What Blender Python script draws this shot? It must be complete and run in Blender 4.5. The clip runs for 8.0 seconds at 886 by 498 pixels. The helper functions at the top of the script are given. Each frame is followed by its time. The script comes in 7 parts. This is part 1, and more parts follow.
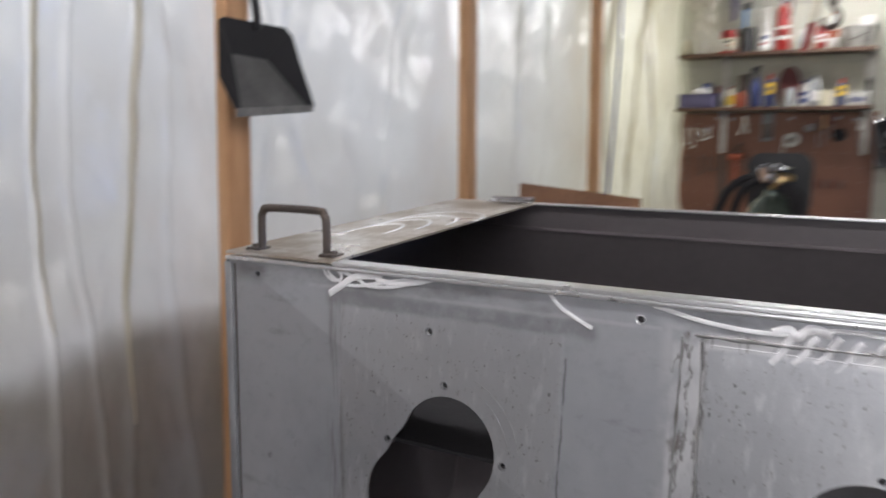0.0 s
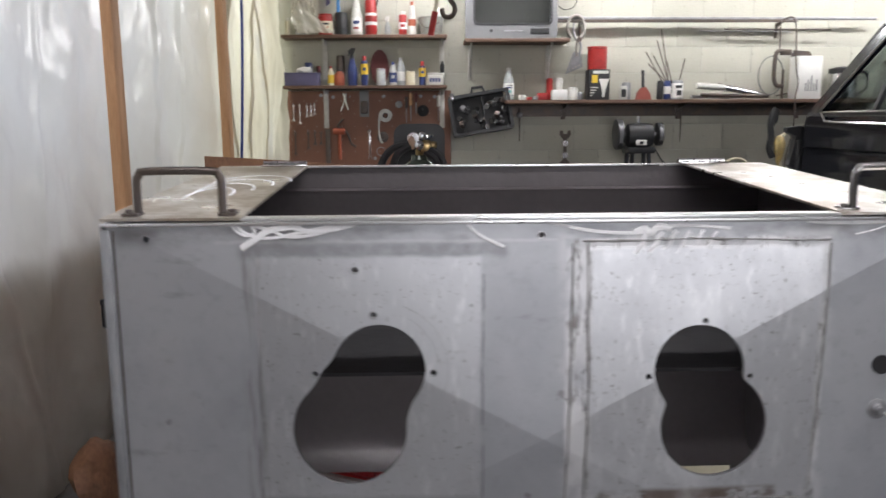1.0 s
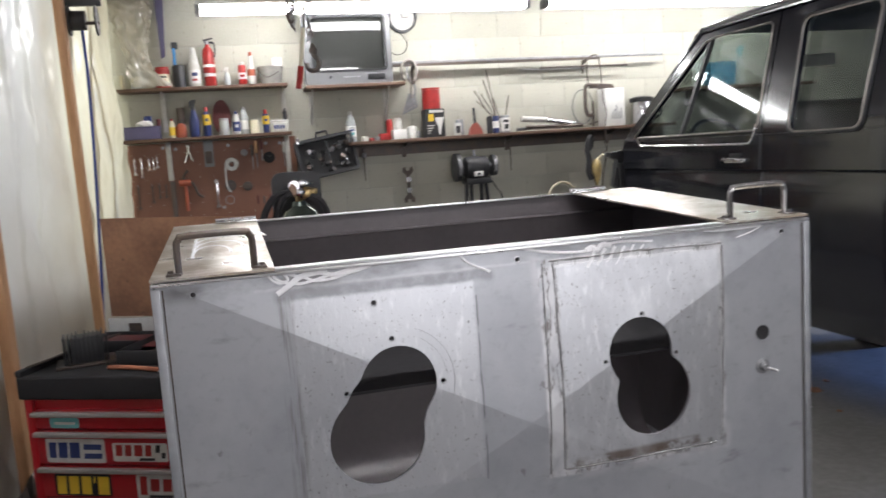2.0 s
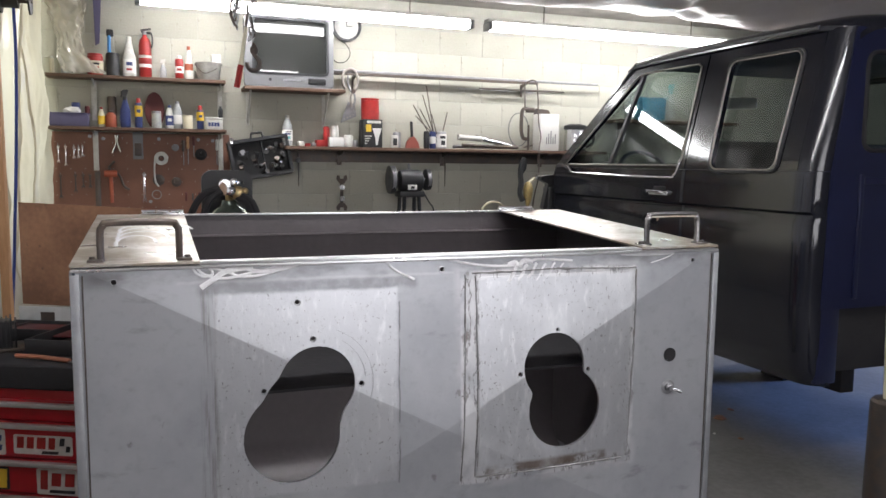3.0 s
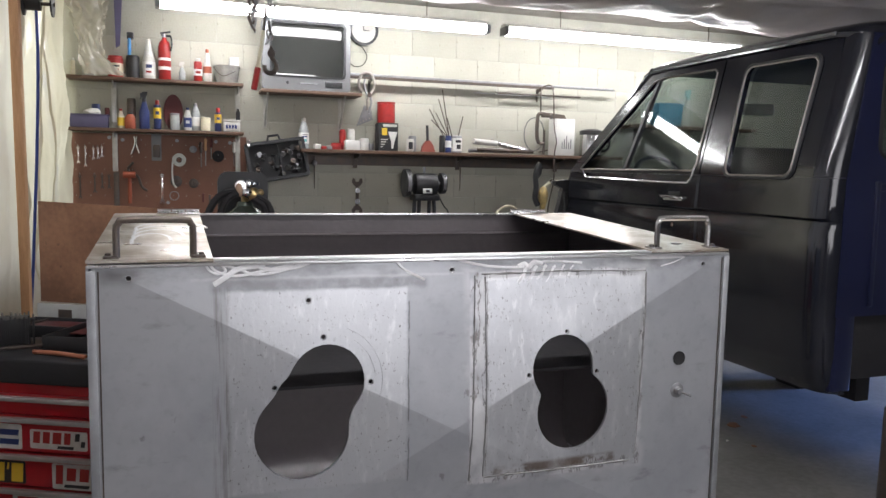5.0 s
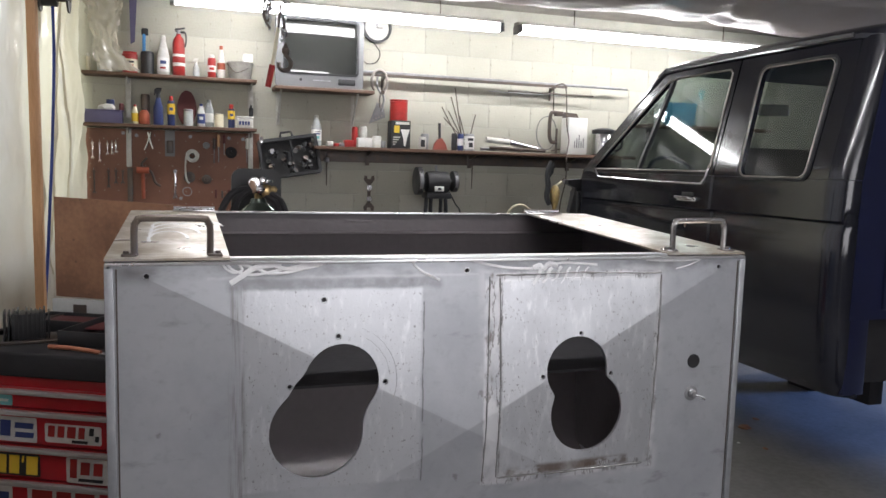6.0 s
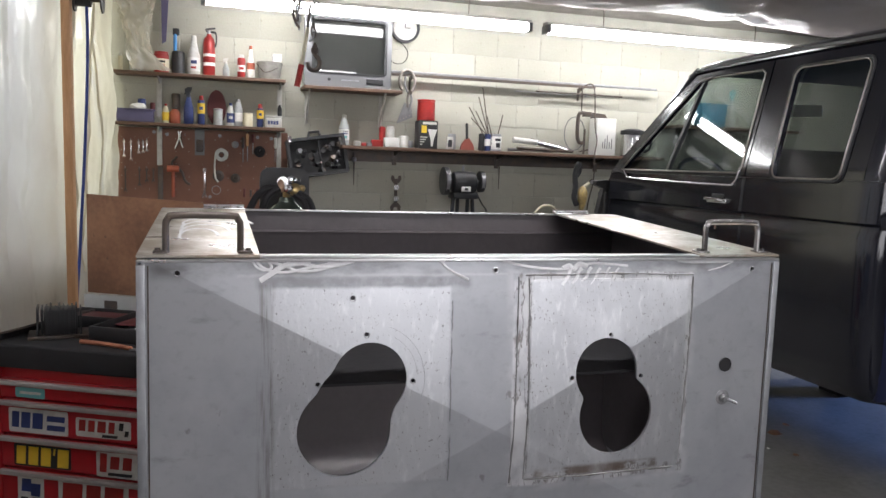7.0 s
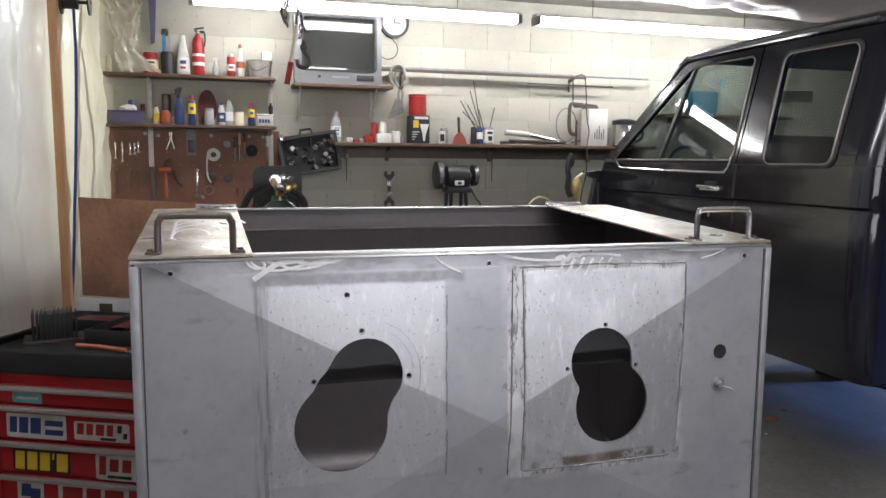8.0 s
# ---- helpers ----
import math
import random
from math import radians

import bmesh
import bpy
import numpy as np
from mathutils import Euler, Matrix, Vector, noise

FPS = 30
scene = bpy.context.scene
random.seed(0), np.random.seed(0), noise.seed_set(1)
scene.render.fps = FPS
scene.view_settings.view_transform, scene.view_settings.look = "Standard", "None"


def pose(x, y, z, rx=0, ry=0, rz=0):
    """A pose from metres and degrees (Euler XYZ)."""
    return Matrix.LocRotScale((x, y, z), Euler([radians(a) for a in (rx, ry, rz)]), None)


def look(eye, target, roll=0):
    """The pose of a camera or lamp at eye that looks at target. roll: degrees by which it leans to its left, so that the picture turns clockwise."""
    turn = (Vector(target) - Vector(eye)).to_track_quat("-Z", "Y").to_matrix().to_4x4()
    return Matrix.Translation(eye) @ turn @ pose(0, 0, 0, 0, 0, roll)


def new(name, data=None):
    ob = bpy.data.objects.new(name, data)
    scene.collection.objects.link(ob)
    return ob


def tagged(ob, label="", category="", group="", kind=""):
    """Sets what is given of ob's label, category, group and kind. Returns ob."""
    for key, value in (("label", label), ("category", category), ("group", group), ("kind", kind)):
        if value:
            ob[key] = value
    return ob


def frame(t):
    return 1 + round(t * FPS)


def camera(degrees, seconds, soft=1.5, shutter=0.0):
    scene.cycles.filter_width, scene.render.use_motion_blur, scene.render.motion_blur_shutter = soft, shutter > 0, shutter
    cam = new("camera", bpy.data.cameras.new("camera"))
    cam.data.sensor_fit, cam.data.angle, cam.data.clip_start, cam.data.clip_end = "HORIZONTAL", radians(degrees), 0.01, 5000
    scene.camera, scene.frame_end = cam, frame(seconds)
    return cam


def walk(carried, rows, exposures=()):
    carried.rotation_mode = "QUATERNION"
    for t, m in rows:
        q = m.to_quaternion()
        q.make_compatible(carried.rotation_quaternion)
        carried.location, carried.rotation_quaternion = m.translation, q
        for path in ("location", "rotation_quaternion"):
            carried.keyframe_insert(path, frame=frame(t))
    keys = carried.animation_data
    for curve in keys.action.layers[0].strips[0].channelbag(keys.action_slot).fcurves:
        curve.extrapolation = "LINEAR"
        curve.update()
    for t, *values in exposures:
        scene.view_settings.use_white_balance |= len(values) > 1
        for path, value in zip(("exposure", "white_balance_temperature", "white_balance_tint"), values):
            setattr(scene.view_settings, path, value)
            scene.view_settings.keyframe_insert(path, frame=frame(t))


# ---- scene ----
cam = camera(59.3, 8.0, soft=1.5, shutter=0.5)
PATH = [
    (0, (0.831, -0.816, 1.364), (-0.161, 0.899, 1.088), 0.4),
    (0.2, (0.772, -0.931, 1.355), (0.015, 0.906, 1.126), 0.2),
    (0.5, (0.661, -1.086, 1.357), (0.259, 0.852, 1.07), 0.1),
    (0.7, (0.591, -1.119, 1.356), (0.432, 0.848, 1.03), 0.6),
    (1, (0.433, -1.081, 1.333), (0.495, 0.892, 1.01), -0.3),
    (1.2, (0.344, -1.076, 1.334), (0.466, 0.904, 1.08), -1.8),
    (1.4, (0.292, -1.109, 1.344), (0.515, 0.863, 1.097), -2.4),
    (1.5, (0.257, -1.14, 1.333), (0.445, 0.826, 1.022), -3.4),
    (1.6, (0.218, -1.163, 1.344), (0.409, 0.793, 0.972), -3.9),
    (1.7, (0.194, -1.197, 1.354), (0.517, 0.742, 0.985), -4.0),
    (1.8, (0.165, -1.232, 1.361), (0.566, 0.697, 1.013), -4.4),
    (1.9, (0.142, -1.264, 1.374), (0.607, 0.657, 1.068), -4.1),
    (2, (0.124, -1.286, 1.374), (0.642, 0.63, 1.125), -3.9),
    (2.2, (0.107, -1.299, 1.371), (0.69, 0.598, 1.121), -2.3),
    (3.5, (0.125, -1.328, 1.365), (0.825, 0.534, 1.161), 0.7),
    (4, (0.118, -1.333, 1.363), (0.78, 0.545, 1.169), 1.0),
    (4.5, (0.124, -1.334, 1.359), (0.782, 0.544, 1.16), 1.1),
    (6, (0.114, -1.331, 1.366), (0.744, 0.554, 1.152), 1.6),
    (6.5, (0.103, -1.323, 1.368), (0.706, 0.573, 1.156), 2.1),
    (7, (0.11, -1.323, 1.363), (0.678, 0.583, 1.148), 1.9),
    (7.5, (0.115, -1.33, 1.364), (0.683, 0.575, 1.145), 1.5),
    (8, (0.114, -1.326, 1.363), (0.693, 0.575, 1.134), 0.5),
]
EXPOSURES = [(0, -0.10), (0.6, -0.10), (1.0, -0.04), (1.5, 0.03), (2.0, 0.13), (2.4, 0.12), (3.5, 0.05), (8.0, 0.0)]
walk(cam, [(t, look(eye, target, roll)) for t, eye, target, roll in PATH], EXPOSURES)

# world: dim grey surroundings outside the garage
world = bpy.data.worlds.new("world")
scene.world = world
world.use_nodes = True
world.node_tree.nodes["Background"].inputs[0].default_value = (0.75, 0.82, 1.0, 1)
world.node_tree.nodes["Background"].inputs[1].default_value = 0.25


def area(name, m, sx, sy, watts, colour):
    d = bpy.data.lights.new(name, "AREA")
    d.shape, d.size, d.size_y, d.energy, d.color = "RECTANGLE", sx, sy, watts, colour
    ob = new(name, d)
    ob.matrix_world = m
    return ob


# daylight behind the plastic of the west wall, and through the opening to the east
area("daylight_west", look((-2.4, 1.2, 2.35), (-0.7, 1.2, 1.7)), 4.6, 0.8, 88, (0.80, 0.86, 1.0))
area("daylight_garden", look((-1.75, 4.5, 1.9), (-0.6, 4.4, 1.7)), 1.3, 1.5, 26, (1.0, 1.0, 0.74))
area("daylight_east", look((7.5, 1.80, 1.70), (3.6, 1.75, 0.1)), 1.2, 0.5, 38, (0.20, 0.38, 1.0)).data.spread = radians(70)
# unseen fill lamp behind the camera, added to brighten the cabinet front
area("fill_south", look((1.7, -3.7, 1.8), (0.8, 0.5, 1.0)), 2.4, 1.6, 52, (0.97, 0.96, 1.0))
TUBE_POWER = 37.0


# ---- materials ----
def mat(name, c, rough=0.6, metal=0.0, c2=None, scale=6.0, fine=60.0, mix=0.35, bump=0.15, rvar=0.15, coat=0.0, stretch=(1, 1, 1), spots=0.0, spot_c=(0.03, 0.025, 0.02), each=0.0):
    """A surface with broad and fine variation of colour and gloss, a little relief and, if asked for, sparse dark spots."""
    m = bpy.data.materials.new(name)
    m.use_nodes = True
    nt = m.node_tree
    n, l = nt.nodes, nt.links
    bs = n["Principled BSDF"]
    co = n.new("ShaderNodeTexCoord")
    mp = n.new("ShaderNodeMapping")
    mp.inputs["Scale"].default_value = stretch
    l.new(co.outputs["Object"], mp.inputs[0])
    big, small = n.new("ShaderNodeTexNoise"), n.new("ShaderNodeTexNoise")
    for t, s, d in ((big, scale, 5), (small, fine, 4)):
        t.inputs["Scale"].default_value, t.inputs["Detail"].default_value = s, d
        l.new(mp.outputs[0], t.inputs[0])
    c2 = c2 or tuple(v * 0.6 for v in c)
    add = n.new("ShaderNodeMath")
    add.operation = "MULTIPLY_ADD"
    add.inputs[1].default_value = 0.45
    l.new(small.outputs[0], add.inputs[0])
    l.new(big.outputs[0], add.inputs[2])
    ramp = n.new("ShaderNodeMapRange")
    ramp.inputs[1].default_value, ramp.inputs[2].default_value = 0.45, 1.0
    ramp.inputs[3].default_value, ramp.inputs[4].default_value = 0.0, mix * 2
    l.new(add.outputs[0], ramp.inputs[0])
    mx = n.new("ShaderNodeMix")
    mx.data_type = "RGBA"
    mx.inputs[6].default_value, mx.inputs[7].default_value = (*c, 1), (*c2, 1)
    l.new(ramp.outputs[0], mx.inputs[0])
    out = mx.outputs[2]
    if spots:
        vo = n.new("ShaderNodeTexNoise")
        vo.inputs["Scale"].default_value, vo.inputs["Detail"].default_value = 28.0, 6
        l.new(mp.outputs[0], vo.inputs[0])
        st = n.new("ShaderNodeMapRange")
        st.inputs[1].default_value, st.inputs[2].default_value = 0.66, 0.74
        st.inputs[4].default_value = spots
        l.new(vo.outputs[0], st.inputs[0])
        m2 = n.new("ShaderNodeMix")
        m2.data_type = "RGBA"
        m2.inputs[7].default_value = (*spot_c, 1)
        l.new(out, m2.inputs[6])
        l.new(st.outputs[0], m2.inputs[0])
        out = m2.outputs[2]
    if each:
        oi, hv, mr = n.new("ShaderNodeObjectInfo"), n.new("ShaderNodeHueSaturation"), n.new("ShaderNodeMapRange")
        mr.inputs[3].default_value, mr.inputs[4].default_value = 1 - each, 1 + each
        l.new(oi.outputs["Random"], mr.inputs[0])
        l.new(mr.outputs[0], hv.inputs["Value"])
        l.new(out, hv.inputs["Color"])
        out = hv.outputs[0]
    l.new(out, bs.inputs["Base Color"])
    rr = n.new("ShaderNodeMapRange")
    rr.inputs[3].default_value, rr.inputs[4].default_value = max(0.02, rough - rvar), min(1, rough + rvar)
    l.new(big.outputs[0], rr.inputs[0])
    l.new(rr.outputs[0], bs.inputs["Roughness"])
    bs.inputs["Metallic"].default_value = metal
    bs.inputs["Coat Weight"].default_value = coat
    bs.inputs["Coat Roughness"].default_value = 0.06
    bp = n.new("ShaderNodeBump")
    bp.inputs["Strength"].default_value, bp.inputs["Distance"].default_value = bump, 0.004
    l.new(small.outputs[0], bp.inputs["Height"])
    l.new(bp.outputs[0], bs.inputs["Normal"])
    return m


def plain(name, c, rough=0.5, metal=0.0):
    return mat(name, c, rough, metal, mix=0.12, bump=0.04, rvar=0.08, scale=12, fine=90)


def glow(name, c, s):
    m = bpy.data.materials.new(name)
    m.use_nodes = True
    bs = m.node_tree.nodes["Principled BSDF"]
    bs.inputs["Base Color"].default_value = (0.9, 0.9, 0.9, 1)
    bs.inputs["Emission Color"].default_value, bs.inputs["Emission Strength"].default_value = (*c, 1), s
    return m


def film_mat(name, tint, through_share, rough, dirt=0.3, clear=0.0, gloss=0.20):
    """Milky plastic sheeting: scatters light through, with a soft sheen and cloudy dirt."""
    m = bpy.data.materials.new(name)
    m.use_nodes = True
    n, l = m.node_tree.nodes, m.node_tree.links
    n.remove(n["Principled BSDF"])
    co = n.new("ShaderNodeTexCoord")
    no = n.new("ShaderNodeTexNoise")
    no.inputs["Scale"].default_value, no.inputs["Detail"].default_value = 1.6, 7
    l.new(co.outputs["Object"], no.inputs[0])
    mx = n.new("ShaderNodeMix")
    mx.data_type = "RGBA"
    mx.inputs[6].default_value = (*tint, 1)
    mx.inputs[7].default_value = (*(v * k * (1 - dirt) for v, k in zip(tint, (1.0, 0.90, 0.78))), 1)
    l.new(no.outputs[0], mx.inputs[0])
    df, tl, gl = n.new("ShaderNodeBsdfDiffuse"), n.new("ShaderNodeBsdfTranslucent"), n.new("ShaderNodeBsdfGlossy")
    l.new(mx.outputs[2], df.inputs[0])
    l.new(mx.outputs[2], tl.inputs[0])
    gl.inputs["Roughness"].default_value = rough
    fine = n.new("ShaderNodeTexNoise")
    fine.inputs["Scale"].default_value, fine.inputs["Detail"].default_value = 7, 8
    l.new(co.outputs["Object"], fine.inputs[0])
    bp = n.new("ShaderNodeBump")
    bp.inputs["Strength"].default_value, bp.inputs["Distance"].default_value = 0.35, 0.02
    l.new(fine.outputs[0], bp.inputs["Height"])
    for s in (df, tl, gl):
        l.new(bp.outputs[0], s.inputs["Normal"])
    a, b = n.new("ShaderNodeMixShader"), n.new("ShaderNodeMixShader")
    a.inputs[0].default_value = through_share
    b.inputs[0].default_value = gloss
    l.new(df.outputs[0], a.inputs[1])
    l.new(tl.outputs[0], a.inputs[2])
    l.new(a.outputs[0], b.inputs[1])
    l.new(gl.outputs[0], b.inputs[2])
    out = b.outputs[0]
    if clear:
        tr, c = n.new("ShaderNodeBsdfTransparent"), n.new("ShaderNodeMixShader")
        c.inputs[0].default_value = clear
        l.new(out, c.inputs[1])
        l.new(tr.outputs[0], c.inputs[2])
        out = c.outputs[0]
    l.new(out, n["Material Output"].inputs[0])
    return m


def glass_mat(name, tint, clear):
    """A thin pane: clear by a share, with a mirror gloss that grows at a slant."""
    m = bpy.data.materials.new(name)
    m.use_nodes = True
    n, l = m.node_tree.nodes, m.node_tree.links
    n.remove(n["Principled BSDF"])
    tr, gl, fr = n.new("ShaderNodeBsdfTransparent"), n.new("ShaderNodeBsdfGlossy"), n.new("ShaderNodeLayerWeight")
    pw, sc = n.new("ShaderNodeMath"), n.new("ShaderNodeMath")
    pw.operation, sc.operation = "POWER", "MULTIPLY_ADD"
    pw.inputs[1].default_value, sc.inputs[1].default_value, sc.inputs[2].default_value = 5.0, 0.5, 0.045
    tr.inputs[0].default_value = (*(v * clear for v in tint), 1)
    gl.inputs["Roughness"].default_value = 0.02
    fr.inputs[0].default_value = 0.5
    mx = n.new("ShaderNodeMixShader")
    l.new(fr.outputs["Facing"], pw.inputs[0])
    l.new(pw.outputs[0], sc.inputs[0])
    l.new(sc.outputs[0], mx.inputs[0])
    l.new(tr.outputs[0], mx.inputs[1])
    l.new(gl.outputs[0], mx.inputs[2])
    l.new(mx.outputs[0], n["Material Output"].inputs[0])
    return m


def front_steel():
    """The cabinet's front: dull galvanised sheet with two sanded fields, streaks and flecks, in the cabinet's own coordinates."""
    m = bpy.data.materials.new("worn_front_steel")
    m.use_nodes = True
    n, l = m.node_tree.nodes, m.node_tree.links
    bs = n["Principled BSDF"]
    co = n.new("ShaderNodeTexCoord")

    def noise_tex(scale, detail, stretch=(1, 1, 1), rough=0.6):
        mp = n.new("ShaderNodeMapping")
        mp.inputs["Scale"].default_value = stretch
        l.new(co.outputs["Object"], mp.inputs[0])
        t = n.new("ShaderNodeTexNoise")
        t.inputs["Scale"].default_value, t.inputs["Detail"].default_value, t.inputs["Roughness"].default_value = scale, detail, rough
        l.new(mp.outputs[0], t.inputs[0])
        return t.outputs[0]

    def math_node(op, a, b=None, c=None):
        k = n.new("ShaderNodeMath")
        k.operation = op
        for i, v in enumerate((a, b, c)):
            if v is None:
                continue
            if isinstance(v, (int, float)):
                k.inputs[i].default_value = v
            else:
                l.new(v, k.inputs[i])
        return k.outputs[0]

    def ramp(v, a, b, lo=0.0, hi=1.0):
        r = n.new("ShaderNodeMapRange")
        r.interpolation_type = "SMOOTHSTEP"
        for i, x in enumerate((a, b, lo, hi)):
            r.inputs[i + 1].default_value = x
        l.new(v, r.inputs[0])
        return r.outputs[0]

    def mix(f, a, b):
        x = n.new("ShaderNodeMix")
        x.data_type = "RGBA"
        for i, v in ((0, f), (6, a), (7, b)):
            if isinstance(v, tuple):
                x.inputs[i].default_value = (*v, 1)
            else:
                l.new(v, x.inputs[i])
        return x.outputs[2]

    sep = n.new("ShaderNodeSeparateXYZ")
    l.new(co.outputs["Object"], sep.inputs[0])
    wob = noise_tex(16, 5)
    wob2 = noise_tex(70, 3)
    shift = math_node("MULTIPLY_ADD", math_node("ADD", wob, math_node("MULTIPLY", wob2, 0.4)), 0.009, -0.0063)
    px, pz = math_node("ADD", sep.outputs[0], shift), math_node("ADD", sep.outputs[2], shift)

    def field(cx, hw, cz, hh, soft):
        ax = math_node("ABSOLUTE", math_node("SUBTRACT", px, cx))
        az = math_node("ABSOLUTE", math_node("SUBTRACT", pz, cz))
        return math_node("MULTIPLY", ramp(ax, hw + soft, hw - soft), ramp(az, hh + soft, hh - soft))

    broad, fine = noise_tex(4, 6), noise_tex(50, 4)
    grain = noise_tex(170, 4, (1, 1, 0.62), 0.7)
    fleck = ramp(grain, 0.60, 0.68)
    pit = ramp(noise_tex(165, 2, (1.2, 1, 0.75)), 0.66, 0.71)
    scratch = ramp(noise_tex(55, 5, (1.5, 1, 0.45)), 0.52, 0.74)
    base = mix(ramp(broad, 0.35, 0.7), (0.445, 0.455, 0.478), (0.35, 0.36, 0.385))
    base = mix(ramp(fine, 0.5, 0.8, 0, 0.3), base, (0.26, 0.265, 0.28))
    base = mix(ramp(noise_tex(9, 6, (1, 1, 2.5)), 0.60, 0.76, 0, 0.6), base, (0.20, 0.19, 0.195))
    base = mix(ramp(noise_tex(26, 6, (1.6, 1, 1)), 0.66, 0.74, 0, 0.6), base, (0.17, 0.155, 0.15))
    bright = mix(ramp(broad, 0.4, 0.7), (0.58, 0.59, 0.615), (0.48, 0.49, 0.515))
    bright = mix(math_node("MULTIPLY", fleck, 0.42), bright, (0.20, 0.19, 0.185))
    bright = mix(math_node("MULTIPLY", pit, 0.75), bright, (0.13, 0.12, 0.12))
    bright = mix(math_node("MULTIPLY", scratch, 0.55), bright, (0.84, 0.84, 0.85))
    one = math_node("MULTIPLY", field(-0.248, 0.157, 0.970, 0.176, 0.004), 0.80)
    two = field(0.2325, 0.167, 0.966, 0.190, 0.004)
    sanded = math_node("MAXIMUM", one, two)
    # a dull grey band with a paler line lies above the first sanded field
    col = mix(math_node("MULTIPLY", field(-0.24, 0.19, 1.156, 0.010, 0.006), ramp(fine, 0.25, 0.6, 0.2, 0.6)), base, (0.22, 0.22, 0.23))
    col = mix(math_node("MULTIPLY", field(-0.22, 0.24, 1.1685, 0.0022, 0.002), 0.45), col, (0.58, 0.58, 0.60))
    col = mix(sanded, col, bright)
    # vertical drips and a dark scored line down the sides of the first field
    drip = math_node("MULTIPLY", field(-0.413, 0.013, 0.955, 0.20, 0.006), ramp(noise_tex(45, 5, (3, 1, 0.16)), 0.42, 0.62))
    col = mix(math_node("MULTIPLY", drip, 0.62), col, (0.17, 0.155, 0.145))
    rule = math_node("MULTIPLY", field(-0.087, 0.0010, 0.955, 0.165, 0.0014), ramp(noise_tex(22, 4), 0.34, 0.5))
    col = mix(math_node("MULTIPLY", rule, 0.85), col, (0.10, 0.095, 0.095))
    top_stain = math_node("MULTIPLY", field(0.0, 0.60, 1.180, 0.014, 0.02), ramp(noise_tex(14, 5, (0.6, 1, 1)), 0.42, 0.68))
    col = mix(math_node("MULTIPLY", top_stain, 0.8), col, (0.15, 0.145, 0.145))
    # weld border round the plate: pale ground filler, cracked along its edges, brown where it was scorched
    outer, inner = field(0.2205, 0.190, 0.968, 0.202, 0.003), field(0.2325, 0.165, 0.972, 0.182, 0.003)
    border = math_node("MULTIPLY", outer, math_node("SUBTRACT", 1.0, inner))
    pale = math_node("MULTIPLY", border, ramp(noise_tex(20, 6, (1, 1, 0.6)), 0.34, 0.60))
    col = mix(math_node("MULTIPLY", pale, 0.85), col, (0.68, 0.68, 0.69))
    crack = math_node("MULTIPLY", border, ramp(math_node("ABSOLUTE", math_node("SUBTRACT", noise_tex(24, 5, (1.6, 1, 0.35)), 0.5)), 0.022, 0.006))
    col = mix(math_node("MULTIPLY", crack, 0.75), col, (0.14, 0.125, 0.12))
    burnt = math_node("MULTIPLY", border, ramp(noise_tex(30, 6, (1, 1, 0.6)), 0.60, 0.70))
    col = mix(math_node("MULTIPLY", burnt, 0.6), col, (0.18, 0.15, 0.13))
    halo = math_node("MULTIPLY", field(0.2205, 0.200, 0.968, 0.212, 0.008), math_node("SUBTRACT", 1.0, outer))
    col = mix(math_node("MULTIPLY", halo, ramp(noise_tex(18, 5), 0.40, 0.62, 0.0, 0.6)), col, (0.55, 0.555, 0.57))
    low = math_node("MULTIPLY", field(0.216, 0.132, 0.788, 0.009, 0.005), ramp(noise_tex(32, 6, (0.5, 1, 1)), 0.36, 0.50))
    col = mix(math_node("MULTIPLY", low, 0.9), col, (0.17, 0.125, 0.10))
    rubbed = math_node("MULTIPLY", two, ramp(noise_tex(7, 7, (1.4, 1, 0.7)), 0.45, 0.70, 0, 0.5))
    col = mix(rubbed, col, (0.82, 0.83, 0.85))
    wipe = ramp(noise_tex(5, 6, (1.0, 1, 0.5)), 0.55, 0.75, 0, 0.3)
    col = mix(wipe, col, (0.50, 0.51, 0.535))
    l.new(col, bs.inputs["Base Color"])
    l.new(math_node("MULTIPLY_ADD", broad, 0.25, math_node("MULTIPLY_ADD", sanded, -0.06, 0.33)), bs.inputs["Roughness"])
    l.new(math_node("MULTIPLY_ADD", sanded, 0.28, 0.58), bs.inputs["Metallic"])
    bp = n.new("ShaderNodeBump")
    bp.inputs["Strength"].default_value, bp.inputs["Distance"].default_value = 0.20, 0.003
    l.new(math_node("ADD", math_node("MULTIPLY", math_node("MULTIPLY", grain, sanded), 0.45), math_node("ADD", broad, math_node("MULTIPLY", fine, 0.3))), bp.inputs["Height"])
    l.new(bp.outputs[0], bs.inputs["Normal"])
    return m


FRONT = front_steel()
STEEL = mat("galvanised_steel", (0.38, 0.39, 0.405), 0.50, 0.5, c2=(0.24, 0.245, 0.26), scale=5, fine=45, mix=0.55, bump=0.05, spots=0.3, spot_c=(0.16, 0.15, 0.15))
BARE = mat("sanded_steel", (0.50, 0.505, 0.515), 0.42, 0.5, c2=(0.36, 0.36, 0.37), scale=7, fine=120, mix=0.5, bump=0.10, spots=0.7, spot_c=(0.22, 0.21, 0.20), stretch=(1.6, 1, 0.8))
TOPSTEEL = mat("scraped_steel", (0.78, 0.76, 0.73), 0.33, 0.75, c2=(0.40, 0.34, 0.27), scale=9, fine=60, mix=0.75, rvar=0.22, bump=0.1, spots=0.5, spot_c=(0.25, 0.2, 0.14))
EDGE = mat("bright_edge", (0.85, 0.85, 0.86), 0.3, 0.85, mix=0.3)
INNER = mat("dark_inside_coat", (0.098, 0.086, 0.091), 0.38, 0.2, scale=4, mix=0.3)
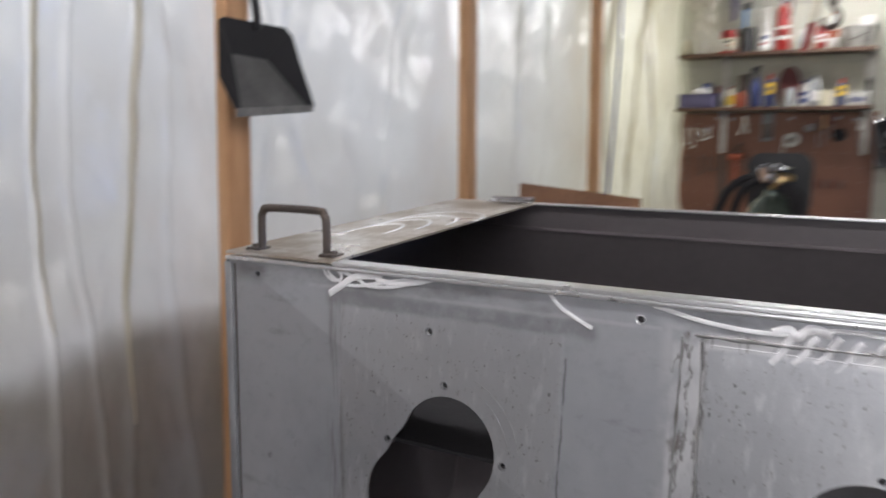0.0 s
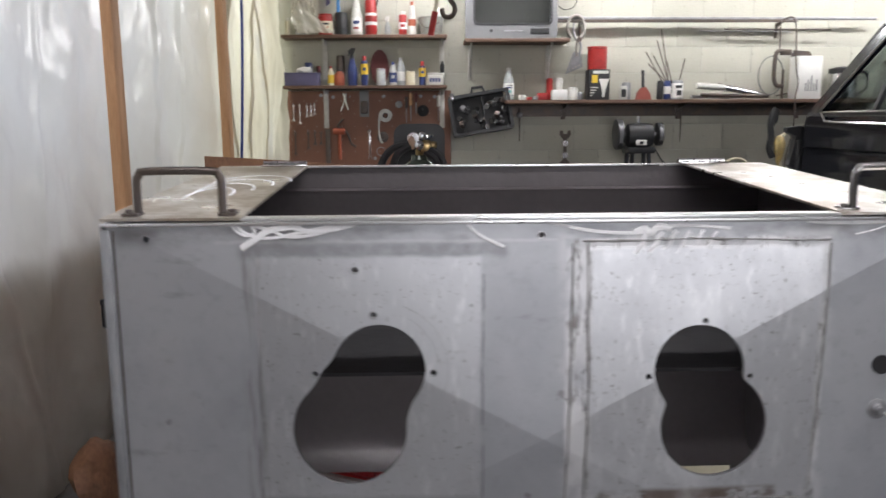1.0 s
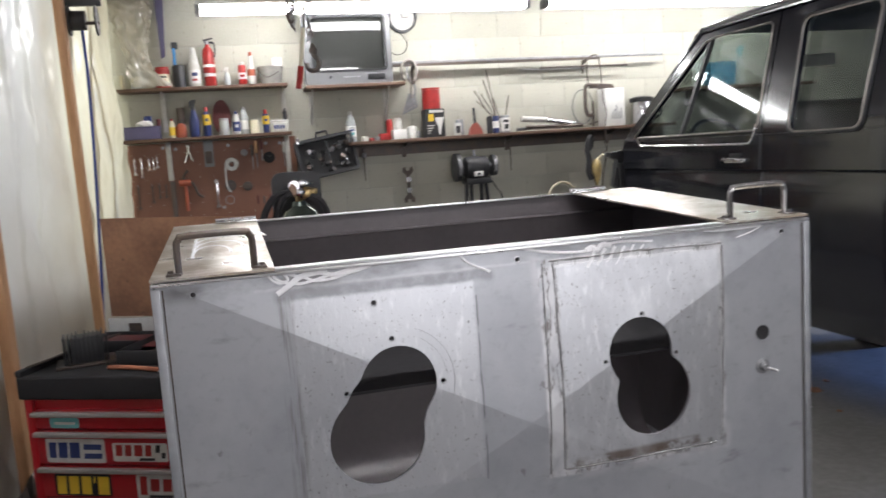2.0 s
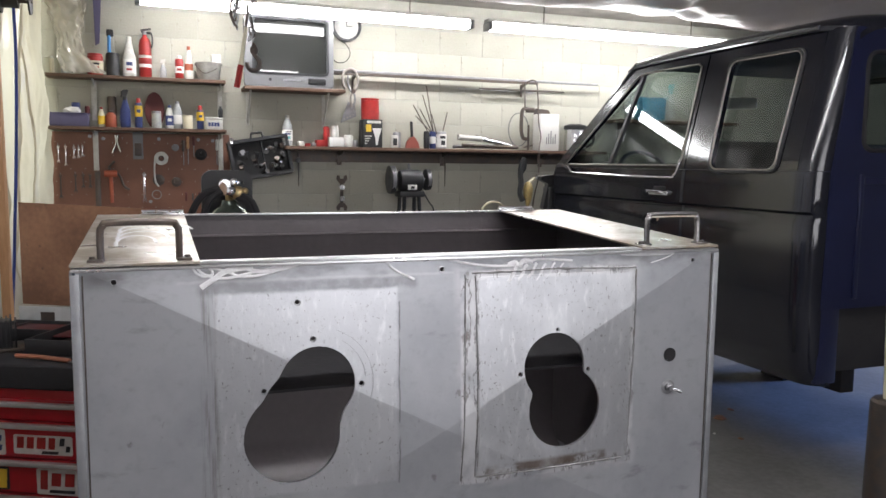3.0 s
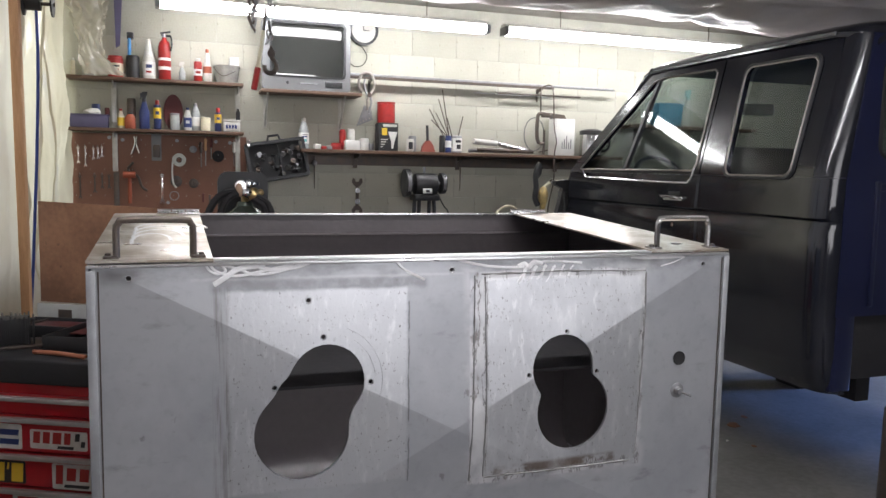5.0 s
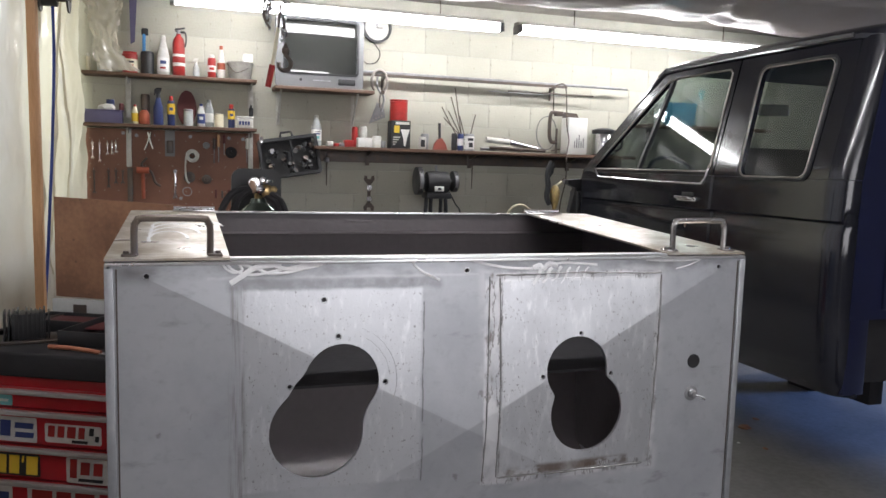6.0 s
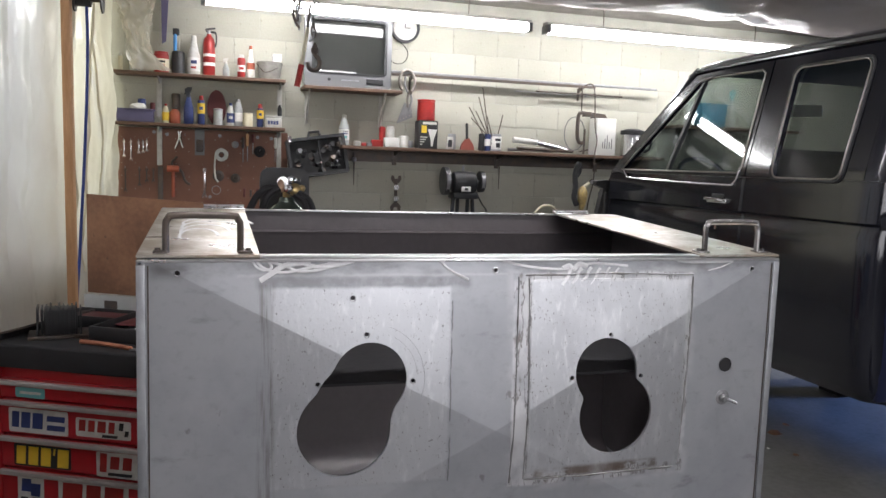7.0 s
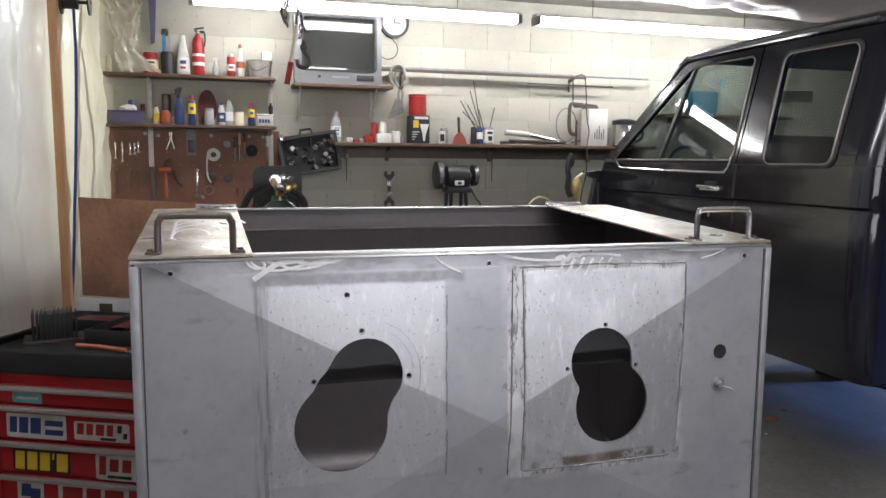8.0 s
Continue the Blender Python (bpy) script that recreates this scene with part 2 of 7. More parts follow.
SEALER = mat("seam_filler", (0.38, 0.385, 0.39), 0.6, 0.4, c2=(0.20, 0.19, 0.18), scale=14, fine=60, mix=0.6, bump=0.5)
CHALK = mat("chalk_mark", (0.90, 0.90, 0.91), 0.9, c2=(0.74, 0.74, 0.75), scale=30, mix=0.4, bump=0.3)


def rubbed_off(m, scale, lo, hi):
    """Lets what lies beneath show through in patches."""
    n, l = m.node_tree.nodes, m.node_tree.links
    co, no, mr = n.new("ShaderNodeTexCoord"), n.new("ShaderNodeTexNoise"), n.new("ShaderNodeMapRange")
    no.inputs["Scale"].default_value, no.inputs["Detail"].default_value, no.inputs["Roughness"].default_value = scale, 6, 0.75
    mr.inputs[1].default_value, mr.inputs[2].default_value = lo, hi
    mr.inputs[4].default_value = 0.9
    l.new(co.outputs["Object"], no.inputs[0])
    l.new(no.outputs[0], mr.inputs[0])
    l.new(mr.outputs[0], n["Principled BSDF"].inputs["Alpha"])


rubbed_off(CHALK, 90, 0.12, 0.38)
BARSTEEL = mat("bright_bar", (0.40, 0.39, 0.39), 0.22, 0.95, c2=(0.22, 0.20, 0.19), scale=25, mix=0.4, bump=0.04, rvar=0.1)
IRON = mat("dark_iron", (0.075, 0.068, 0.068), 0.45, 0.6, c2=(0.12, 0.09, 0.07), scale=20, mix=0.5)
BLACK = plain("black_plastic", (0.018, 0.018, 0.02), 0.5)
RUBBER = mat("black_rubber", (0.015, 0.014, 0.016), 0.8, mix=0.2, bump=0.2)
CHROME = mat("chrome", (0.75, 0.75, 0.76), 0.16, 1.0, mix=0.1, bump=0.02, rvar=0.08)
GREYMETAL = mat("dull_grey_metal", (0.34, 0.34, 0.35), 0.45, 0.7, mix=0.4, scale=16)
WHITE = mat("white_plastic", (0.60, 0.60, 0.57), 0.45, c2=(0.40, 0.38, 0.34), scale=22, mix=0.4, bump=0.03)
PAPER = mat("white_card", (0.70, 0.69, 0.66), 0.85, mix=0.2)
RED = mat("red_plastic", (0.34, 0.018, 0.015), 0.4, c2=(0.20, 0.012, 0.012), scale=25, mix=0.3, bump=0.04)
REDPAINT = mat("red_enamel", (0.42, 0.012, 0.020), 0.30, 0.0, c2=(0.30, 0.009, 0.015), mix=0.3, bump=0.03, rvar=0.08)
ORANGE = mat("orange_plastic", (0.36, 0.085, 0.035), 0.5, c2=(0.22, 0.05, 0.03), scale=20, mix=0.4, bump=0.05)
YELLOW = plain("yellow_print", (0.72, 0.48, 0.04), 0.5)
BLUE = plain("blue_plastic", (0.025, 0.04, 0.14), 0.4)
CORD_BLUE = plain("blue_cord", (0.02, 0.05, 0.28), 0.6)
PURPLE = plain("dull_violet_plastic", (0.10, 0.09, 0.17), 0.6)
MAROON = plain("dark_red_leather", (0.10, 0.018, 0.018), 0.6)
CREAM = plain("cream_plastic", (0.62, 0.57, 0.42), 0.5)
CLEAR = mat("milky_plastic", (0.42, 0.44, 0.43), 0.25, c2=(0.26, 0.27, 0.27), scale=14, mix=0.5, bump=0.03)
TEAL = plain("teal_print", (0.15, 0.42, 0.42), 0.5)
TVGREY = plain("silver_plastic", (0.165, 0.165, 0.17), 0.42, 0.2)
SCREEN = mat("tube_screen", (0.030, 0.031, 0.029), 0.03, mix=0.1, bump=0.0, rvar=0.01)
WOOD = mat("pine_stud", (0.66, 0.39, 0.21), 0.7, c2=(0.46, 0.24, 0.11), scale=5, fine=40, mix=0.5, stretch=(6, 6, 0.5), bump=0.15)
SHELFWOOD = mat("dark_shelf_board", (0.145, 0.082, 0.052), 0.6, c2=(0.08, 0.045, 0.03), scale=6, mix=0.5, stretch=(0.6, 6, 6))
PEGWOOD = mat("brown_hardboard", (0.20, 0.085, 0.05), 0.55, c2=(0.13, 0.055, 0.035), scale=3, mix=0.4, bump=0.05)
CARD = mat("rusty_brown_sheet", (0.34, 0.17, 0.09), 0.65, c2=(0.17, 0.08, 0.045), scale=4, mix=0.65, spots=0.85, spot_c=(0.07, 0.035, 0.025))
BLOCK = mat("painted_block", (0.485, 0.475, 0.40), 0.75, c2=(0.34, 0.325, 0.275), scale=1.7, fine=90, mix=0.42, bump=0.6, spots=0.45, spot_c=(0.24, 0.22, 0.18), each=0.07)
MORTAR = mat("mortar", (0.46, 0.45, 0.39), 0.9, mix=0.3, bump=0.5)
CONCRETE = mat("concrete_floor", (0.22, 0.215, 0.21), 0.5, c2=(0.12, 0.115, 0.11), scale=1.6, fine=35, mix=0.6, bump=0.15, spots=0.4, spot_c=(0.08, 0.075, 0.07))
DARKWALL = mat("bare_board", (0.22, 0.20, 0.18), 0.9, mix=0.4)
CABPAINT = mat("black_car_paint", (0.010, 0.011, 0.017), 0.16, 0.0, c2=(0.015, 0.016, 0.022), mix=0.4, bump=0.006, rvar=0.08, coat=0.35)
# black paint of the cab's rear with the blue daylight mixed into its colour
CABBLUELIT = mat("blue_lit_black_paint", (0.010, 0.013, 0.045), 0.35, 0.0, mix=0.3, bump=0.015, rvar=0.08, coat=0.5)
TRIM = mat("window_trim", (0.30, 0.275, 0.25), 0.4, 0.7, mix=0.2)
PALEWALL = mat("pale_board", (0.50, 0.51, 0.50), 0.8, mix=0.3)
DARKIRON = mat("black_enamelled_iron", (0.03, 0.03, 0.032), 0.45, 0.2, mix=0.4)
SEATCLOTH = mat("grey_cloth", (0.16, 0.155, 0.15), 0.9, mix=0.3)
FILM = film_mat("milky_wall_film", (0.80, 0.80, 0.78), 0.66, 0.30, 0.38, gloss=0.15)
FOLDFILM = film_mat("tan_fold_film", (0.74, 0.70, 0.58), 0.55, 0.35, 0.35, gloss=0.12)
CEILFILM = film_mat("dusty_ceiling_film", (0.86, 0.81, 0.86), 0.45, 0.30, 0.4)
BAGFILM = film_mat("clear_bag_film", (0.85, 0.85, 0.78), 0.5, 0.15, 0.1, 0.45)
GLASS = glass_mat("tinted_glass", (0.90, 0.94, 0.93), 0.82)
DARKGLASS = glass_mat("smoked_glass", (0.96, 0.98, 0.97), 0.88)
TUBELIGHT = glow("lit_tube", (0.965, 0.965, 0.985), TUBE_POWER)


# ---- building blocks ----
def thing(name, at, label, category, group="", kind=""):
    ob = new(name)
    ob.location = at
    ob.empty_display_size = 0.05
    return tagged(ob, label, category, group, kind)


def finish(bm, sharp=0.6):
    bmesh.ops.recalc_face_normals(bm, faces=bm.faces)
    for f in bm.faces:
        f.smooth = True
    for e in bm.edges:
        if len(e.link_faces) == 2 and e.calc_face_angle(0) > sharp:
            e.smooth = False


def part(name, bm, material, parent=None, label="", m=None, sharp=0.6):
    """Links a bmesh, drawn in world coordinates or placed there by m, as one mesh under a thing or a part."""
    if m:
        bmesh.ops.transform(bm, matrix=m, verts=bm.verts)
    finish(bm, sharp)
    me = bpy.data.meshes.new(name)
    bm.to_mesh(me)
    bm.free()
    me.materials.append(material)
    ob = new(name, me)
    if parent:
        ob.parent = parent
        p, base = parent, Vector((0, 0, 0))
        while p:
            base += p.location
            p = p.parent
        me.transform(Matrix.Translation(-base))
    if label:
        ob["label"] = label
    return ob


def centre(ob):
    """Moves a top-level mesh's origin to the middle of its base."""
    me = ob.data
    v = [p.co for p in me.vertices]
    c = Vector(((min(p.x for p in v) + max(p.x for p in v)) / 2, (min(p.y for p in v) + max(p.y for p in v)) / 2, min(p.z for p in v)))
    me.transform(Matrix.Translation(-c))
    ob.location = c
    return ob


def B():
    return bmesh.new()


def box(bm, x0, x1, y0, y1, z0, z1, bevel=0.0, seg=2, m=None):
    r = bmesh.ops.create_cube(bm, size=1.0, matrix=(m or Matrix()) @ Matrix.LocRotScale(((x0 + x1) / 2, (y0 + y1) / 2, (z0 + z1) / 2), None, (abs(x1 - x0), abs(y1 - y0), abs(z1 - z0))))
    if bevel:
        es = {e for v in r["verts"] for e in v.link_edges}
        bmesh.ops.bevel(bm, geom=list(es), offset=bevel, segments=seg, affect="EDGES", profile=0.5)
    return bm


def cyl(bm, p0, p1, r0, r1=None, seg=16, caps=True):
    p0, p1 = Vector(p0), Vector(p1)
    r1 = r0 if r1 is None else r1
    q = (p1 - p0).to_track_quat("Z", "Y").to_matrix().to_4x4()
    bmesh.ops.create_cone(bm, cap_ends=caps, segments=seg, radius1=r0, radius2=r1, depth=(p1 - p0).length, matrix=Matrix.Translation((p0 + p1) / 2) @ q)
    return bm


def lathe(bm, at, rows, seg=20, axis="z"):
    """Turns a profile of (radius, height) about an axis through at."""
    rings = []
    for r, h in rows:
        ring = []
        for k in range(seg):
            a = 2 * math.pi * k / seg
            u, v = r * math.cos(a), r * math.sin(a)
            p = {"z": (u, v, h), "y": (u, h, v), "x": (h, u, v)}[axis]
            ring.append(bm.verts.new(Vector(at) + Vector(p)))
        rings.append(ring)
    for a, b in zip(rings, rings[1:]):
        for k in range(seg):
            bm.faces.new((a[k], a[(k + 1) % seg], b[(k + 1) % seg], b[k]))
    for ring in (rings[0], rings[-1]):
        bm.faces.new(ring)
    return bm


def pipe(bm, pts, r, seg=8, closed=False, steps=0):
    """A round bar along points; steps > 0 smooths the line."""
    pts = [Vector(p) for p in pts]
    if steps:
        out = []
        n = len(pts)
        for i in range(n - 1):
            a, b, c, d = pts[max(i - 1, 0)], pts[i], pts[i + 1], pts[min(i + 2, n - 1)]
            for k in range(steps):
                t = k / steps
                out.append(0.5 * ((2 * b) + (c - a) * t + (2 * a - 5 * b + 4 * c - d) * t * t + (3 * b - a - 3 * c + d) * t ** 3))
        out.append(pts[-1])
        pts = out
    rings, n = [], len(pts)
    up = None
    for i, p in enumerate(pts):
        if closed:
            d = (pts[(i + 1) % n] - pts[i - 1]).normalized()
        else:
            d = (pts[min(i + 1, n - 1)] - pts[max(i - 1, 0)]).normalized()
        if up is None:
            up = d.orthogonal().normalized()
        up = (up - d * up.dot(d)).normalized()
        side = d.cross(up)
        rings.append([bm.verts.new(p + r * (math.cos(2 * math.pi * k / seg) * up + math.sin(2 * math.pi * k / seg) * side)) for k in range(seg)])
    pairs = list(zip(rings, rings[1:])) + ([(rings[-1], rings[0])] if closed else [])
    for a, b in pairs:
        for k in range(seg):
            bm.faces.new((a[k], a[(k + 1) % seg], b[(k + 1) % seg], b[k]))
    if not closed:
        bm.faces.new(rings[0])
        bm.faces.new(rings[-1])
    return bm


def prism(bm, loops, y0, y1, m=None):
    """Fills closed outlines of (x, z), the first outside and the rest holes, and gives them thickness from y0 to y1."""
    m = m or Matrix()
    es = []
    for loop in loops:
        vs = [bm.verts.new(m @ Vector((x, y0, z))) for x, z in loop]
        es += [bm.edges.new((a, b)) for a, b in zip(vs, vs[1:] + vs[:1])]
    r = bmesh.ops.triangle_fill(bm, use_beauty=True, use_dissolve=False, edges=es)
    fs = [f for f in r["geom"] if isinstance(f, bmesh.types.BMFace)]
    ext = bmesh.ops.extrude_face_region(bm, geom=fs)
    bmesh.ops.translate(bm, vec=(m.to_3x3() @ Vector((0, y1 - y0, 0))), verts=[v for v in ext["geom"] if isinstance(v, bmesh.types.BMVert)])
    return bm


def thicken(bm, vec):
    """Gives an open sheet thickness along vec."""
    r = bmesh.ops.extrude_face_region(bm, geom=list(bm.faces))
    bmesh.ops.translate(bm, vec=vec, verts=[v for v in r["geom"] if isinstance(v, bmesh.types.BMVert)])
    return bm


def circle(cx, cz, r, n=24, a0=0.0, a1=360.0):
    full = abs(a1 - a0) >= 360
    k = n if full else n - 1
    return [(cx + r * math.cos(radians(a0 + (a1 - a0) * i / k)), cz + r * math.sin(radians(a0 + (a1 - a0) * i / k))) for i in range(n)]


def rounded(x0, x1, z0, z1, r, n=5):
    out = []
    for cx, cz, a in ((x1 - r, z1 - r, 0), (x0 + r, z1 - r, 90), (x0 + r, z0 + r, 180), (x1 - r, z0 + r, 270)):
        out += circle(cx, cz, r, n, a, a + 90)
    return out


def text(body, size, at, material, parent, name="lettering", rot=(90, 0, 0), bold=0.0, stretch=1.0, shear=0.0):
    """Flat letters a hair thick, as a mesh."""
    cu = bpy.data.curves.new(name, "FONT")
    cu.body, cu.size, cu.extrude, cu.offset, cu.shear, cu.align_x = body, size, 0.0006, bold, shear, "LEFT"
    tmp = bpy.data.objects.new(name, cu)
    me = bpy.data.meshes.new_from_object(tmp)
    bpy.data.objects.remove(tmp)
    me.transform(pose(*at, *rot) @ Matrix.Diagonal((stretch, 1, 1, 1)))
    me.name = name
    me.materials.append(material)
    ob = new(name, me)
    ob.parent = parent
    p, base = parent, Vector((0, 0, 0))
    while p:
        base += p.location
        p = p.parent
    me.transform(Matrix.Translation(-base))
    return ob


# ---- the garage ----
WALL_Y = 5.255
CEIL = 2.75

bm = box(B(), -3.2, 8.0, -4.3, 6.0, -0.12, 0.0)
tagged(centre(part("floor", bm, CONCRETE)), "worn grey concrete garage floor with oil stains", "floor", kind="structure")
bm = box(B(), -3.2, 8.0, -4.3, 6.0, CEIL, CEIL + 0.15)
tagged(centre(part("ceiling", bm, DARKWALL)), "dark bare boards above the plastic sheeting", "ceiling", kind="structure")
wall_north = tagged(centre(part("wall_north", box(B(), -3.2, 8.0, WALL_Y + 0.0035, WALL_Y + 0.2, 0, CEIL), MORTAR)), "cream painted concrete block wall with shelves", "wall", kind="structure")
tagged(centre(part("wall_east", box(B(), 7.85, 8.0, -4.3, WALL_Y, 0, CEIL), PALEWALL)), "plain pale board wall beyond the truck cab", "wall", kind="structure")
tagged(centre(part("wall_south", box(B(), -3.2, 8.0, -4.3, -4.15, 0, CEIL), DARKWALL)), "plain board wall behind the work space", "wall", kind="structure")
tagged(centre(part("wall_west", box(B(), -3.2, -3.05, -4.15, WALL_Y, 0, CEIL), DARKWALL)), "plain board wall behind the plastic sheeting", "wall", kind="structure")


def west_x(y):
    if y < 2.1:
        return -0.80
    if y < 3.45:
        return -0.80 + 0.17 * (y - 2.1) / 1.35
    return -0.63 + 0.045 * (y - 3.45) / 1.75


# sharp creases of the sheet: where each hangs, how it slants, how deep it is
CREASES = ((0.02, 0.10, 0.05), (0.14, 0.13, 0.045), (0.30, 0.05, 0.025), (0.40, -0.03, 0.02), (0.66, -0.10, 0.018), (1.05, 0.22, 0.02), (-0.25, -0.08, 0.04), (0.55, 0.02, 0.025), (1.25, -0.30, 0.02), (1.75, 0.12, 0.015), (2.75, 0.05, 0.03), (3.05, -0.06, 0.03), (3.75, 0.10, 0.04), (3.95, -0.05, 0.03), (4.2, 0.08, 0.04), (4.5, -0.06, 0.04), (4.75, 0.05, 0.03))


def crease_y(yc, k, z):
    return yc + k * (z - 1.3) + 0.03 * math.sin(2.2 * z + yc * 5)


def film_x(y, z):
    """How far west the wall sheeting hangs at a height and a place along the wall."""
    fold = 0.020 * math.sin(3.1 * y + 1.6 * math.sin(1.1 * z + 0.7 * y)) + (0.012 * min(1, max(0, y - 2.2)) + 0.012 * min(1, max(0, y - 3.5))) * math.sin(17 * y + 1.5 * math.sin(2.1 * z)) + 0.007 * math.sin(41 * y + 2.2 * math.sin(1.3 * z + y)) * min(1, max(0, y - 3.3))
    amount = 0.25 + 0.9 * max(0, y - 2.6) / 2.5
    n1 = noise.noise(Vector((y * 2.3, z * 1.4, 0.0))) * 0.05 + noise.noise(Vector((y * 5 + z * 2.5, z * 3.2 - y, 4.0))) * 0.022 + 0.016 * (0.5 - abs(noise.noise(Vector((y * 4 + z * 1.5, z * 4 - y * 2, 7.0))))) + 0.007 * (0.5 - abs(noise.noise(Vector((y * 9 - z * 3, z * 8 + y * 2, 2.0))))) + noise.noise(Vector((y * 22, z * 17, 9.0))) * 0.003
    for yc, k, depth in CREASES:
        u = (y - crease_y(yc, k, z)) / (0.011 if yc < 0.5 else 0.018)
        if abs(u) < 4:
            n1 += (0.6 if yc < 0.5 else 0.5) * depth * math.exp(-u * u)
    return west_x(y) - (0.105 if y < 3.4 else 0.105 - 0.06 * (y - 3.4) / 1.8) + fold * amount * (0.6 + 0.4 * z / 2.62) + n1


def hanging_film():
    """Wall sheeting with soft vertical folds, gathered between the studs."""
    bm = B()
    nz = 180
    z0, z1 = 0.01, 2.62
    # columns lie closest where the sheet hangs in sharp creases
    ys = [-3.9 + 3.6 * i / 160 for i in range(160)] + [-0.3 + 1.2 * i / 340 for i in range(340)] + [0.9 + 4.32 * i / 440 for i in range(441)]
    rows = [[bm.verts.new((film_x(y, z0 + (z1 - z0) * j / nz), y, z0 + (z1 - z0) * j / nz)) for j in range(nz + 1)] for y in ys]
    for a, b in zip(rows, rows[1:]):
        for j in range(nz):
            bm.faces.new((a[j], b[j], b[j + 1], a[j + 1]))
    return bm


def doubled_fold(yc, k, width, z0, z1):
    """A narrow flap where the sheet lies double along a crease."""
    bm, rows = B(), []
    n = 60
    for j in range(n + 1):
        z = z0 + (z1 - z0) * j / n
        y = crease_y(yc, k, z)
        w = width * (0.6 + 0.5 * noise.noise(Vector((yc * 7, z * 2.2, 1.0)))) * min(1, 6 * (z1 - z) + 0.3, 5 * (z - z0) + 0.05)
        rows.append([bm.verts.new((film_x(y + w * u, z) + 0.004 + 0.008 * (1 - u * u), y + w * u, z)) for u in (-1, -0.6, -0.2, 0.2, 0.6, 1)])
    for a, b in zip(rows, rows[1:]):
        for i in range(5):
            bm.faces.new((a[i], a[i + 1], b[i + 1], b[i]))
    return bm


sheeting = tagged(centre(part("plastic_sheeting", hanging_film(), FILM)), "milky translucent plastic sheeting hung over the stud wall", "plastic sheet", kind="structure")
for yc, k, width, z0, z1 in ((0.02, 0.10, 0.013, 0.5, 2.61), (0.14, 0.13, 0.016, 0.7, 2.61), (0.30, 0.05, 0.010, 0.9, 2.61), (0.55, 0.02, 0.016, 0.6, 2.61), (-0.25, -0.08, 0.014, 0.5, 2.61), (3.75, 0.10, 0.022, 0.6, 2.61), (4.2, 0.08, 0.022, 0.6, 2.61), (4.5, -0.06, 0.020, 0.6, 2.61)):
    part("fold", doubled_fold(yc, k, width, z0, z1), FOLDFILM, sheeting, "tan doubled fold of the sheet")


def stud(y, lean=0.0, z1=2.62, label="bare pine wall stud with knots, standing before the plastic"):
    x = west_x(y)
    bm = B()
    box(bm, x - 0.045, x + 0.0, y - 0.045, y + 0.045, 0, z1, 0.004)
    for v in bm.verts:
        v.co.y += lean * (v.co.z - 1.2)
    ob = tagged(centre(part("wall_stud", bm, WOOD)), label, "stud", "studs of the west wall", "structure")
    return ob


for sy, ln in ((-2.0, 0), (-0.62, 0), (0.835, 0.015), (2.225, -0.01), (3.45, -0.03)):
    stud(sy, ln)
tagged(centre(part("wall_stud", box(B(), -0.86, -0.62, -3.9, 5.2, 2.62, 2.70, 0.004), WOOD)), "pine top plate above the wall studs", "stud", kind="structure")


def ceiling_film():
    bm = B()
    nx, ny = 150, 150
    x0, x1, y0, y1 = -0.78, 7.8, -4.1, 4.30
    rows = []
    for i in range(nx + 1):
        x = x0 + (x1 - x0) * i / nx
        col = []
        for j in range(ny + 1):
            y = y0 + (y1 - y0) * j / ny
            bay = abs(math.sin(math.pi * (y + 0.35) / 1.22)) * 0.07
            v = Vector((x * 0.8, y * 1.1, 0))
            z = 2.60 - bay - 0.06 * noise.noise(v) - 0.030 * noise.noise(v * 3.1) - 0.012 * noise.noise(v * 8)
            rib = max(0, 1 - abs((x - 3.9) - 0.35 * (y - 3.4)) / 0.12)
            z += 0.03 * rib
            if y > 3.75:
                z += 0.05 * (y - 3.75)
            col.append(bm.verts.new((x, y, z)))
        rows.append(col)
    for a, b in zip(rows, rows[1:]):
        for j in range(ny):
            bm.faces.new((a[j], b[j], b[j + 1], a[j + 1]))
    return bm


tagged(centre(part("ceiling_sheeting", ceiling_film(), CEILFILM)), "dusty sagging plastic sheeting under the joists", "plastic sheet", kind="structure")


def tube_light(x0, x1, y, z, label):
    t = thing("fluorescent_light", ((x0 + x1) / 2, y, z), label, "ceiling light", "tube lights along the block wall")
    bm = B()
    box(bm, x0 - 0.03, x1 + 0.03, y - 0.05, y + 0.05, z + 0.035, z + 0.06, 0.006)
    part("housing", bm, WHITE, t)
    # one wide glowing body stands in for the glare of thin tubes
    bm = prism(B(), [rounded(y - 0.058, y + 0.058, z - 0.028, z + 0.034, 0.024, 5)], x0, x1, Matrix(((0, 1, 0, 0), (1, 0, 0, 0), (0, 0, 1, 0), (0, 0, 0, 1))))
    part("glare_body", bm, TUBELIGHT, t, "glowing white body, widened to the glare of the tubes")
    for xe in (x0, x1):
        part("lamp_holder", box(B(), xe - 0.03, xe + 0.006, y - 0.062, y + 0.062, z - 0.030, z + 0.035, 0.004) if xe == x0 else box(B(), xe - 0.006, xe + 0.03, y - 0.062, y + 0.062, z - 0.030, z + 0.035, 0.004), TVGREY, t)
    for k in (0.2, 0.8):
        xk = x0 + (x1 - x0) * k
        part("hanger", cyl(B(), (xk, y, z + 0.06), (xk, y, CEIL), 0.004, seg=6), IRON, t)
    return t


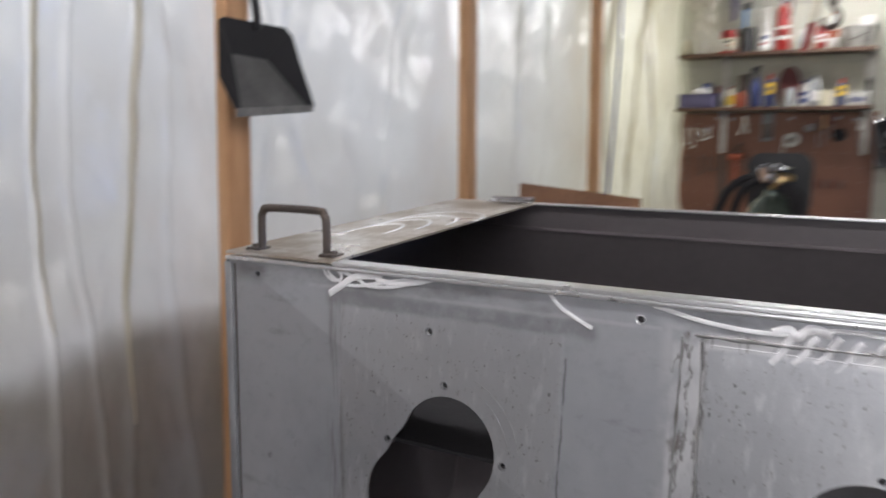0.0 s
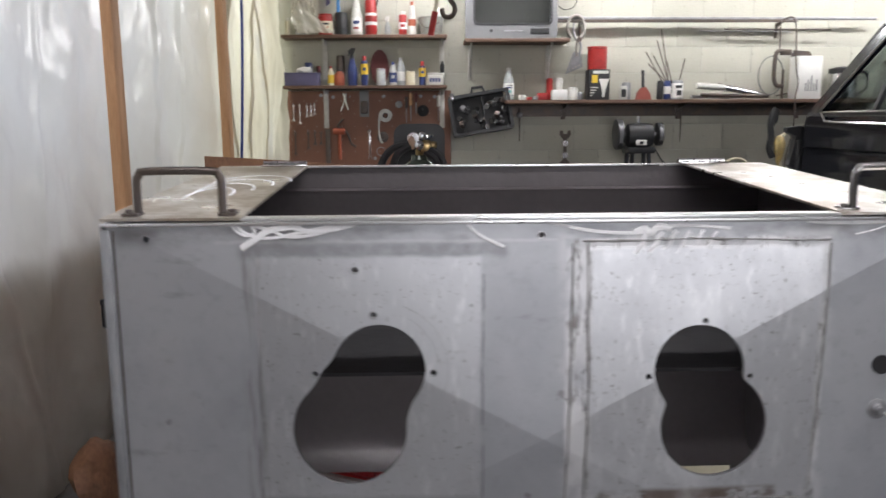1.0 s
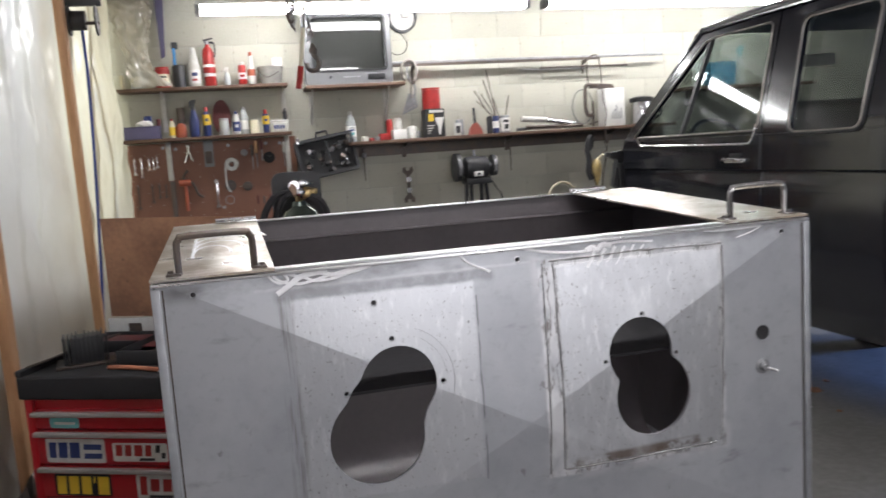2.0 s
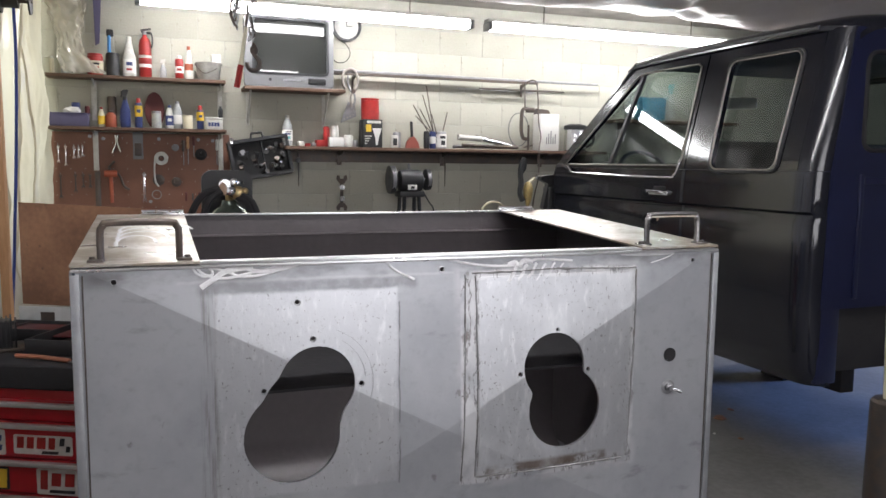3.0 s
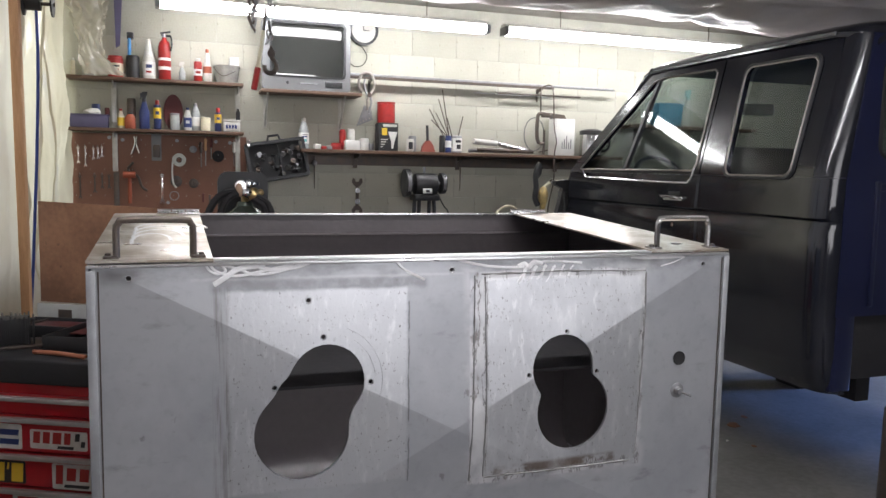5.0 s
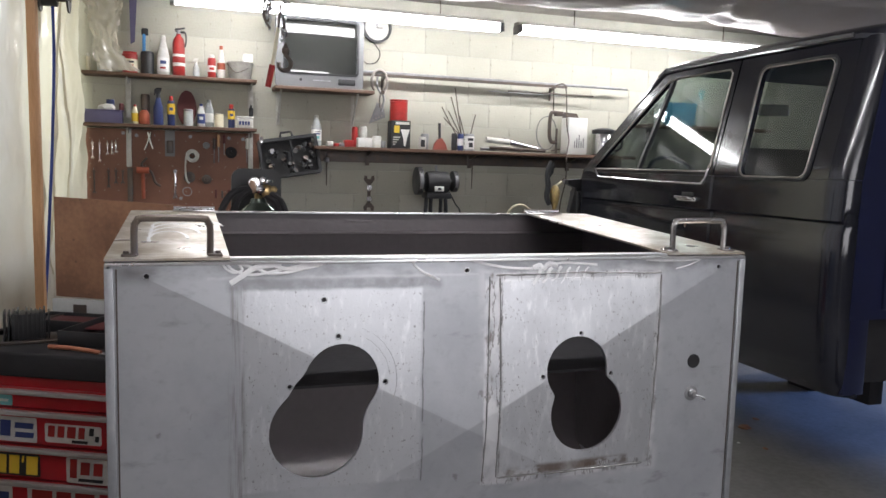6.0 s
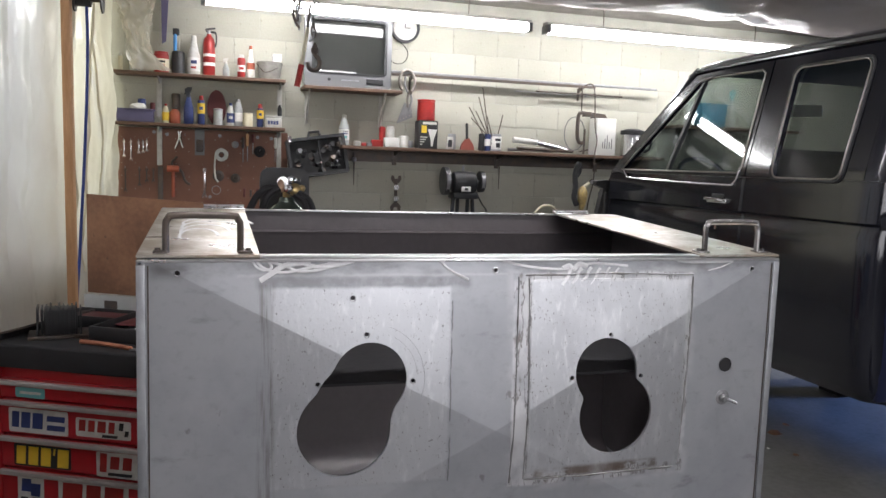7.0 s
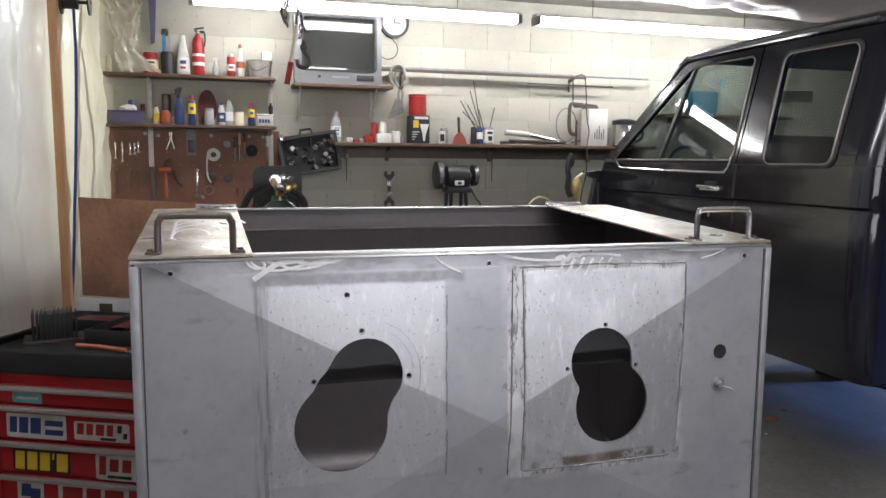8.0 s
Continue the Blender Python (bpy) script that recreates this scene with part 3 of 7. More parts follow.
tube_light(0.058, 2.531, 4.65, 2.477, "long fluorescent light, lit, hung before the block wall")
tube_light(2.717, 5.19, 4.65, 2.477, "long fluorescent light, lit, beside the other one")
tube_light(-0.10, 2.29, -0.28, 2.40, "long fluorescent light, lit, over the steel cabinet")
# unseen low wall, added to block daylight behind the foot of the film
tagged(centre(part("wall_west", box(B(), -1.10, -1.04, -3.9, WALL_Y, 0, 0.98), mat("brown_board", (0.32, 0.18, 0.105), 0.8, mix=0.4))), "low board wall added behind the plastic sheeting to darken its foot", "wall", kind="structure")
# hidden lamp, added to lift the ceiling film and the cab windows
tube_light(5.1, 7.4, 1.6, 2.40, "unseen fluorescent light added to brighten the space beyond the truck cab")


# ---- the sheet-metal blasting cabinet ----
W, TOP, BACK, FOOT = 1.22, 1.20, 0.69, 0.56
RISE = 0.034  # the top climbs towards the back


BREAK = 0.024  # the front sheet is cross-broken: creased from corner to corner, standing proud in the middle


def crossbreak(bm, cut=True):
    cx, cz, hw, hh = W / 2, (TOP + FOOT) / 2, W / 2, (TOP - FOOT) / 2
    if cut:
        for s in (1, -1):
            bmesh.ops.bisect_plane(bm, geom=list(bm.verts) + list(bm.edges) + list(bm.faces), dist=1e-6, plane_co=(cx, 0, cz), plane_no=(hh, 0, s * hw))
    for v in bm.verts:
        v.co.y -= BREAK * max(0.0, 1 - max(abs(v.co.x - cx) / hw, abs(v.co.z - cz) / hh))
    return bm


def lobes(c1, r1, c2, r2, n=56, mid=None):
    """The outline of two overlapping discs, with the waist softened."""
    m = ((c1[0] + c2[0]) / 2, (c1[1] + c2[1]) / 2)
    rad = []
    for k in range(n):
        a = 2 * math.pi * k / n
        best = 0.01
        for c, r in ((c1, r1), (c2, r2)) + ((mid,) if mid else ()):
            dx, dz = m[0] - c[0], m[1] - c[1]
            b = dx * math.cos(a) + dz * math.sin(a)
            d = b * b - (dx * dx + dz * dz - r * r)
            if d > 0:
                best = max(best, -b + math.sqrt(d))
        rad.append(best)
    rad = [(rad[k - 1] + 2 * rad[k] + rad[(k + 1) % n]) / 4 for k in range(n)]
    return [(m[0] + rad[k] * math.cos(2 * math.pi * k / n), m[1] + rad[k] * math.sin(2 * math.pi * k / n)) for k in range(n)]


HOLE_A = lobes((0.375, 0.985), 0.066, (0.331, 0.894), 0.082, mid=((0.350, 0.942), 0.0695))
HOLE_B = lobes((0.835, 0.979), 0.066, (0.860, 0.894), 0.079)
DRILLED = [(0.055, 1.174), (0.606, 1.175), (0.368, 1.064), (0.452, 0.980), (0.284, 0.979), (0.842, 1.050), (0.911, 0.967), (0.761, 0.970), (1.158, 1.174), (0.343, 1.128)]


def top_z(y):
    return TOP + RISE * y / BACK


def blasting_cabinet():
    t = thing("blasting_cabinet", (0.61, 0.34, 0), "bare grey sheet-steel cabinet with two double-round holes, open top", "cabinet")
    bm = B()
    holes = [HOLE_A, HOLE_B] + [circle(x, z, 0.0042, 8) for x, z in DRILLED] + [circle(1.108, 0.979, 0.0115, 14)]
    prism(bm, [[(0.0, FOOT), (W, FOOT), (W, TOP - 0.006), (0.0, TOP - 0.006)]] + holes, 0.0, 0.004)
    front = part("front_panel", crossbreak(bm), FRONT, t, "", None, 0.02)

    # sanded areas and the plate welded in round the second hole
    bm = B()
    prism(bm, [rounded(0.676, 1.010, 0.782, 1.158, 0.008, 4), HOLE_B] + [circle(x, z, 0.0048, 8) for x, z in ((0.842, 1.050), (0.911, 0.967), (0.761, 0.970))], -0.0016, 0.0008)
    part("welded_plate", crossbreak(bm), FRONT, front, "welded-in plate of scratched bare steel", None, 0.02)

    def bead(pts, width, material, name, label, seed):
        rnd = random.Random(seed)
        bm = B()
        pts = [Vector((x, 0, z)) for x, z in pts]
        line = []
        for a, b in zip(pts, pts[1:]):
            k = max(2, int((b - a).length / 0.007))
            line += [a.lerp(b, i / k) for i in range(k)]
        line.append(pts[-1])
        ring = []
        for i, p in enumerate(line):
            d = (line[min(i + 1, len(line) - 1)] - line[max(i - 1, 0)]).normalized()
            nrm = Vector((-d.z, 0, d.x))
            w1, w2, hgt = width * (0.35 + 0.9 * abs(noise.noise(Vector((i * 0.21, seed, 0)))) * 1.6), width * (0.35 + 0.9 * abs(noise.noise(Vector((i * 0.23, seed + 9.5, 0)))) * 1.6), 0.0007 * rnd.random()
            ring.append([bm.verts.new(q) for q in (p + nrm * w1 + Vector((0, -0.0004, 0)), p + nrm * w1 * 0.4 + Vector((0, -0.0019 - hgt, 0)), p - nrm * w2 * 0.4 + Vector((0, -0.0019 - hgt, 0)), p - nrm * w2 + Vector((0, -0.0004, 0)))])
        for a, b in zip(ring, ring[1:]):
            for k in range(3):
                bm.faces.new((a[k], a[k + 1], b[k + 1], b[k]))
        part(name, crossbreak(bm, False), material, front, label)

    bead([(0.651, 1.163), (0.649, 0.980), (0.643, 0.775)], 0.0022, SEALER, "weld_seam", "ground weld seam", 1)
    bead([(1.021, 1.160), (1.017, 0.98), (1.008, 0.778)], 0.0030, SEALER, "weld_seam", "ground weld seam", 2)
    bead([(0.664, 1.166), (0.85, 1.168), (1.02, 1.164)], 0.0026, SEALER, "weld_seam", "ground weld seam", 3)
    bead([(0.672, 1.160), (0.674, 0.98), (0.671, 0.780)], 0.0018, SEALER, "weld_seam", "ground weld seam", 6)
    bead([(0.672, 0.779), (0.80, 0.777), (0.995, 0.776)], 0.0030, SEALER, "weld_seam", "ground weld seam with brown scorching above it", 4)

    # chalk
    def chalk(pts, r=0.0026):
        bm = pipe(B(), [(x, -0.0012, z) for x, z in pts], r, 6, steps=8)
        for v in bm.verts:
            v.co.y = -0.0010 + (v.co.y + 0.0012) * 0.25
        part("chalk_line", crossbreak(bm, False), CHALK, front, "rubbed white chalk line")

    chalk([(0.181, 1.191), (0.195, 1.180), (0.225, 1.174), (0.265, 1.181), (0.318, 1.192)])
    chalk([(0.186, 1.160), (0.205, 1.172), (0.228, 1.186), (0.270, 1.191)], 0.005)
    chalk([(0.200, 1.193), (0.230, 1.184), (0.250, 1.176), (0.285, 1.178), (0.33, 1.19)], 0.0026)
    chalk([(0.501, 1.192), (0.518, 1.176), (0.553, 1.159)])
    chalk([(0.619, 1.192), (0.680, 1.180), (0.744, 1.177), (0.80, 1.187), (0.875, 1.182)])
    chalk([(0.738, 1.178), (0.752, 1.183), (0.760, 1.176), (0.772, 1.186), (0.790, 1.182)], 0.0046)
    for k in range(6):
        x, fade = 0.747 + 0.0195 * k, 1 - 0.10 * k
        chalk([(x + 0.012, 1.180 - 0.002 * (k % 2)), (x + 0.006, 1.172), (x + 0.001, 1.160), (x - 0.009, 1.147 + 0.003 * (k % 3))], 0.0042 * fade)
    chalk([(0.985, 1.192), (1.02, 1.189), (1.07, 1.189), (1.11, 1.191)], 0.0030)
    chalk([(1.055, 1.172), (1.085, 1.179), (1.112, 1.189)], 0.0012)
    chalk([(0.173, 1.194), (0.180, 1.184), (0.192, 1.178), (0.205, 1.182), (0.200, 1.192)], 0.0022)
    chalk([(0.255, 1.190), (0.280, 1.183), (0.315, 1.186), (0.345, 1.194)], 0.0040)

    # bright burrs left round the drilled holes
    for x, z in DRILLED:
        part("burr", crossbreak(pipe(B(), [(u, -0.0006, w) for u, w in circle(x, z, 0.0050, 12)], 0.0006, 5, closed=True), False), EDGE if x == 0.606 else STEEL, front, "bright drilled edge" if x == 0.606 else "drilled edge")

    # arcs scribed with dividers round both holes
    for cx, cz, r, a0, a1 in ((0.375, 0.985, 0.098, -20, 70), (0.375, 0.985, 0.085, 5, 60), (0.835, 0.979, 0.091, 20, 175)):
        part("scribed_arc", crossbreak(pipe(B(), [(x, -0.0012, z) for x, z in circle(cx, cz, r, 22, a0, a1)], 0.0003, 5), False), STEEL, front, "faint scribed arc")

    # rim, side walls and inside
    bm = B()
    box(bm, 0.186, 1.035, 0.0, 0.030, TOP - 0.003, TOP + 0.002, 0.001)
    part("front_rim", bm, EDGE, t, "bright folded steel rim")
    part("front_rim", box(B(), -0.006, W, -0.004, 0.010, TOP - 0.0085, TOP - 0.0035, 0.001), EDGE, t, "bright folded steel rim")
    for x0, x1, nm in ((-0.008, -0.004, "side_panel"), (W, W + 0.004, "side_panel")):
        bm = B()
        vs = [[bm.verts.new((x, y, z)) for y, z in ((0.0, FOOT), (BACK, FOOT - 0.03), (BACK, TOP + RISE - 0.006), (0.0, TOP - 0.006))] for x in (x0, x1)]
        bm.faces.new(vs[0])
        bm.faces.new(vs[1])
        for k in range(4):
            bm.faces.new((vs[0][k], vs[0][(k + 1) % 4], vs[1][(k + 1) % 4], vs[1][k]))
        part(nm, bm, STEEL, t)
    for x0, x1 in ((-0.008, 0.006), (W - 0.012, W + 0.002)):
        part("corner_strip", box(B(), x0, x1, -0.0045, -0.0005, FOOT, TOP - 0.012, 0.0015), STEEL, t)
    for x in (0.0100, W - 0.0145):
        part("corner_seam", box(B(), x - 0.0012, x + 0.0012, -0.0012, -0.0002, FOOT, TOP - 0.014), IRON, t, "dark open seam")

    def top_plate(x0, x1):
        bm = B()
        lo = [bm.verts.new((x, y, top_z(y) - 0.001)) for x, y in ((x0, 0), (x1, 0), (x1, BACK), (x0, BACK))]
        hi = [bm.verts.new((x, y, top_z(y) + 0.003)) for x, y in ((x0, 0), (x1, 0), (x1, BACK), (x0, BACK))]
        bm.faces.new(lo)
        bm.faces.new(hi)
        for k in range(4):
            bm.faces.new((lo[k], lo[(k + 1) % 4], hi[(k + 1) % 4], hi[k]))
        return part("top_plate", bm, TOPSTEEL, t, "scraped pale steel top plate")

    left, right = top_plate(-0.008, 0.186), top_plate(1.035, W + 0.002)
    for k in range(4):
        cx, cy = 0.085 + 0.012 * k, 0.22 + 0.06 * k
        pts = [(cx + (0.035 + 0.012 * k) * math.cos(a * 0.5), cy + 0.10 * math.sin(a * 0.5)) for a in range(0, 8)]
        bm = pipe(B(), [(x, y, top_z(y) + 0.0032) for x, y in pts], 0.0035, 6, steps=5)
        for v in bm.verts:
            v.co.z = top_z(v.co.y) + 0.0032 + (v.co.z - top_z(v.co.y) - 0.0032) * 0.25
        part("chalk_line", bm, CHALK, left, "rubbed white chalk line")
    part("back_rim", box(B(), 0.186, 1.035, BACK - 0.012, BACK, TOP + RISE - 0.002, TOP + RISE + 0.003, 0.001), EDGE, t, "bright folded steel rim")
    bm = B()
    prof = [(BACK, TOP + RISE - 0.003), (BACK, 1.185), (BACK - 0.010, 1.180), (BACK - 0.004, 1.170), (BACK - 0.004, 0.64), (BACK - 0.012, 0.59), (BACK - 0.035, 0.555), (BACK - 0.075, 0.535)]
    pr = [[bm.verts.new((x, y, z)) for y, z in prof] for x in (0.0, W)]
    for k in range(len(prof) - 1):
        bm.faces.new((pr[0][k], pr[1][k], pr[1][k + 1], pr[0][k + 1]))
    thicken(bm, (0, 0.003, -0.0005))
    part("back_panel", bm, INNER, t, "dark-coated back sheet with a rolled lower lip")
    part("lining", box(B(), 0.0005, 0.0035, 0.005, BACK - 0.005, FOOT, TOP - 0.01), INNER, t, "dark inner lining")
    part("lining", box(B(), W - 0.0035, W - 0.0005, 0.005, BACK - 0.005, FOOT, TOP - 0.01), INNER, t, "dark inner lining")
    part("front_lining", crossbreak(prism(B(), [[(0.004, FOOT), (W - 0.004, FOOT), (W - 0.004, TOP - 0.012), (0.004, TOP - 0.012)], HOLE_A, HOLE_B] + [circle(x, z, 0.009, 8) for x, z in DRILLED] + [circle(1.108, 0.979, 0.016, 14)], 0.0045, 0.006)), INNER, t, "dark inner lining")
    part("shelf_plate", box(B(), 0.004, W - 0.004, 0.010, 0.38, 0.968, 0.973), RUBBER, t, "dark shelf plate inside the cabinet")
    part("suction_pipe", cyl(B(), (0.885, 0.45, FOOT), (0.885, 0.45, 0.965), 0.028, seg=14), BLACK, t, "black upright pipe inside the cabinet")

    # handles
    for xa, xb, material, lab in ((0.036, 0.155, IRON, "dark bent-bar handle"), (1.066, 1.190, BARSTEEL, "bright grey bent-bar handle")):
        r = 0.0058
        pts = [(xa, 0.03, TOP + 0.004), (xa, 0.03, TOP + 0.050), (xa + 0.004, 0.03, TOP + 0.060), (xa + 0.014, 0.03, TOP + 0.066), (xb - 0.014, 0.03, TOP + 0.066), (xb - 0.004, 0.03, TOP + 0.060), (xb, 0.03, TOP + 0.050), (xb, 0.03, TOP + 0.004)]
        h = part("handle", pipe(B(), pts, r, 10, steps=3), material, t, lab)
        for x, s in ((xa, -1), (xb, 1)):
            part("foot_plate", box(B(), x - 0.012 + 0.008 * s, x + 0.012 + 0.008 * s, 0.016, 0.044, TOP + 0.003, TOP + 0.008, 0.0015), material, h)
            part("bolt", cyl(B(), (x + 0.013 * s, 0.030, TOP + 0.008), (x + 0.013 * s, 0.030, TOP + 0.012), 0.005, seg=6), material, h)

    # hinges on the back rim
    for x0, x1 in ((0.088, 0.186), (1.022, 1.130)):
        z = TOP + RISE + 0.003
        hg = part("hinge", box(B(), x0, x1, 0.652, 0.672, z, z + 0.004, 0.001), CHROME, t, "bright steel hinge")
        for k in range(3):
            a = x0 + (x1 - x0) * k / 3
            part("knuckle", cyl(B(), (a + 0.001, 0.676, z + 0.006), (a + (x1 - x0) / 3 - 0.001, 0.676, z + 0.006), 0.0055, seg=10), CHROME, hg)
            part("screw", cyl(B(), (a + 0.017, 0.660, z + 0.004), (a + 0.017, 0.660, z + 0.006), 0.0035, seg=8), IRON, hg)

    # grommet and toggle switch
    part("grommet", crossbreak(lathe(B(), (1.108, 0, 0.979), [(0.0115, -0.002), (0.0145, -0.0025), (0.0145, 0.0)], 16, "y"), False), RUBBER, t, "black rubber grommet")
    sw = part("switch", lathe(B(), (1.107, -0.004, 0.911), [(0.0155, 0.0), (0.0155, -0.002), (0.009, -0.003), (0.009, -0.008), (0.006, -0.010), (0.006, -0.014)], 16, "y"), GREYMETAL, t, "grey metal toggle switch")
    part("toggle", cyl(B(), (1.107, -0.012, 0.911), (1.124, -0.030, 0.905), 0.0022, 0.0036, 8), CHROME, sw)

    # stand
    for x in (0.02, W - 0.02):
        for y in (0.03, BACK - 0.03):
            part("leg", box(B(), x - 0.018, x + 0.018, y - 0.018, y + 0.018, 0, FOOT - 0.032 if y > 0.3 else FOOT, 0.003), IRON, t)
    return t


blasting_cabinet()
bm = pipe(B(), [(2.80, 5.0, 0.02), (2.80, 5.0, 0.80), (2.83, 5.0, 0.97), (2.92, 5.0, 1.035), (3.02, 5.0, 1.0), (3.07, 5.0, 0.86), (3.08, 5.0, 0.02)], 0.012, 8, steps=6)
tagged(centre(part("hose", bm, CREAM)), "cream hose standing in a loop before the block wall", "hose")


# ---- the truck cab ----
CX0, CX1 = 2.60, 4.40


def cab_x(z, side=0):
    u = z - 1.35
    if u < 0:
        x = CX0
    elif u < 0.06:
        x = CX0 + 0.008 + 0.06 * u + 1.458 * u * u
    else:
        x = CX0 + 0.01685 + 0.235 * (u - 0.06)
    return x if not side else CX0 + CX1 - x


SKIN = [(0.075, 0.45), (0.03, 0.50), (0.012, 0.60), (0.002, 0.80), (0.0, 1.00), (0.002, 1.13), (0.014, 1.155), (0.014, 1.172), (-0.004, 1.185), (0.0, 1.24), (0.003, 1.30), (0.008, 1.35)]


def skin(bm, ys, side):
    """Lower body side, swept along y; each y comes with how far the edge turns inward."""
    rows = []
    for y, turn in ys:
        rows.append([bm.verts.new(((CX0 + dx + turn) if not side else (CX1 - dx - turn), y, z)) for dx, z in SKIN])
    for a, b in zip(rows, rows[1:]):
        for k in range(len(SKIN) - 1):
            bm.faces.new((a[k], a[k + 1], b[k + 1], b[k]))
    thicken(bm, (0.012 if not side else -0.012, 0, 0))
    return bm


def side_panel_bm(loops, side, thick=0.03):
    """Upper side panel with its window openings, leaning inward towards the roof."""
    m = Matrix(((0, 1, 0, 0), (1, 0, 0, 0), (0, 0, 1, 0), (0, 0, 0, 1)))
    bm = prism(B(), loops, 0, thick, m)
    for k in range(11):
        bmesh.ops.bisect_plane(bm, geom=list(bm.verts) + list(bm.edges) + list(bm.faces), dist=1e-5, plane_co=(0, 0, (1.365, 1.38, 1.395, 1.41, 1.43, 1.46, 1.55, 1.65, 1.75, 1.85, 1.91)[k]), plane_no=(0, 0, 1))
    for v in bm.verts:
        d = v.co.x
        v.co.x = cab_x(max(v.co.z, 1.351)) + d
        if side:
            v.co.x = CX0 + CX1 - v.co.x
    return bm


def ring(loop, side, r, out=0.004):
    pts = []
    fine = []
    for (ya, za), (yb, zb) in zip(loop, loop[1:] + loop[:1]):
        k = max(1, int(math.hypot(yb - ya, zb - za) / 0.05))
        fine += [(ya + (yb - ya) * i / k, za + (zb - za) * i / k) for i in range(k)]
    for y, z in fine:
        x = cab_x(max(z, 1.351)) - out
        pts.append((x if not side else CX0 + CX1 - x, y, z))
    return pipe(B(), pts, r, 8, closed=True)


def truck_cab():
    t = thing("truck_cab", (3.5, 2.2, 0), "black extended pickup truck cab stripped of bed and front end", "truck")
    door_win = [(3.13, 1.372), (2.52, 1.868), (2.44, 1.882), (2.00, 1.882), (1.975, 1.865), (1.965, 1.40), (1.99, 1.372)]
    door_out = [(3.275, 1.352), (2.60, 1.935), (1.937, 1.935), (1.937, 1.352)]
    q_win = rounded(1.30, 1.745, 1.345, 1.872, 0.045, 5)
    q_win = [(y + (0.04 * (z - 1.345) if y > 1.5 else 0.02 * (1.872 - z)), z) for y, z in q_win]
    q_out = [(1.927, 1.352), (1.927, 1.935), (1.215, 1.935), (1.205, 1.80), (1.20, 1.352)]
    for side in (0, 1):
        d = part("door", skin(B(), [(3.285, 0.010), (3.27, 0.0), (1.945, 0.0), (1.936, 0.010)], side), CABPAINT, t, "glossy black cab door")
        part("window_frame", side_panel_bm([door_out, door_win], side), CABPAINT, d)
        part("trim", ring(door_win, side, 0.0048), TRIM, d, "thin grey window moulding")
        pane = part("pane", side_panel_bm([[(y, z) for y, z in door_win]], side, 0.004), GLASS, d, "tinted window glass")
        for v in pane.data.vertices:
            dx = 0.034 + 0.245 * (v.co.z - 1.35) - (cab_x(max(v.co.z, 1.351)) - CX0)
            v.co.x += dx if not side else -dx
        part("vent_post", side_panel_bm([[(2.64, 1.37), (2.615, 1.37), (2.475, 1.87), (2.50, 1.87)]], side, 0.02), BLACK, d, "black vent window post")
        qt = part("quarter_panel", skin(B(), [(1.928, 0.010), (1.919, 0.0), (1.30, 0.0)] + [(1.208 - 0.092 * math.sin(radians(a)), 0.092 * (1 - math.cos(radians(a)))) for a in (0, 12, 24, 36, 48, 60, 72, 86)], side), CABPAINT, t, "glossy black rear quarter")
        part("window_frame", side_panel_bm([q_out, q_win], side), CABPAINT, qt)
        part("trim", ring(q_win, side, 0.0075), BLACK, qt, "black window gasket")
        part("trim", ring([(1.525 + (y - 1.525) * 0.955, 1.61 + (z - 1.61) * 0.962) for y, z in q_win], side, 0.0042, 0.009), TRIM, qt, "thin grey-brown window moulding")
        pane = part("pane", side_panel_bm([q_win], side, 0.004), DARKGLASS, qt, "tinted window glass")
        for v in pane.data.vertices:
            dx = 0.032 + 0.275 * (v.co.z - 1.35) - (cab_x(max(v.co.z, 1.351)) - CX0)
            v.co.x += dx if not side else -dx
        xs = (lambda x: x) if not side else (lambda x: CX0 + CX1 - x)
        # handle and lock
        h = part("door_handle", box(B(), *sorted((xs(CX0 - 0.012), xs(CX0 + 0.002))), 2.04, 2.20, 1.215, 1.238, 0.004), CHROME, d, "chrome door handle")
        part("handle_grip", pipe(B(), [(xs(CX0), 2.19, 1.232), (xs(CX0 - 0.032), 2.185, 1.235), (xs(CX0 - 0.034), 2.07, 1.235), (xs(CX0 - 0.02), 2.055, 1.228)], 0.007, 8), CHROME, h)
        part("handle_recess", box(B(), *sorted((xs(CX0 - 0.003), xs(CX0 + 0.004))), 2.07, 2.17, 1.236, 1.262, 0.006), BLACK, h, "black recess")
        part("lock", cyl(B(), (xs(CX0 - 0.004), 2.12, 1.09), (xs(CX0 + 0.004), 2.12, 1.09), 0.011, seg=12), CHROME, d, "chrome lock")
        part("sill_trim", pipe(B(), [(xs(CX0 + 0.007), 3.10, 1.368), (xs(CX0 + 0.003), 3.06, 1.335), (xs(CX0 + 0.001), 2.96, 1.320), (xs(CX0), 2.10, 1.308), (xs(CX0 + 0.001), 2.01, 1.320), (xs(CX0 + 0.005), 1.985, 1.352), (xs(CX0 + 0.012), 1.978, 1.40)], 0.0060, 8, steps=4), CHROME, d, "bright sill strip")
        # the upper corner, rolled round into the rear wall
        bm, rows = B(), []
        for k in range(9):
            a = radians(90 * k / 8)
            rows.append([bm.verts.new((xs(cab_x(1.352 + 0.0731 * j) + 0.092 * (1 - math.cos(a))), 1.208 - 0.092 * math.sin(a), 1.352 + 0.0731 * j)) for j in range(9)])
        for ra, rb in zip(rows, rows[1:]):
            for j in range(8):
                bm.faces.new((ra[j], ra[j + 1], rb[j + 1], rb[j]))
        thicken(bm, (0.008 if not side else -0.008, 0.008, 0))
        part("corner_pillar", bm, CABPAINT, qt, "rounded glossy rear corner")
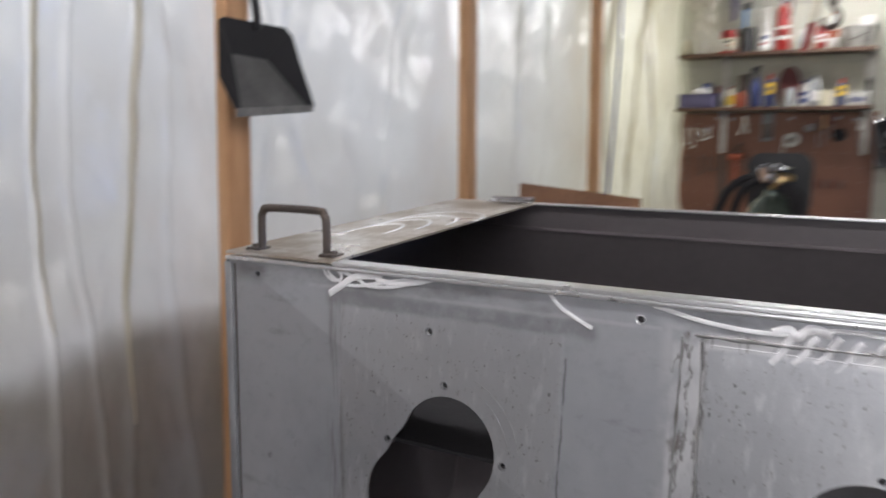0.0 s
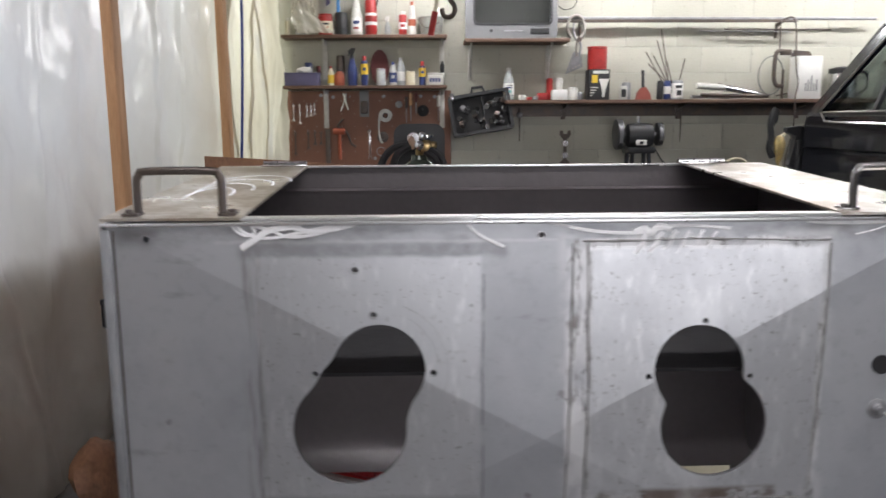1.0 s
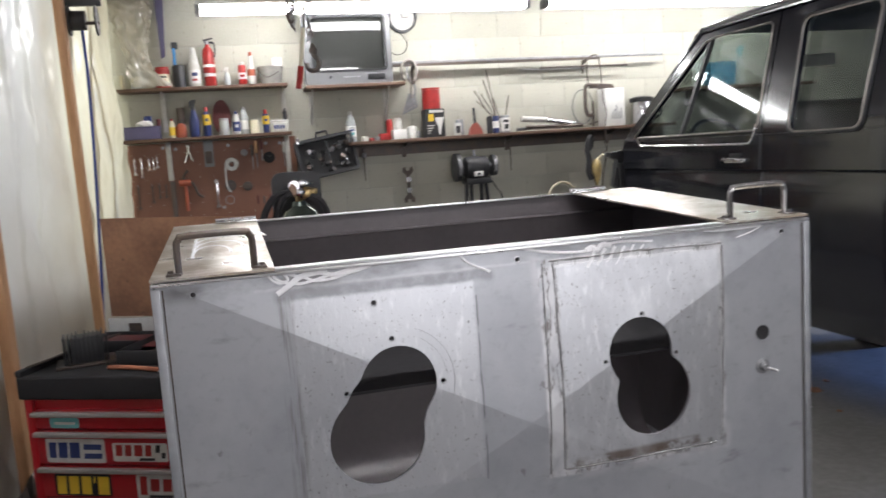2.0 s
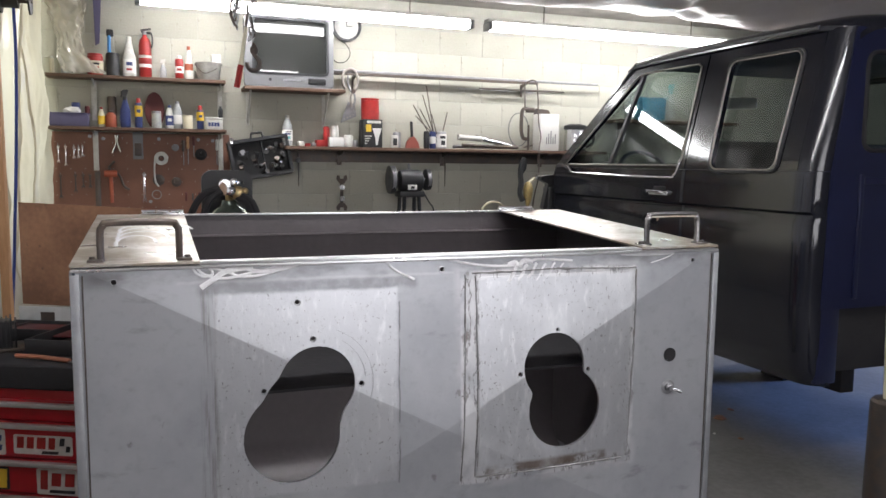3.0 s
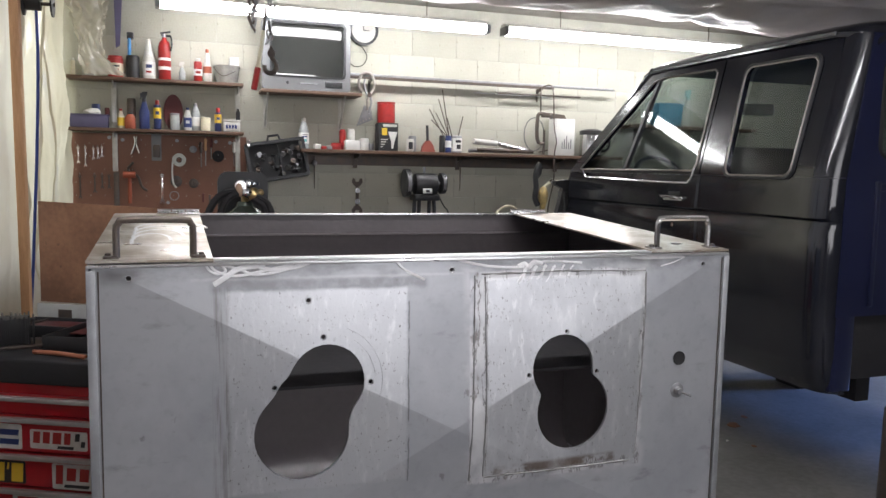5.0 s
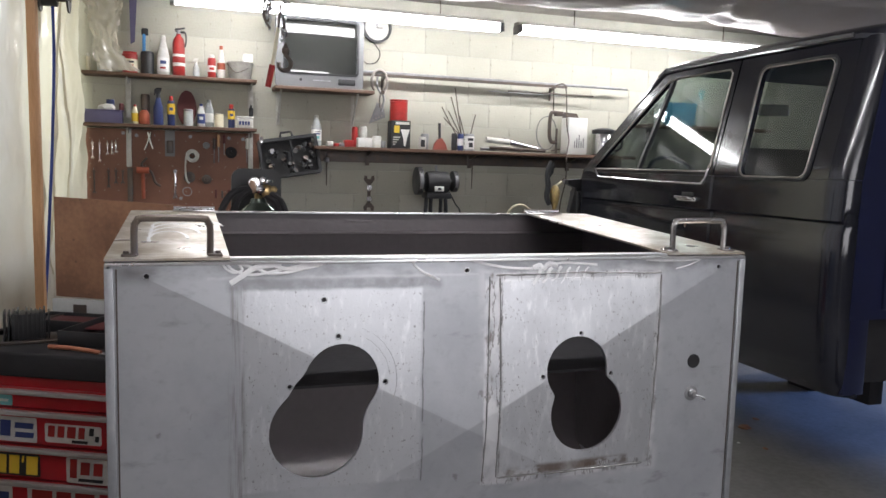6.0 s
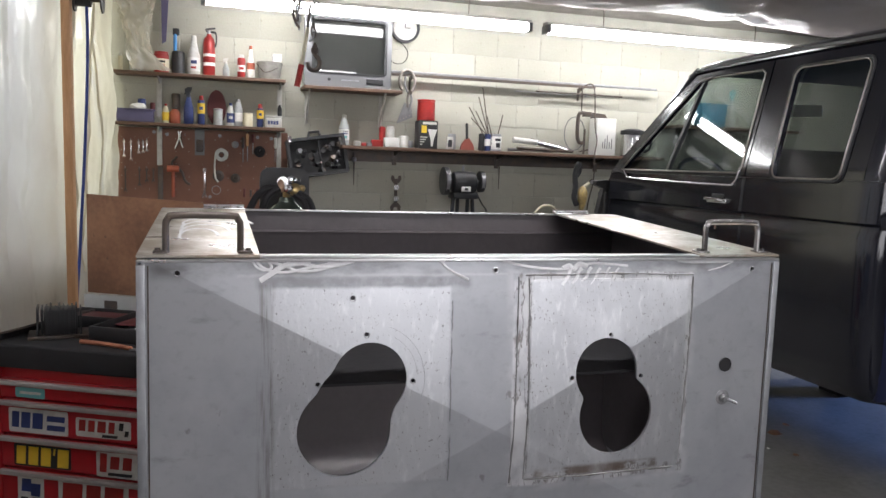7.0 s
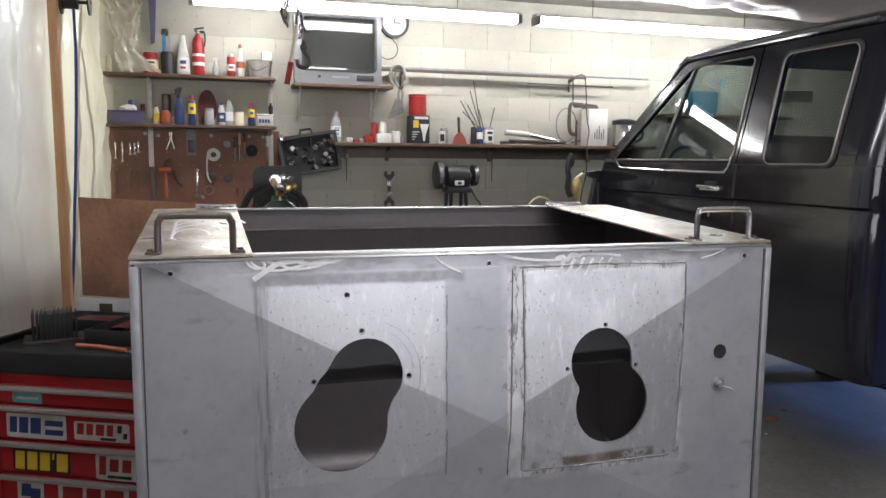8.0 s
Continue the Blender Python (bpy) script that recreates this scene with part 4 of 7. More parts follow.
        # drip rail and pillar
        # rail coloured grey to draw the bright highlight of the roof edge
        part("drip_rail", pipe(B(), [(xs(2.738), 2.60, 1.934), (xs(2.728), 2.4, 1.945), (xs(2.726), 1.8, 1.95), (xs(2.728), 1.25, 1.946)], 0.009, 8, steps=4), GREYMETAL, t, "drip rail, grey for the highlight along the roof edge")
        part("pillar", pipe(B(), [(xs(2.745), 2.57, 1.94), (xs(2.69), 2.95, 1.62), (xs(2.64), 3.31, 1.31)], 0.020, 8, steps=4), CABPAINT, t, "black windscreen pillar")
    # roof
    bm = B()
    rows = []
    for y, drop, half in ((2.64, 0.030, 0.775), (2.58, 0.008, 0.775), (2.45, 0.0, 0.775), (2.1, -0.006, 0.775), (1.7, -0.008, 0.775), (1.35, -0.006, 0.775), (1.24, -0.004, 0.772), (1.19, 0.0, 0.760), (1.15, 0.006, 0.738), (1.125, 0.018, 0.712), (1.112, 0.040, 0.690)):
        row = []
        for k in range(21):
            u = math.sin(math.pi / 2 * (-1 + k / 10))
            row.append(bm.verts.new((3.5 + u * half, y, 1.945 + 0.058 * (1 - abs(u) ** 9) + 0.012 * (1 - u * u) - drop)))
        rows.append(row)
    for a, b in zip(rows, rows[1:]):
        for k in range(20):
            bm.faces.new((a[k], a[k + 1], b[k + 1], b[k]))
    thicken(bm, (0, 0, -0.02))
    part("roof", bm, CABPAINT, t, "black cab roof")
    # rear wall
    rear_out = [(2.690, 0.78), (4.310, 0.78), (4.300, 1.35), (4.205, 1.935), (2.795, 1.935), (2.700, 1.35)]
    rw = part("rear_wall", prism(B(), [rear_out, rounded(2.86, 4.14, 1.44, 1.84, 0.05)], 1.114, 1.14), CABBLUELIT, t, "dark rear wall of the cab")
    part("pane", prism(B(), [rounded(2.85, 4.15, 1.43, 1.85, 0.05)], 1.122, 1.126), GLASS, rw, "rear window glass")
    part("rubber_seal", pipe(B(), [(x, 1.113, z) for x, z in rounded(2.86, 4.14, 1.44, 1.84, 0.05)], 0.010, 6, closed=True), RUBBER, rw)
    part("rear_crease", box(B(), 2.88, 4.12, 1.104, 1.116, 1.300, 1.330, 0.005), CABBLUELIT, rw)
    part("rear_rib", box(B(), 2.85, 2.875, 1.102, 1.116, 0.82, 1.34, 0.005), CABBLUELIT, rw)
    part("rear_corner", box(B(), 2.690, 2.80, 1.116, 1.15, 0.46, 0.80, 0.008), CABBLUELIT, rw)
    part("rear_corner", box(B(), 4.20, 4.31, 1.116, 1.15, 0.46, 0.80, 0.008), CABBLUELIT, rw)
    # black plate stands in for the unlit gap below the rear wall
    part("rear_void_plate", box(B(), 2.80, 4.20, 1.15, 1.168, 0.50, 0.80, 0.004), RUBBER, rw, "black plate added for the dark gap under the rear wall")
    # windscreen, cowl, firewall, floor
    bm = B()
    v = [bm.verts.new(p) for p in ((2.67, 3.31, 1.32), (4.33, 3.31, 1.32), (4.25, 2.60, 1.935), (2.75, 2.60, 1.935))]
    bm.faces.new(v)
    thicken(bm, (0, -0.003, -0.004))
    part("windscreen", bm, GLASS, t, "slanted windscreen glass")
    part("cowl", box(B(), 2.64, 4.36, 3.25, 3.37, 1.22, 1.315, 0.015), CABPAINT, t, "black cowl")
    part("firewall", box(B(), 2.62, 4.38, 3.29, 3.32, 0.55, 1.23, 0.008), RUBBER, t, "black firewall")
    part("floor_pan", box(B(), 2.66, 4.34, 1.17, 3.28, 0.52, 0.56, 0.008), RUBBER, t, "black floor pan")
    part("hinge_bracket", prism(B(), [[(2.55, 1.08), (2.64, 1.0), (2.66, 1.27), (2.61, 1.30), (2.53, 1.29), (2.53, 1.265), (2.585, 1.24)]], 3.32, 3.37), BLACK, t, "black mirror and hinge bracket")
    part("hinge_bracket", box(B(), 2.585, 2.62, 3.30, 3.40, 0.62, 1.22, 0.006), BLACK, t)
    # inside
    part("dashboard", box(B(), 2.66, 4.34, 2.95, 3.25, 1.02, 1.30, 0.05, 3), RUBBER, t, "dark dashboard")
    st = part("bench_seat", box(B(), 2.72, 4.28, 2.15, 2.62, 0.80, 0.98, 0.05, 3), SEATCLOTH, t, "grey cloth bench seat")
    part("seat_back", box(B(), 2.72, 4.28, 1.98, 2.14, 0.95, 1.50, 0.05, 3), SEATCLOTH, st)
    sp = Vector((3.05, 2.88, 1.30))
    tilt = Matrix.Translation(sp) @ pose(0, 0, 0, 55, 0, 0)
    sw = part("steering_wheel", pipe(B(), [tilt @ Vector((0.19 * math.cos(a * math.pi / 12), 0.19 * math.sin(a * math.pi / 12), 0)) for a in range(24)], 0.013, 8, closed=True), BLACK, t, "black steering wheel")
    for a in (0, 120, 240):
        part("spoke", pipe(B(), [sp, tilt @ Vector((0.19 * math.cos(radians(a + 30)), 0.19 * math.sin(radians(a + 30)), 0))], 0.010, 6), BLACK, sw)
    part("headliner", box(B(), 2.80, 4.20, 1.25, 2.50, 1.905, 1.915), mat("pale_headliner", (0.42, 0.41, 0.38), 0.9, mix=0.2), t, "pale cloth headliner")
    # white surface replaces the bright reflection in the mirror glass
    part("inside_mirror", box(B(), -0.12, 0.12, -0.01, 0.01, -0.035, 0.035, 0.008, 2, pose(3.50, 2.62, 1.755, 0, 0, -30)), WHITE, t, "inside mirror, painted white for its bright reflection")
    # chassis
    for x in (3.02, 3.98):
        part("frame_rail", box(B(), x - 0.04, x + 0.04, 1.25, 3.9, 0.36, 0.52, 0.006), RUBBER, t, "black chassis rail")
        for y in (2.6, 3.6):
            part("support_block", box(B(), x - 0.10, x + 0.10, y - 0.10, y + 0.10, 0.0, 0.36, 0.006), RUBBER, t, "black support stand")
    return t


truck_cab()


# ---- the red tool chest and what stands on it ----
TB = pose(-0.54, 1.305, 0, 0, 0, -26.6)
TW, TD = 0.98, 0.44


def tool_chest():
    t = thing("tool_chest", TB @ Vector((TW / 2, TD / 2, 0)), "red rolling tool chest with grey drawer rails and racing stickers", "tool chest")

    def p(name, bm, material, parent=t, label=""):
        return part(name, bm, material, parent, label, TB)

    p("body", box(B(), 0.0, TW, 0.012, TD, 0.09, 0.705, 0.006), REDPAINT)
    p("side_post", box(B(), 0.0, 0.028, -0.002, 0.012, 0.09, 0.705, 0.004), REDPAINT)
    p("side_post", box(B(), TW - 0.028, TW, -0.002, 0.012, 0.09, 0.705, 0.004), REDPAINT)
    p("top_tray", box(B(), -0.012, TW + 0.012, -0.012, TD + 0.01, 0.705, 0.778, 0.008, 3), RUBBER, t, "black rubber-covered top")
    lip = [(-0.012, TW + 0.012, -0.012, 0.010), (-0.012, TW + 0.012, TD - 0.012, TD + 0.01), (-0.012, 0.010, -0.012, TD), (TW - 0.01, TW + 0.012, -0.012, TD)]
    for x0, x1, y0, y1 in lip[1:]:
        p("tray_lip", box(B(), x0, x1, y0, y1, 0.776, 0.796, 0.004), RUBBER)
    for x, y in ((0.08, 0.06), (TW - 0.08, 0.06), (0.08, TD - 0.06), (TW - 0.08, TD - 0.06)):
        c = p("caster", cyl(B(), (x - 0.012, y, 0.038), (x + 0.012, y, 0.038), 0.038, seg=16), RUBBER, t, "black caster wheel")
        p("fork", box(B(), x - 0.02, x + 0.02, y - 0.02, y + 0.02, 0.05, 0.092, 0.003), IRON, c)
    rails = [0.672, 0.608, 0.495, 0.388, 0.270, 0.130]
    for top, low in zip(rails, rails[1:]):
        d = p("drawer", box(B(), 0.032, TW - 0.032, -0.006, 0.016, low + 0.006, top - 0.002, 0.004), REDPAINT, t, "red drawer front")
        p("drawer_rail", box(B(), 0.030, TW - 0.030, -0.024, -0.004, top - 0.018, top - 0.003, 0.004), mat_rail, d, "grey aluminium drawer rail")

    def sticker(x0, x1, z0, z1, back, bars, label, tilt=0.0):
        m = Matrix.Translation(((x0 + x1) / 2, 0, (z0 + z1) / 2)) @ pose(0, 0, 0, 0, tilt, 0) @ Matrix.Translation((-(x0 + x1) / 2, 0, -(z0 + z1) / 2))
        s = None
        if back:
            bm = prism(B(), [rounded(x0, x1, z0, z1, 0.006, 4)], -0.0068, -0.0058)
            bmesh.ops.transform(bm, matrix=m, verts=bm.verts)
            s = p("sticker", bm, back, t, label)
        for a, b, c, d, col in bars:
            bm = prism(B(), [[(x0 + (x1 - x0) * a + 0.004, z0 + (z1 - z0) * c), (x0 + (x1 - x0) * b, z0 + (z1 - z0) * c), (x0 + (x1 - x0) * b + 0.003, z0 + (z1 - z0) * d), (x0 + (x1 - x0) * a + 0.007, z0 + (z1 - z0) * d)]], -0.0078, -0.0066)
            bmesh.ops.transform(bm, matrix=m, verts=bm.verts)
            p("sticker_mark", bm, col, s or t, "" if s else label)

    BLUEPRINT, REDPRINT = BLUE, RED
    sticker(0.085, 0.185, 0.616, 0.648, TEAL, [(0.10, 0.85, 0.35, 0.6, WHITE)], "small teal sticker with a pale mark")
    sticker(0.060, 0.262, 0.506, 0.582, WHITE, [(0.03, 0.17, 0.2, 0.85, BLUEPRINT), (0.19, 0.36, 0.2, 0.85, BLUEPRINT), (0.38, 0.57, 0.2, 0.85, BLUEPRINT), (0.62, 0.94, 0.55, 0.78, BLUEPRINT), (0.62, 0.94, 0.18, 0.4, BLUEPRINT)], "white sticker with bold blue marks")
    sticker(0.288, 0.470, 0.512, 0.570, WHITE, [(0.03, 0.17, 0.3, 0.9, REDPRINT), (0.20, 0.34, 0.3, 0.9, REDPRINT), (0.37, 0.54, 0.3, 0.9, REDPRINT), (0.57, 0.70, 0.3, 0.9, REDPRINT), (0.45, 0.75, 0.05, 0.2, BLACK), (0.76, 0.86, 0.5, 0.9, BLACK), (0.86, 0.95, 0.2, 0.5, BLACK)], "white sticker with red block marks and a chequered end")
    sticker(0.075, 0.270, 0.400, 0.470, BLACK, [(0.02, 0.20, 0.08, 0.9, YELLOW), (0.23, 0.42, 0.08, 0.9, YELLOW), (0.45, 0.64, 0.08, 0.9, YELLOW), (0.67, 0.72, 0.6, 0.9, YELLOW), (0.74, 0.95, 0.08, 0.9, YELLOW)], "sticker with bold yellow block marks")
    sticker(0.355, 0.520, 0.392, 0.470, WHITE, [(0.04, 0.20, 0.2, 0.95, REDPRINT), (0.25, 0.45, 0.35, 0.85, REDPRINT), (0.50, 0.70, 0.35, 0.85, REDPRINT), (0.2, 0.7, 0.08, 0.2, BLACK)], "white sticker with a red flash and marks")
    sticker(0.085, 0.175, 0.278, 0.368, WHITE, [(0.1, 0.5, 0.45, 0.9, BLUEPRINT), (0.45, 0.85, 0.3, 0.75, BLUEPRINT), (0.05, 0.35, 0.05, 0.25, BLACK), (0.5, 0.85, 0.05, 0.25, BLACK)], "white sticker with a blue crest and black bars")
    sticker(0.225, 0.460, 0.278, 0.368, WHITE, [(0.04, 0.34, 0.25, 0.92, REDPRINT), (0.38, 0.60, 0.25, 0.92, REDPRINT), (0.64, 0.92, 0.25, 0.92, REDPRINT), (0.1, 0.9, 0.06, 0.16, BLACK)], "white sticker with large red block marks")
    return t


mat_rail = mat("drawer_rail_grey", (0.42, 0.40, 0.38), 0.5, 0.3, mix=0.3)
tool_chest()

# ribbed black block, a wooden-handled tool and a parts tray on the chest
BK = pose(-0.418, 1.322, 0, 0, 0, 9)
blk = thing("ribbed_block", BK @ Vector((0.065, 0.045, 0.778)), "black ribbed metal block on a flat plate, on the tool chest", "heat sink")
part("base", box(B(), -0.024, 0.150, -0.016, 0.105, 0.7785, 0.788, 0.002), IRON, blk, "dark worn base plate", BK)
part("core", box(B(), 0.022, 0.112, 0.006, 0.084, 0.788, 0.868, 0.002), BLACK, blk, "", BK)
for k in range(11):
    x = 0.0005 + 0.0124 * k
    part("rib", box(B(), x, x + 0.0055, 0.0, 0.090, 0.788, 0.868 + 0.006 * (k % 3 != 1) + 0.004 * (k % 2), 0.001), BLACK, blk, "", BK)
bm = B()
pipe(bm, [TB @ Vector(q) for q in ((0.262, 0.060, 0.786), (0.35, 0.048, 0.788), (0.45, 0.030, 0.785))], 0.0068, 8, steps=4)
hm = thing("scraper", TB @ Vector((0.4, 0.05, 0.778)), "tool with a worn orange handle lying on the chest", "hand tool")
part("handle", bm, mat("faded_orange", (0.48, 0.19, 0.10), 0.55, c2=(0.32, 0.10, 0.05), scale=18, mix=0.5), hm)
part("blade", box(B(), 0.45, 0.52, 0.020, 0.042, 0.781, 0.784), GREYMETAL, hm, "", TB)
tr = thing("parts_tray", TB @ Vector((0.5, 0.25, 0.778)), "open black parts tray with oddments on the chest", "tray")
part("bottom", box(B(), 0.262, 0.86, 0.105, 0.40, 0.7785, 0.783), BLACK, tr, "", TB)
for x0, x1, y0, y1 in ((0.262, 0.86, 0.100, 0.106), (0.262, 0.86, 0.394, 0.40), (0.262, 0.268, 0.106, 0.394), (0.854, 0.86, 0.106, 0.394), (0.46, 0.465, 0.106, 0.394)):
    part("wall", box(B(), x0, x1, y0, y1, 0.7785, 0.826, 0.0015), BLACK, tr, "", TB)
tr2 = thing("parts_tray", TB @ Vector((0.14, 0.33, 0.778)), "small black tray with a dark red flat piece on the chest", "tray")
part("bottom", box(B(), 0.035, 0.255, 0.265, 0.40, 0.7785, 0.783), BLACK, tr2, "", TB)
for x0, x1, y0, y1 in ((0.035, 0.255, 0.260, 0.266), (0.035, 0.255, 0.394, 0.40), (0.030, 0.036, 0.260, 0.40), (0.250, 0.256, 0.260, 0.40)):
    part("wall", box(B(), x0, x1, y0, y1, 0.7785, 0.820, 0.0015), BLACK, tr2, "", TB)
part("flat_piece", box(B(), 0.05, 0.24, 0.28, 0.385, 0.806, 0.811, 0.002), MAROON, tr2, "dark red flat piece", TB)
part("flat_piece", box(B(), 0.275, 0.35, 0.22, 0.385, 0.806, 0.811, 0.002), MAROON, tr, "dark red flat piece", TB)
part("socket", cyl(B(), (0.37, 0.20, 0.799), (0.455, 0.175, 0.799), 0.015, seg=14), CHROME, tr, "bright socket", TB)
part("socket", cyl(B(), (0.372, 0.27, 0.796), (0.43, 0.30, 0.796), 0.012, seg=12), CHROME, tr, "bright socket", TB)
for k in range(7):
    x, y = 0.29 + 0.022 * k, 0.13 + 0.035 * (k % 3)
    part("oddment", cyl(B(), (x, y, 0.783), (x + 0.012, y + 0.008, 0.802), 0.007 + 0.002 * (k % 2), seg=6), (IRON, GREYMETAL, BLACK)[k % 3], tr, "", TB)
bs_ = part("back_strip", box(B(), 0.03, 0.88, 0.412, 0.420, 0.7785, 0.864, 0.001), PALEWALL, tr, "pale back strip with dark marks", TB)
for x0, x1 in ((0.11, 0.16), (0.27, 0.30), (0.43, 0.49)):
    part("mark", box(B(), x0, x1, 0.4105, 0.4122, 0.815, 0.846), IRON, bs_, "", TB)
wire = B()
for k in range(7):
    pipe(wire, [TB @ Vector(q) for q in ((0.0 + 0.008 * k, 0.03, 0.798 + 0.002 * k), (0.02 + 0.01 * k, 0.22, 0.80 + 0.003 * k), (0.01 + 0.012 * k, 0.40, 0.80 + 0.002 * k))], 0.003, 6, steps=3)
tagged(centre(part("welding_rods", wire, IRON)), "bundle of dark thin rods on the tool chest", "rods")

# brown sheet leaning at the back of the chest
bm = prism(B(), [[(0.0, 0.86), (0.60, 0.86), (0.60, 1.20), (0.36, 1.208), (0.0, 1.217)]], 0.0, 0.004)
bmesh.ops.transform(bm, matrix=pose(-0.325, 1.725, 0, 0, 0, -30), verts=bm.verts)
sheet = tagged(centre(part("brown_sheet", bm, CARD)), "rust-brown spotted sheet standing behind the tool chest", "sheet")


# ---- back wall: shelves, boards and what stands on them ----
FY = WALL_Y  # face of the blocks


def shelf_board(x0, x1, y0, z, thick, label):
    bm = box(B(), x0, x1, y0, FY - 0.004, z - thick, z, 0.003)
    return tagged(centre(part("shelf_board", bm, SHELFWOOD)), label, "shelf")


shelf_board(-0.60, 0.665, 5.05, 1.992, 0.024, "dark stained upper shelf board crowded with cans")
shelf_board(-0.60, 0.665, 5.05, 1.612, 0.024, "dark stained lower shelf board crowded with bottles")
shelf_board(0.80, 1.60, 4.98, 1.955, 0.026, "dark shelf board carrying the television")
shelf_board(4.20, 5.60, 5.00, 1.800, 0.026, "dark shelf board on the block wall beyond the truck cab")
shelf_board(1.12, 4.10, 5.03, 1.495, 0.028, "long dark shelf board strewn with tools and cans")


def bracket(x, z_top, drop, reach, material, label):
    t = thing("shelf_bracket", (x, FY, z_top - drop), label, "bracket", "shelf brackets")
    part("upright", box(B(), x - 0.019, x + 0.019, FY - 0.034, FY - 0.022, z_top - drop, z_top, 0.002), material, t)
    bm = B()
    prism(bm, [[(FY - reach, z_top), (FY - 0.01, z_top), (FY - 0.01, z_top - 0.05), (FY - reach, z_top - 0.014)]], x - 0.004, x + 0.004, Matrix(((0, 1, 0, 0), (1, 0, 0, 0), (0, 0, 1, 0), (0, 0, 0, 1))))
    part("arm", bm, material, t)
    return t


for x in (-0.29, 0.63):
    bracket(x, 1.966, 0.30, 0.17, WHITE, "white slotted steel shelf bracket")
    bracket(x, 1.586, 0.30, 0.17, WHITE, "white slotted steel shelf bracket")
for x in (0.85, 1.47):
    t = thing("shelf_bracket", (x, FY, 1.66), "white bent-strip bracket under the television shelf", "bracket", "shelf brackets")
    part("upright", box(B(), x - 0.014, x + 0.014, FY - 0.009, FY - 0.003, 1.66, 1.928, 0.002), WHITE, t)
    part("brace", pipe(B(), [(x, FY - 0.01, 1.68), (x, 5.03, 1.925)], 0.008, 6), WHITE, t)
for x in (1.6, 2.53, 3.5):
    bracket(x, 1.466, 0.12, 0.20, IRON, "dark steel shelf bracket")

# dark angle strip along the wall, drawn for the shade under the long shelf
tagged(centre(part("shelf_shade_strip", prism(B(), [[(FY - 0.045, 1.466), (FY - 0.003, 1.466), (FY - 0.003, 1.372), (FY - 0.010, 1.370), (FY - 0.012, 1.458), (FY - 0.045, 1.460)]], 1.13, 4.08, Matrix(((0, 1, 0, 0), (1, 0, 0, 0), (0, 0, 1, 0), (0, 0, 0, 1)))), IRON)), "dark angle strip added for the shade under the long shelf", "rail")

# pegboard
peg = prism(B(), [[(-0.60, 0.72), (0.70, 0.72), (0.70, 1.578), (-0.60, 1.578)]] + [circle(-0.57 + 0.1 * i, 0.80 + 0.1 * j, 0.0035, 6) for i in range(13) for j in range(8)], FY - 0.022, FY - 0.016)
pegs = thing("pegboard", (0.05, FY - 0.02, 0.72), "brown hardboard tool board hung with hand tools", "pegboard")
part("board", peg, PEGWOOD, pegs)
for x, z in ((-0.55, 1.475), (-0.50, 1.475), (-0.443, 1.472), (-0.411, 1.473), (-0.384, 1.481), (-0.19, 1.295), (0.048, 1.265), (0.178, 1.395), (0.285, 1.475), (0.477, 1.425), (0.60, 1.55), (-0.10, 1.53), (0.38, 1.57), (-0.543, 1.262), (-0.44, 1.265), (-0.387, 1.266)):
    part("hook", pipe(B(), [(x, FY - 0.018, z), (x, FY - 0.045, z - 0.002), (x, FY - 0.055, z + 0.010)], 0.0022, 5), GREYMETAL, pegs, "thin steel peg hook")
for x, z in ((-0.33, 1.545), (-0.235, 1.53), (0.165, 1.535), (0.46, 1.535), (0.57, 1.53), (0.09, 1.045)):
    part("washer", lathe(B(), (x, FY - 0.023, z), [(0.006, 0), (0.014, -0.001), (0.014, -0.004), (0.006, -0.004)], 12, "y"), GREYMETAL, pegs, "pale round washer")
PY = FY - 0.026
tagged(centre(part("board_strip", box(B(), -0.305, -0.265, PY - 0.006, PY + 0.003, 0.75, 1.28, 0.002), IRON)), "dark worn metal strip on the tool board", "strip")


def spanner(x, z0, z1, material, label, w=0.010):
    bm = B()
    box(bm, x - w * 0.45, x + w * 0.45, PY - 0.006, PY, z0 + w, z1 - w, 0.001)
    prism(bm, [circle(x, z1 - w, w, 12), circle(x, z1 - w, w * 0.5, 10)], PY - 0.008, PY + 0.001)
    prism(bm, [[(x - w, z0 - w * 0.2), (x - w * 0.45, z0 - w * 0.2), (x - w * 0.4, z0 + w * 0.6), (x + w * 0.4, z0 + w * 0.6), (x + w * 0.45, z0 - w * 0.2), (x + w, z0 - w * 0.2), (x + w * 1.05, z0 + w), (x + w * 0.5, z0 + w * 1.9), (x - w * 0.5, z0 + w * 1.9), (x - w * 1.05, z0 + w)]], PY - 0.008, PY + 0.001)
    return tagged(centre(part("spanner", bm, material)), label, "spanner", "spanners on the tool board")


for x, z, h in ((-0.55, 1.345, 0.125), (-0.50, 1.32, 0.152), (-0.443, 1.375, 0.092), (-0.411, 1.38, 0.088), (-0.384, 1.392, 0.084)):
    spanner(x, z, z + h, CHROME, "bright steel spanner on the brown tool board")
spanner(0.048, 1.042, 1.275, CHROME, "large bright combination spanner on the tool board", 0.017)
for x, z, h in ((-0.543, 1.075, 0.182), (-0.44, 1.12, 0.14), (-0.387, 1.152, 0.11), (-0.338, 1.153, 0.11)):
    spanner(x, z, z + h, IRON, "dark oily spanner on the brown tool board", 0.012)


def hung(name, label, category, bm, material):
    return tagged(centre(part(name, bm, material)), label, category)


# orange mallet
ml = thing("mallet", (-0.19, PY, 1.04), "orange rubber mallet hanging on the tool board", "mallet")
part("head", cyl(B(), (-0.235, PY - 0.03, 1.262), (-0.145, PY - 0.03, 1.262), 0.026, seg=14), ORANGE, ml)
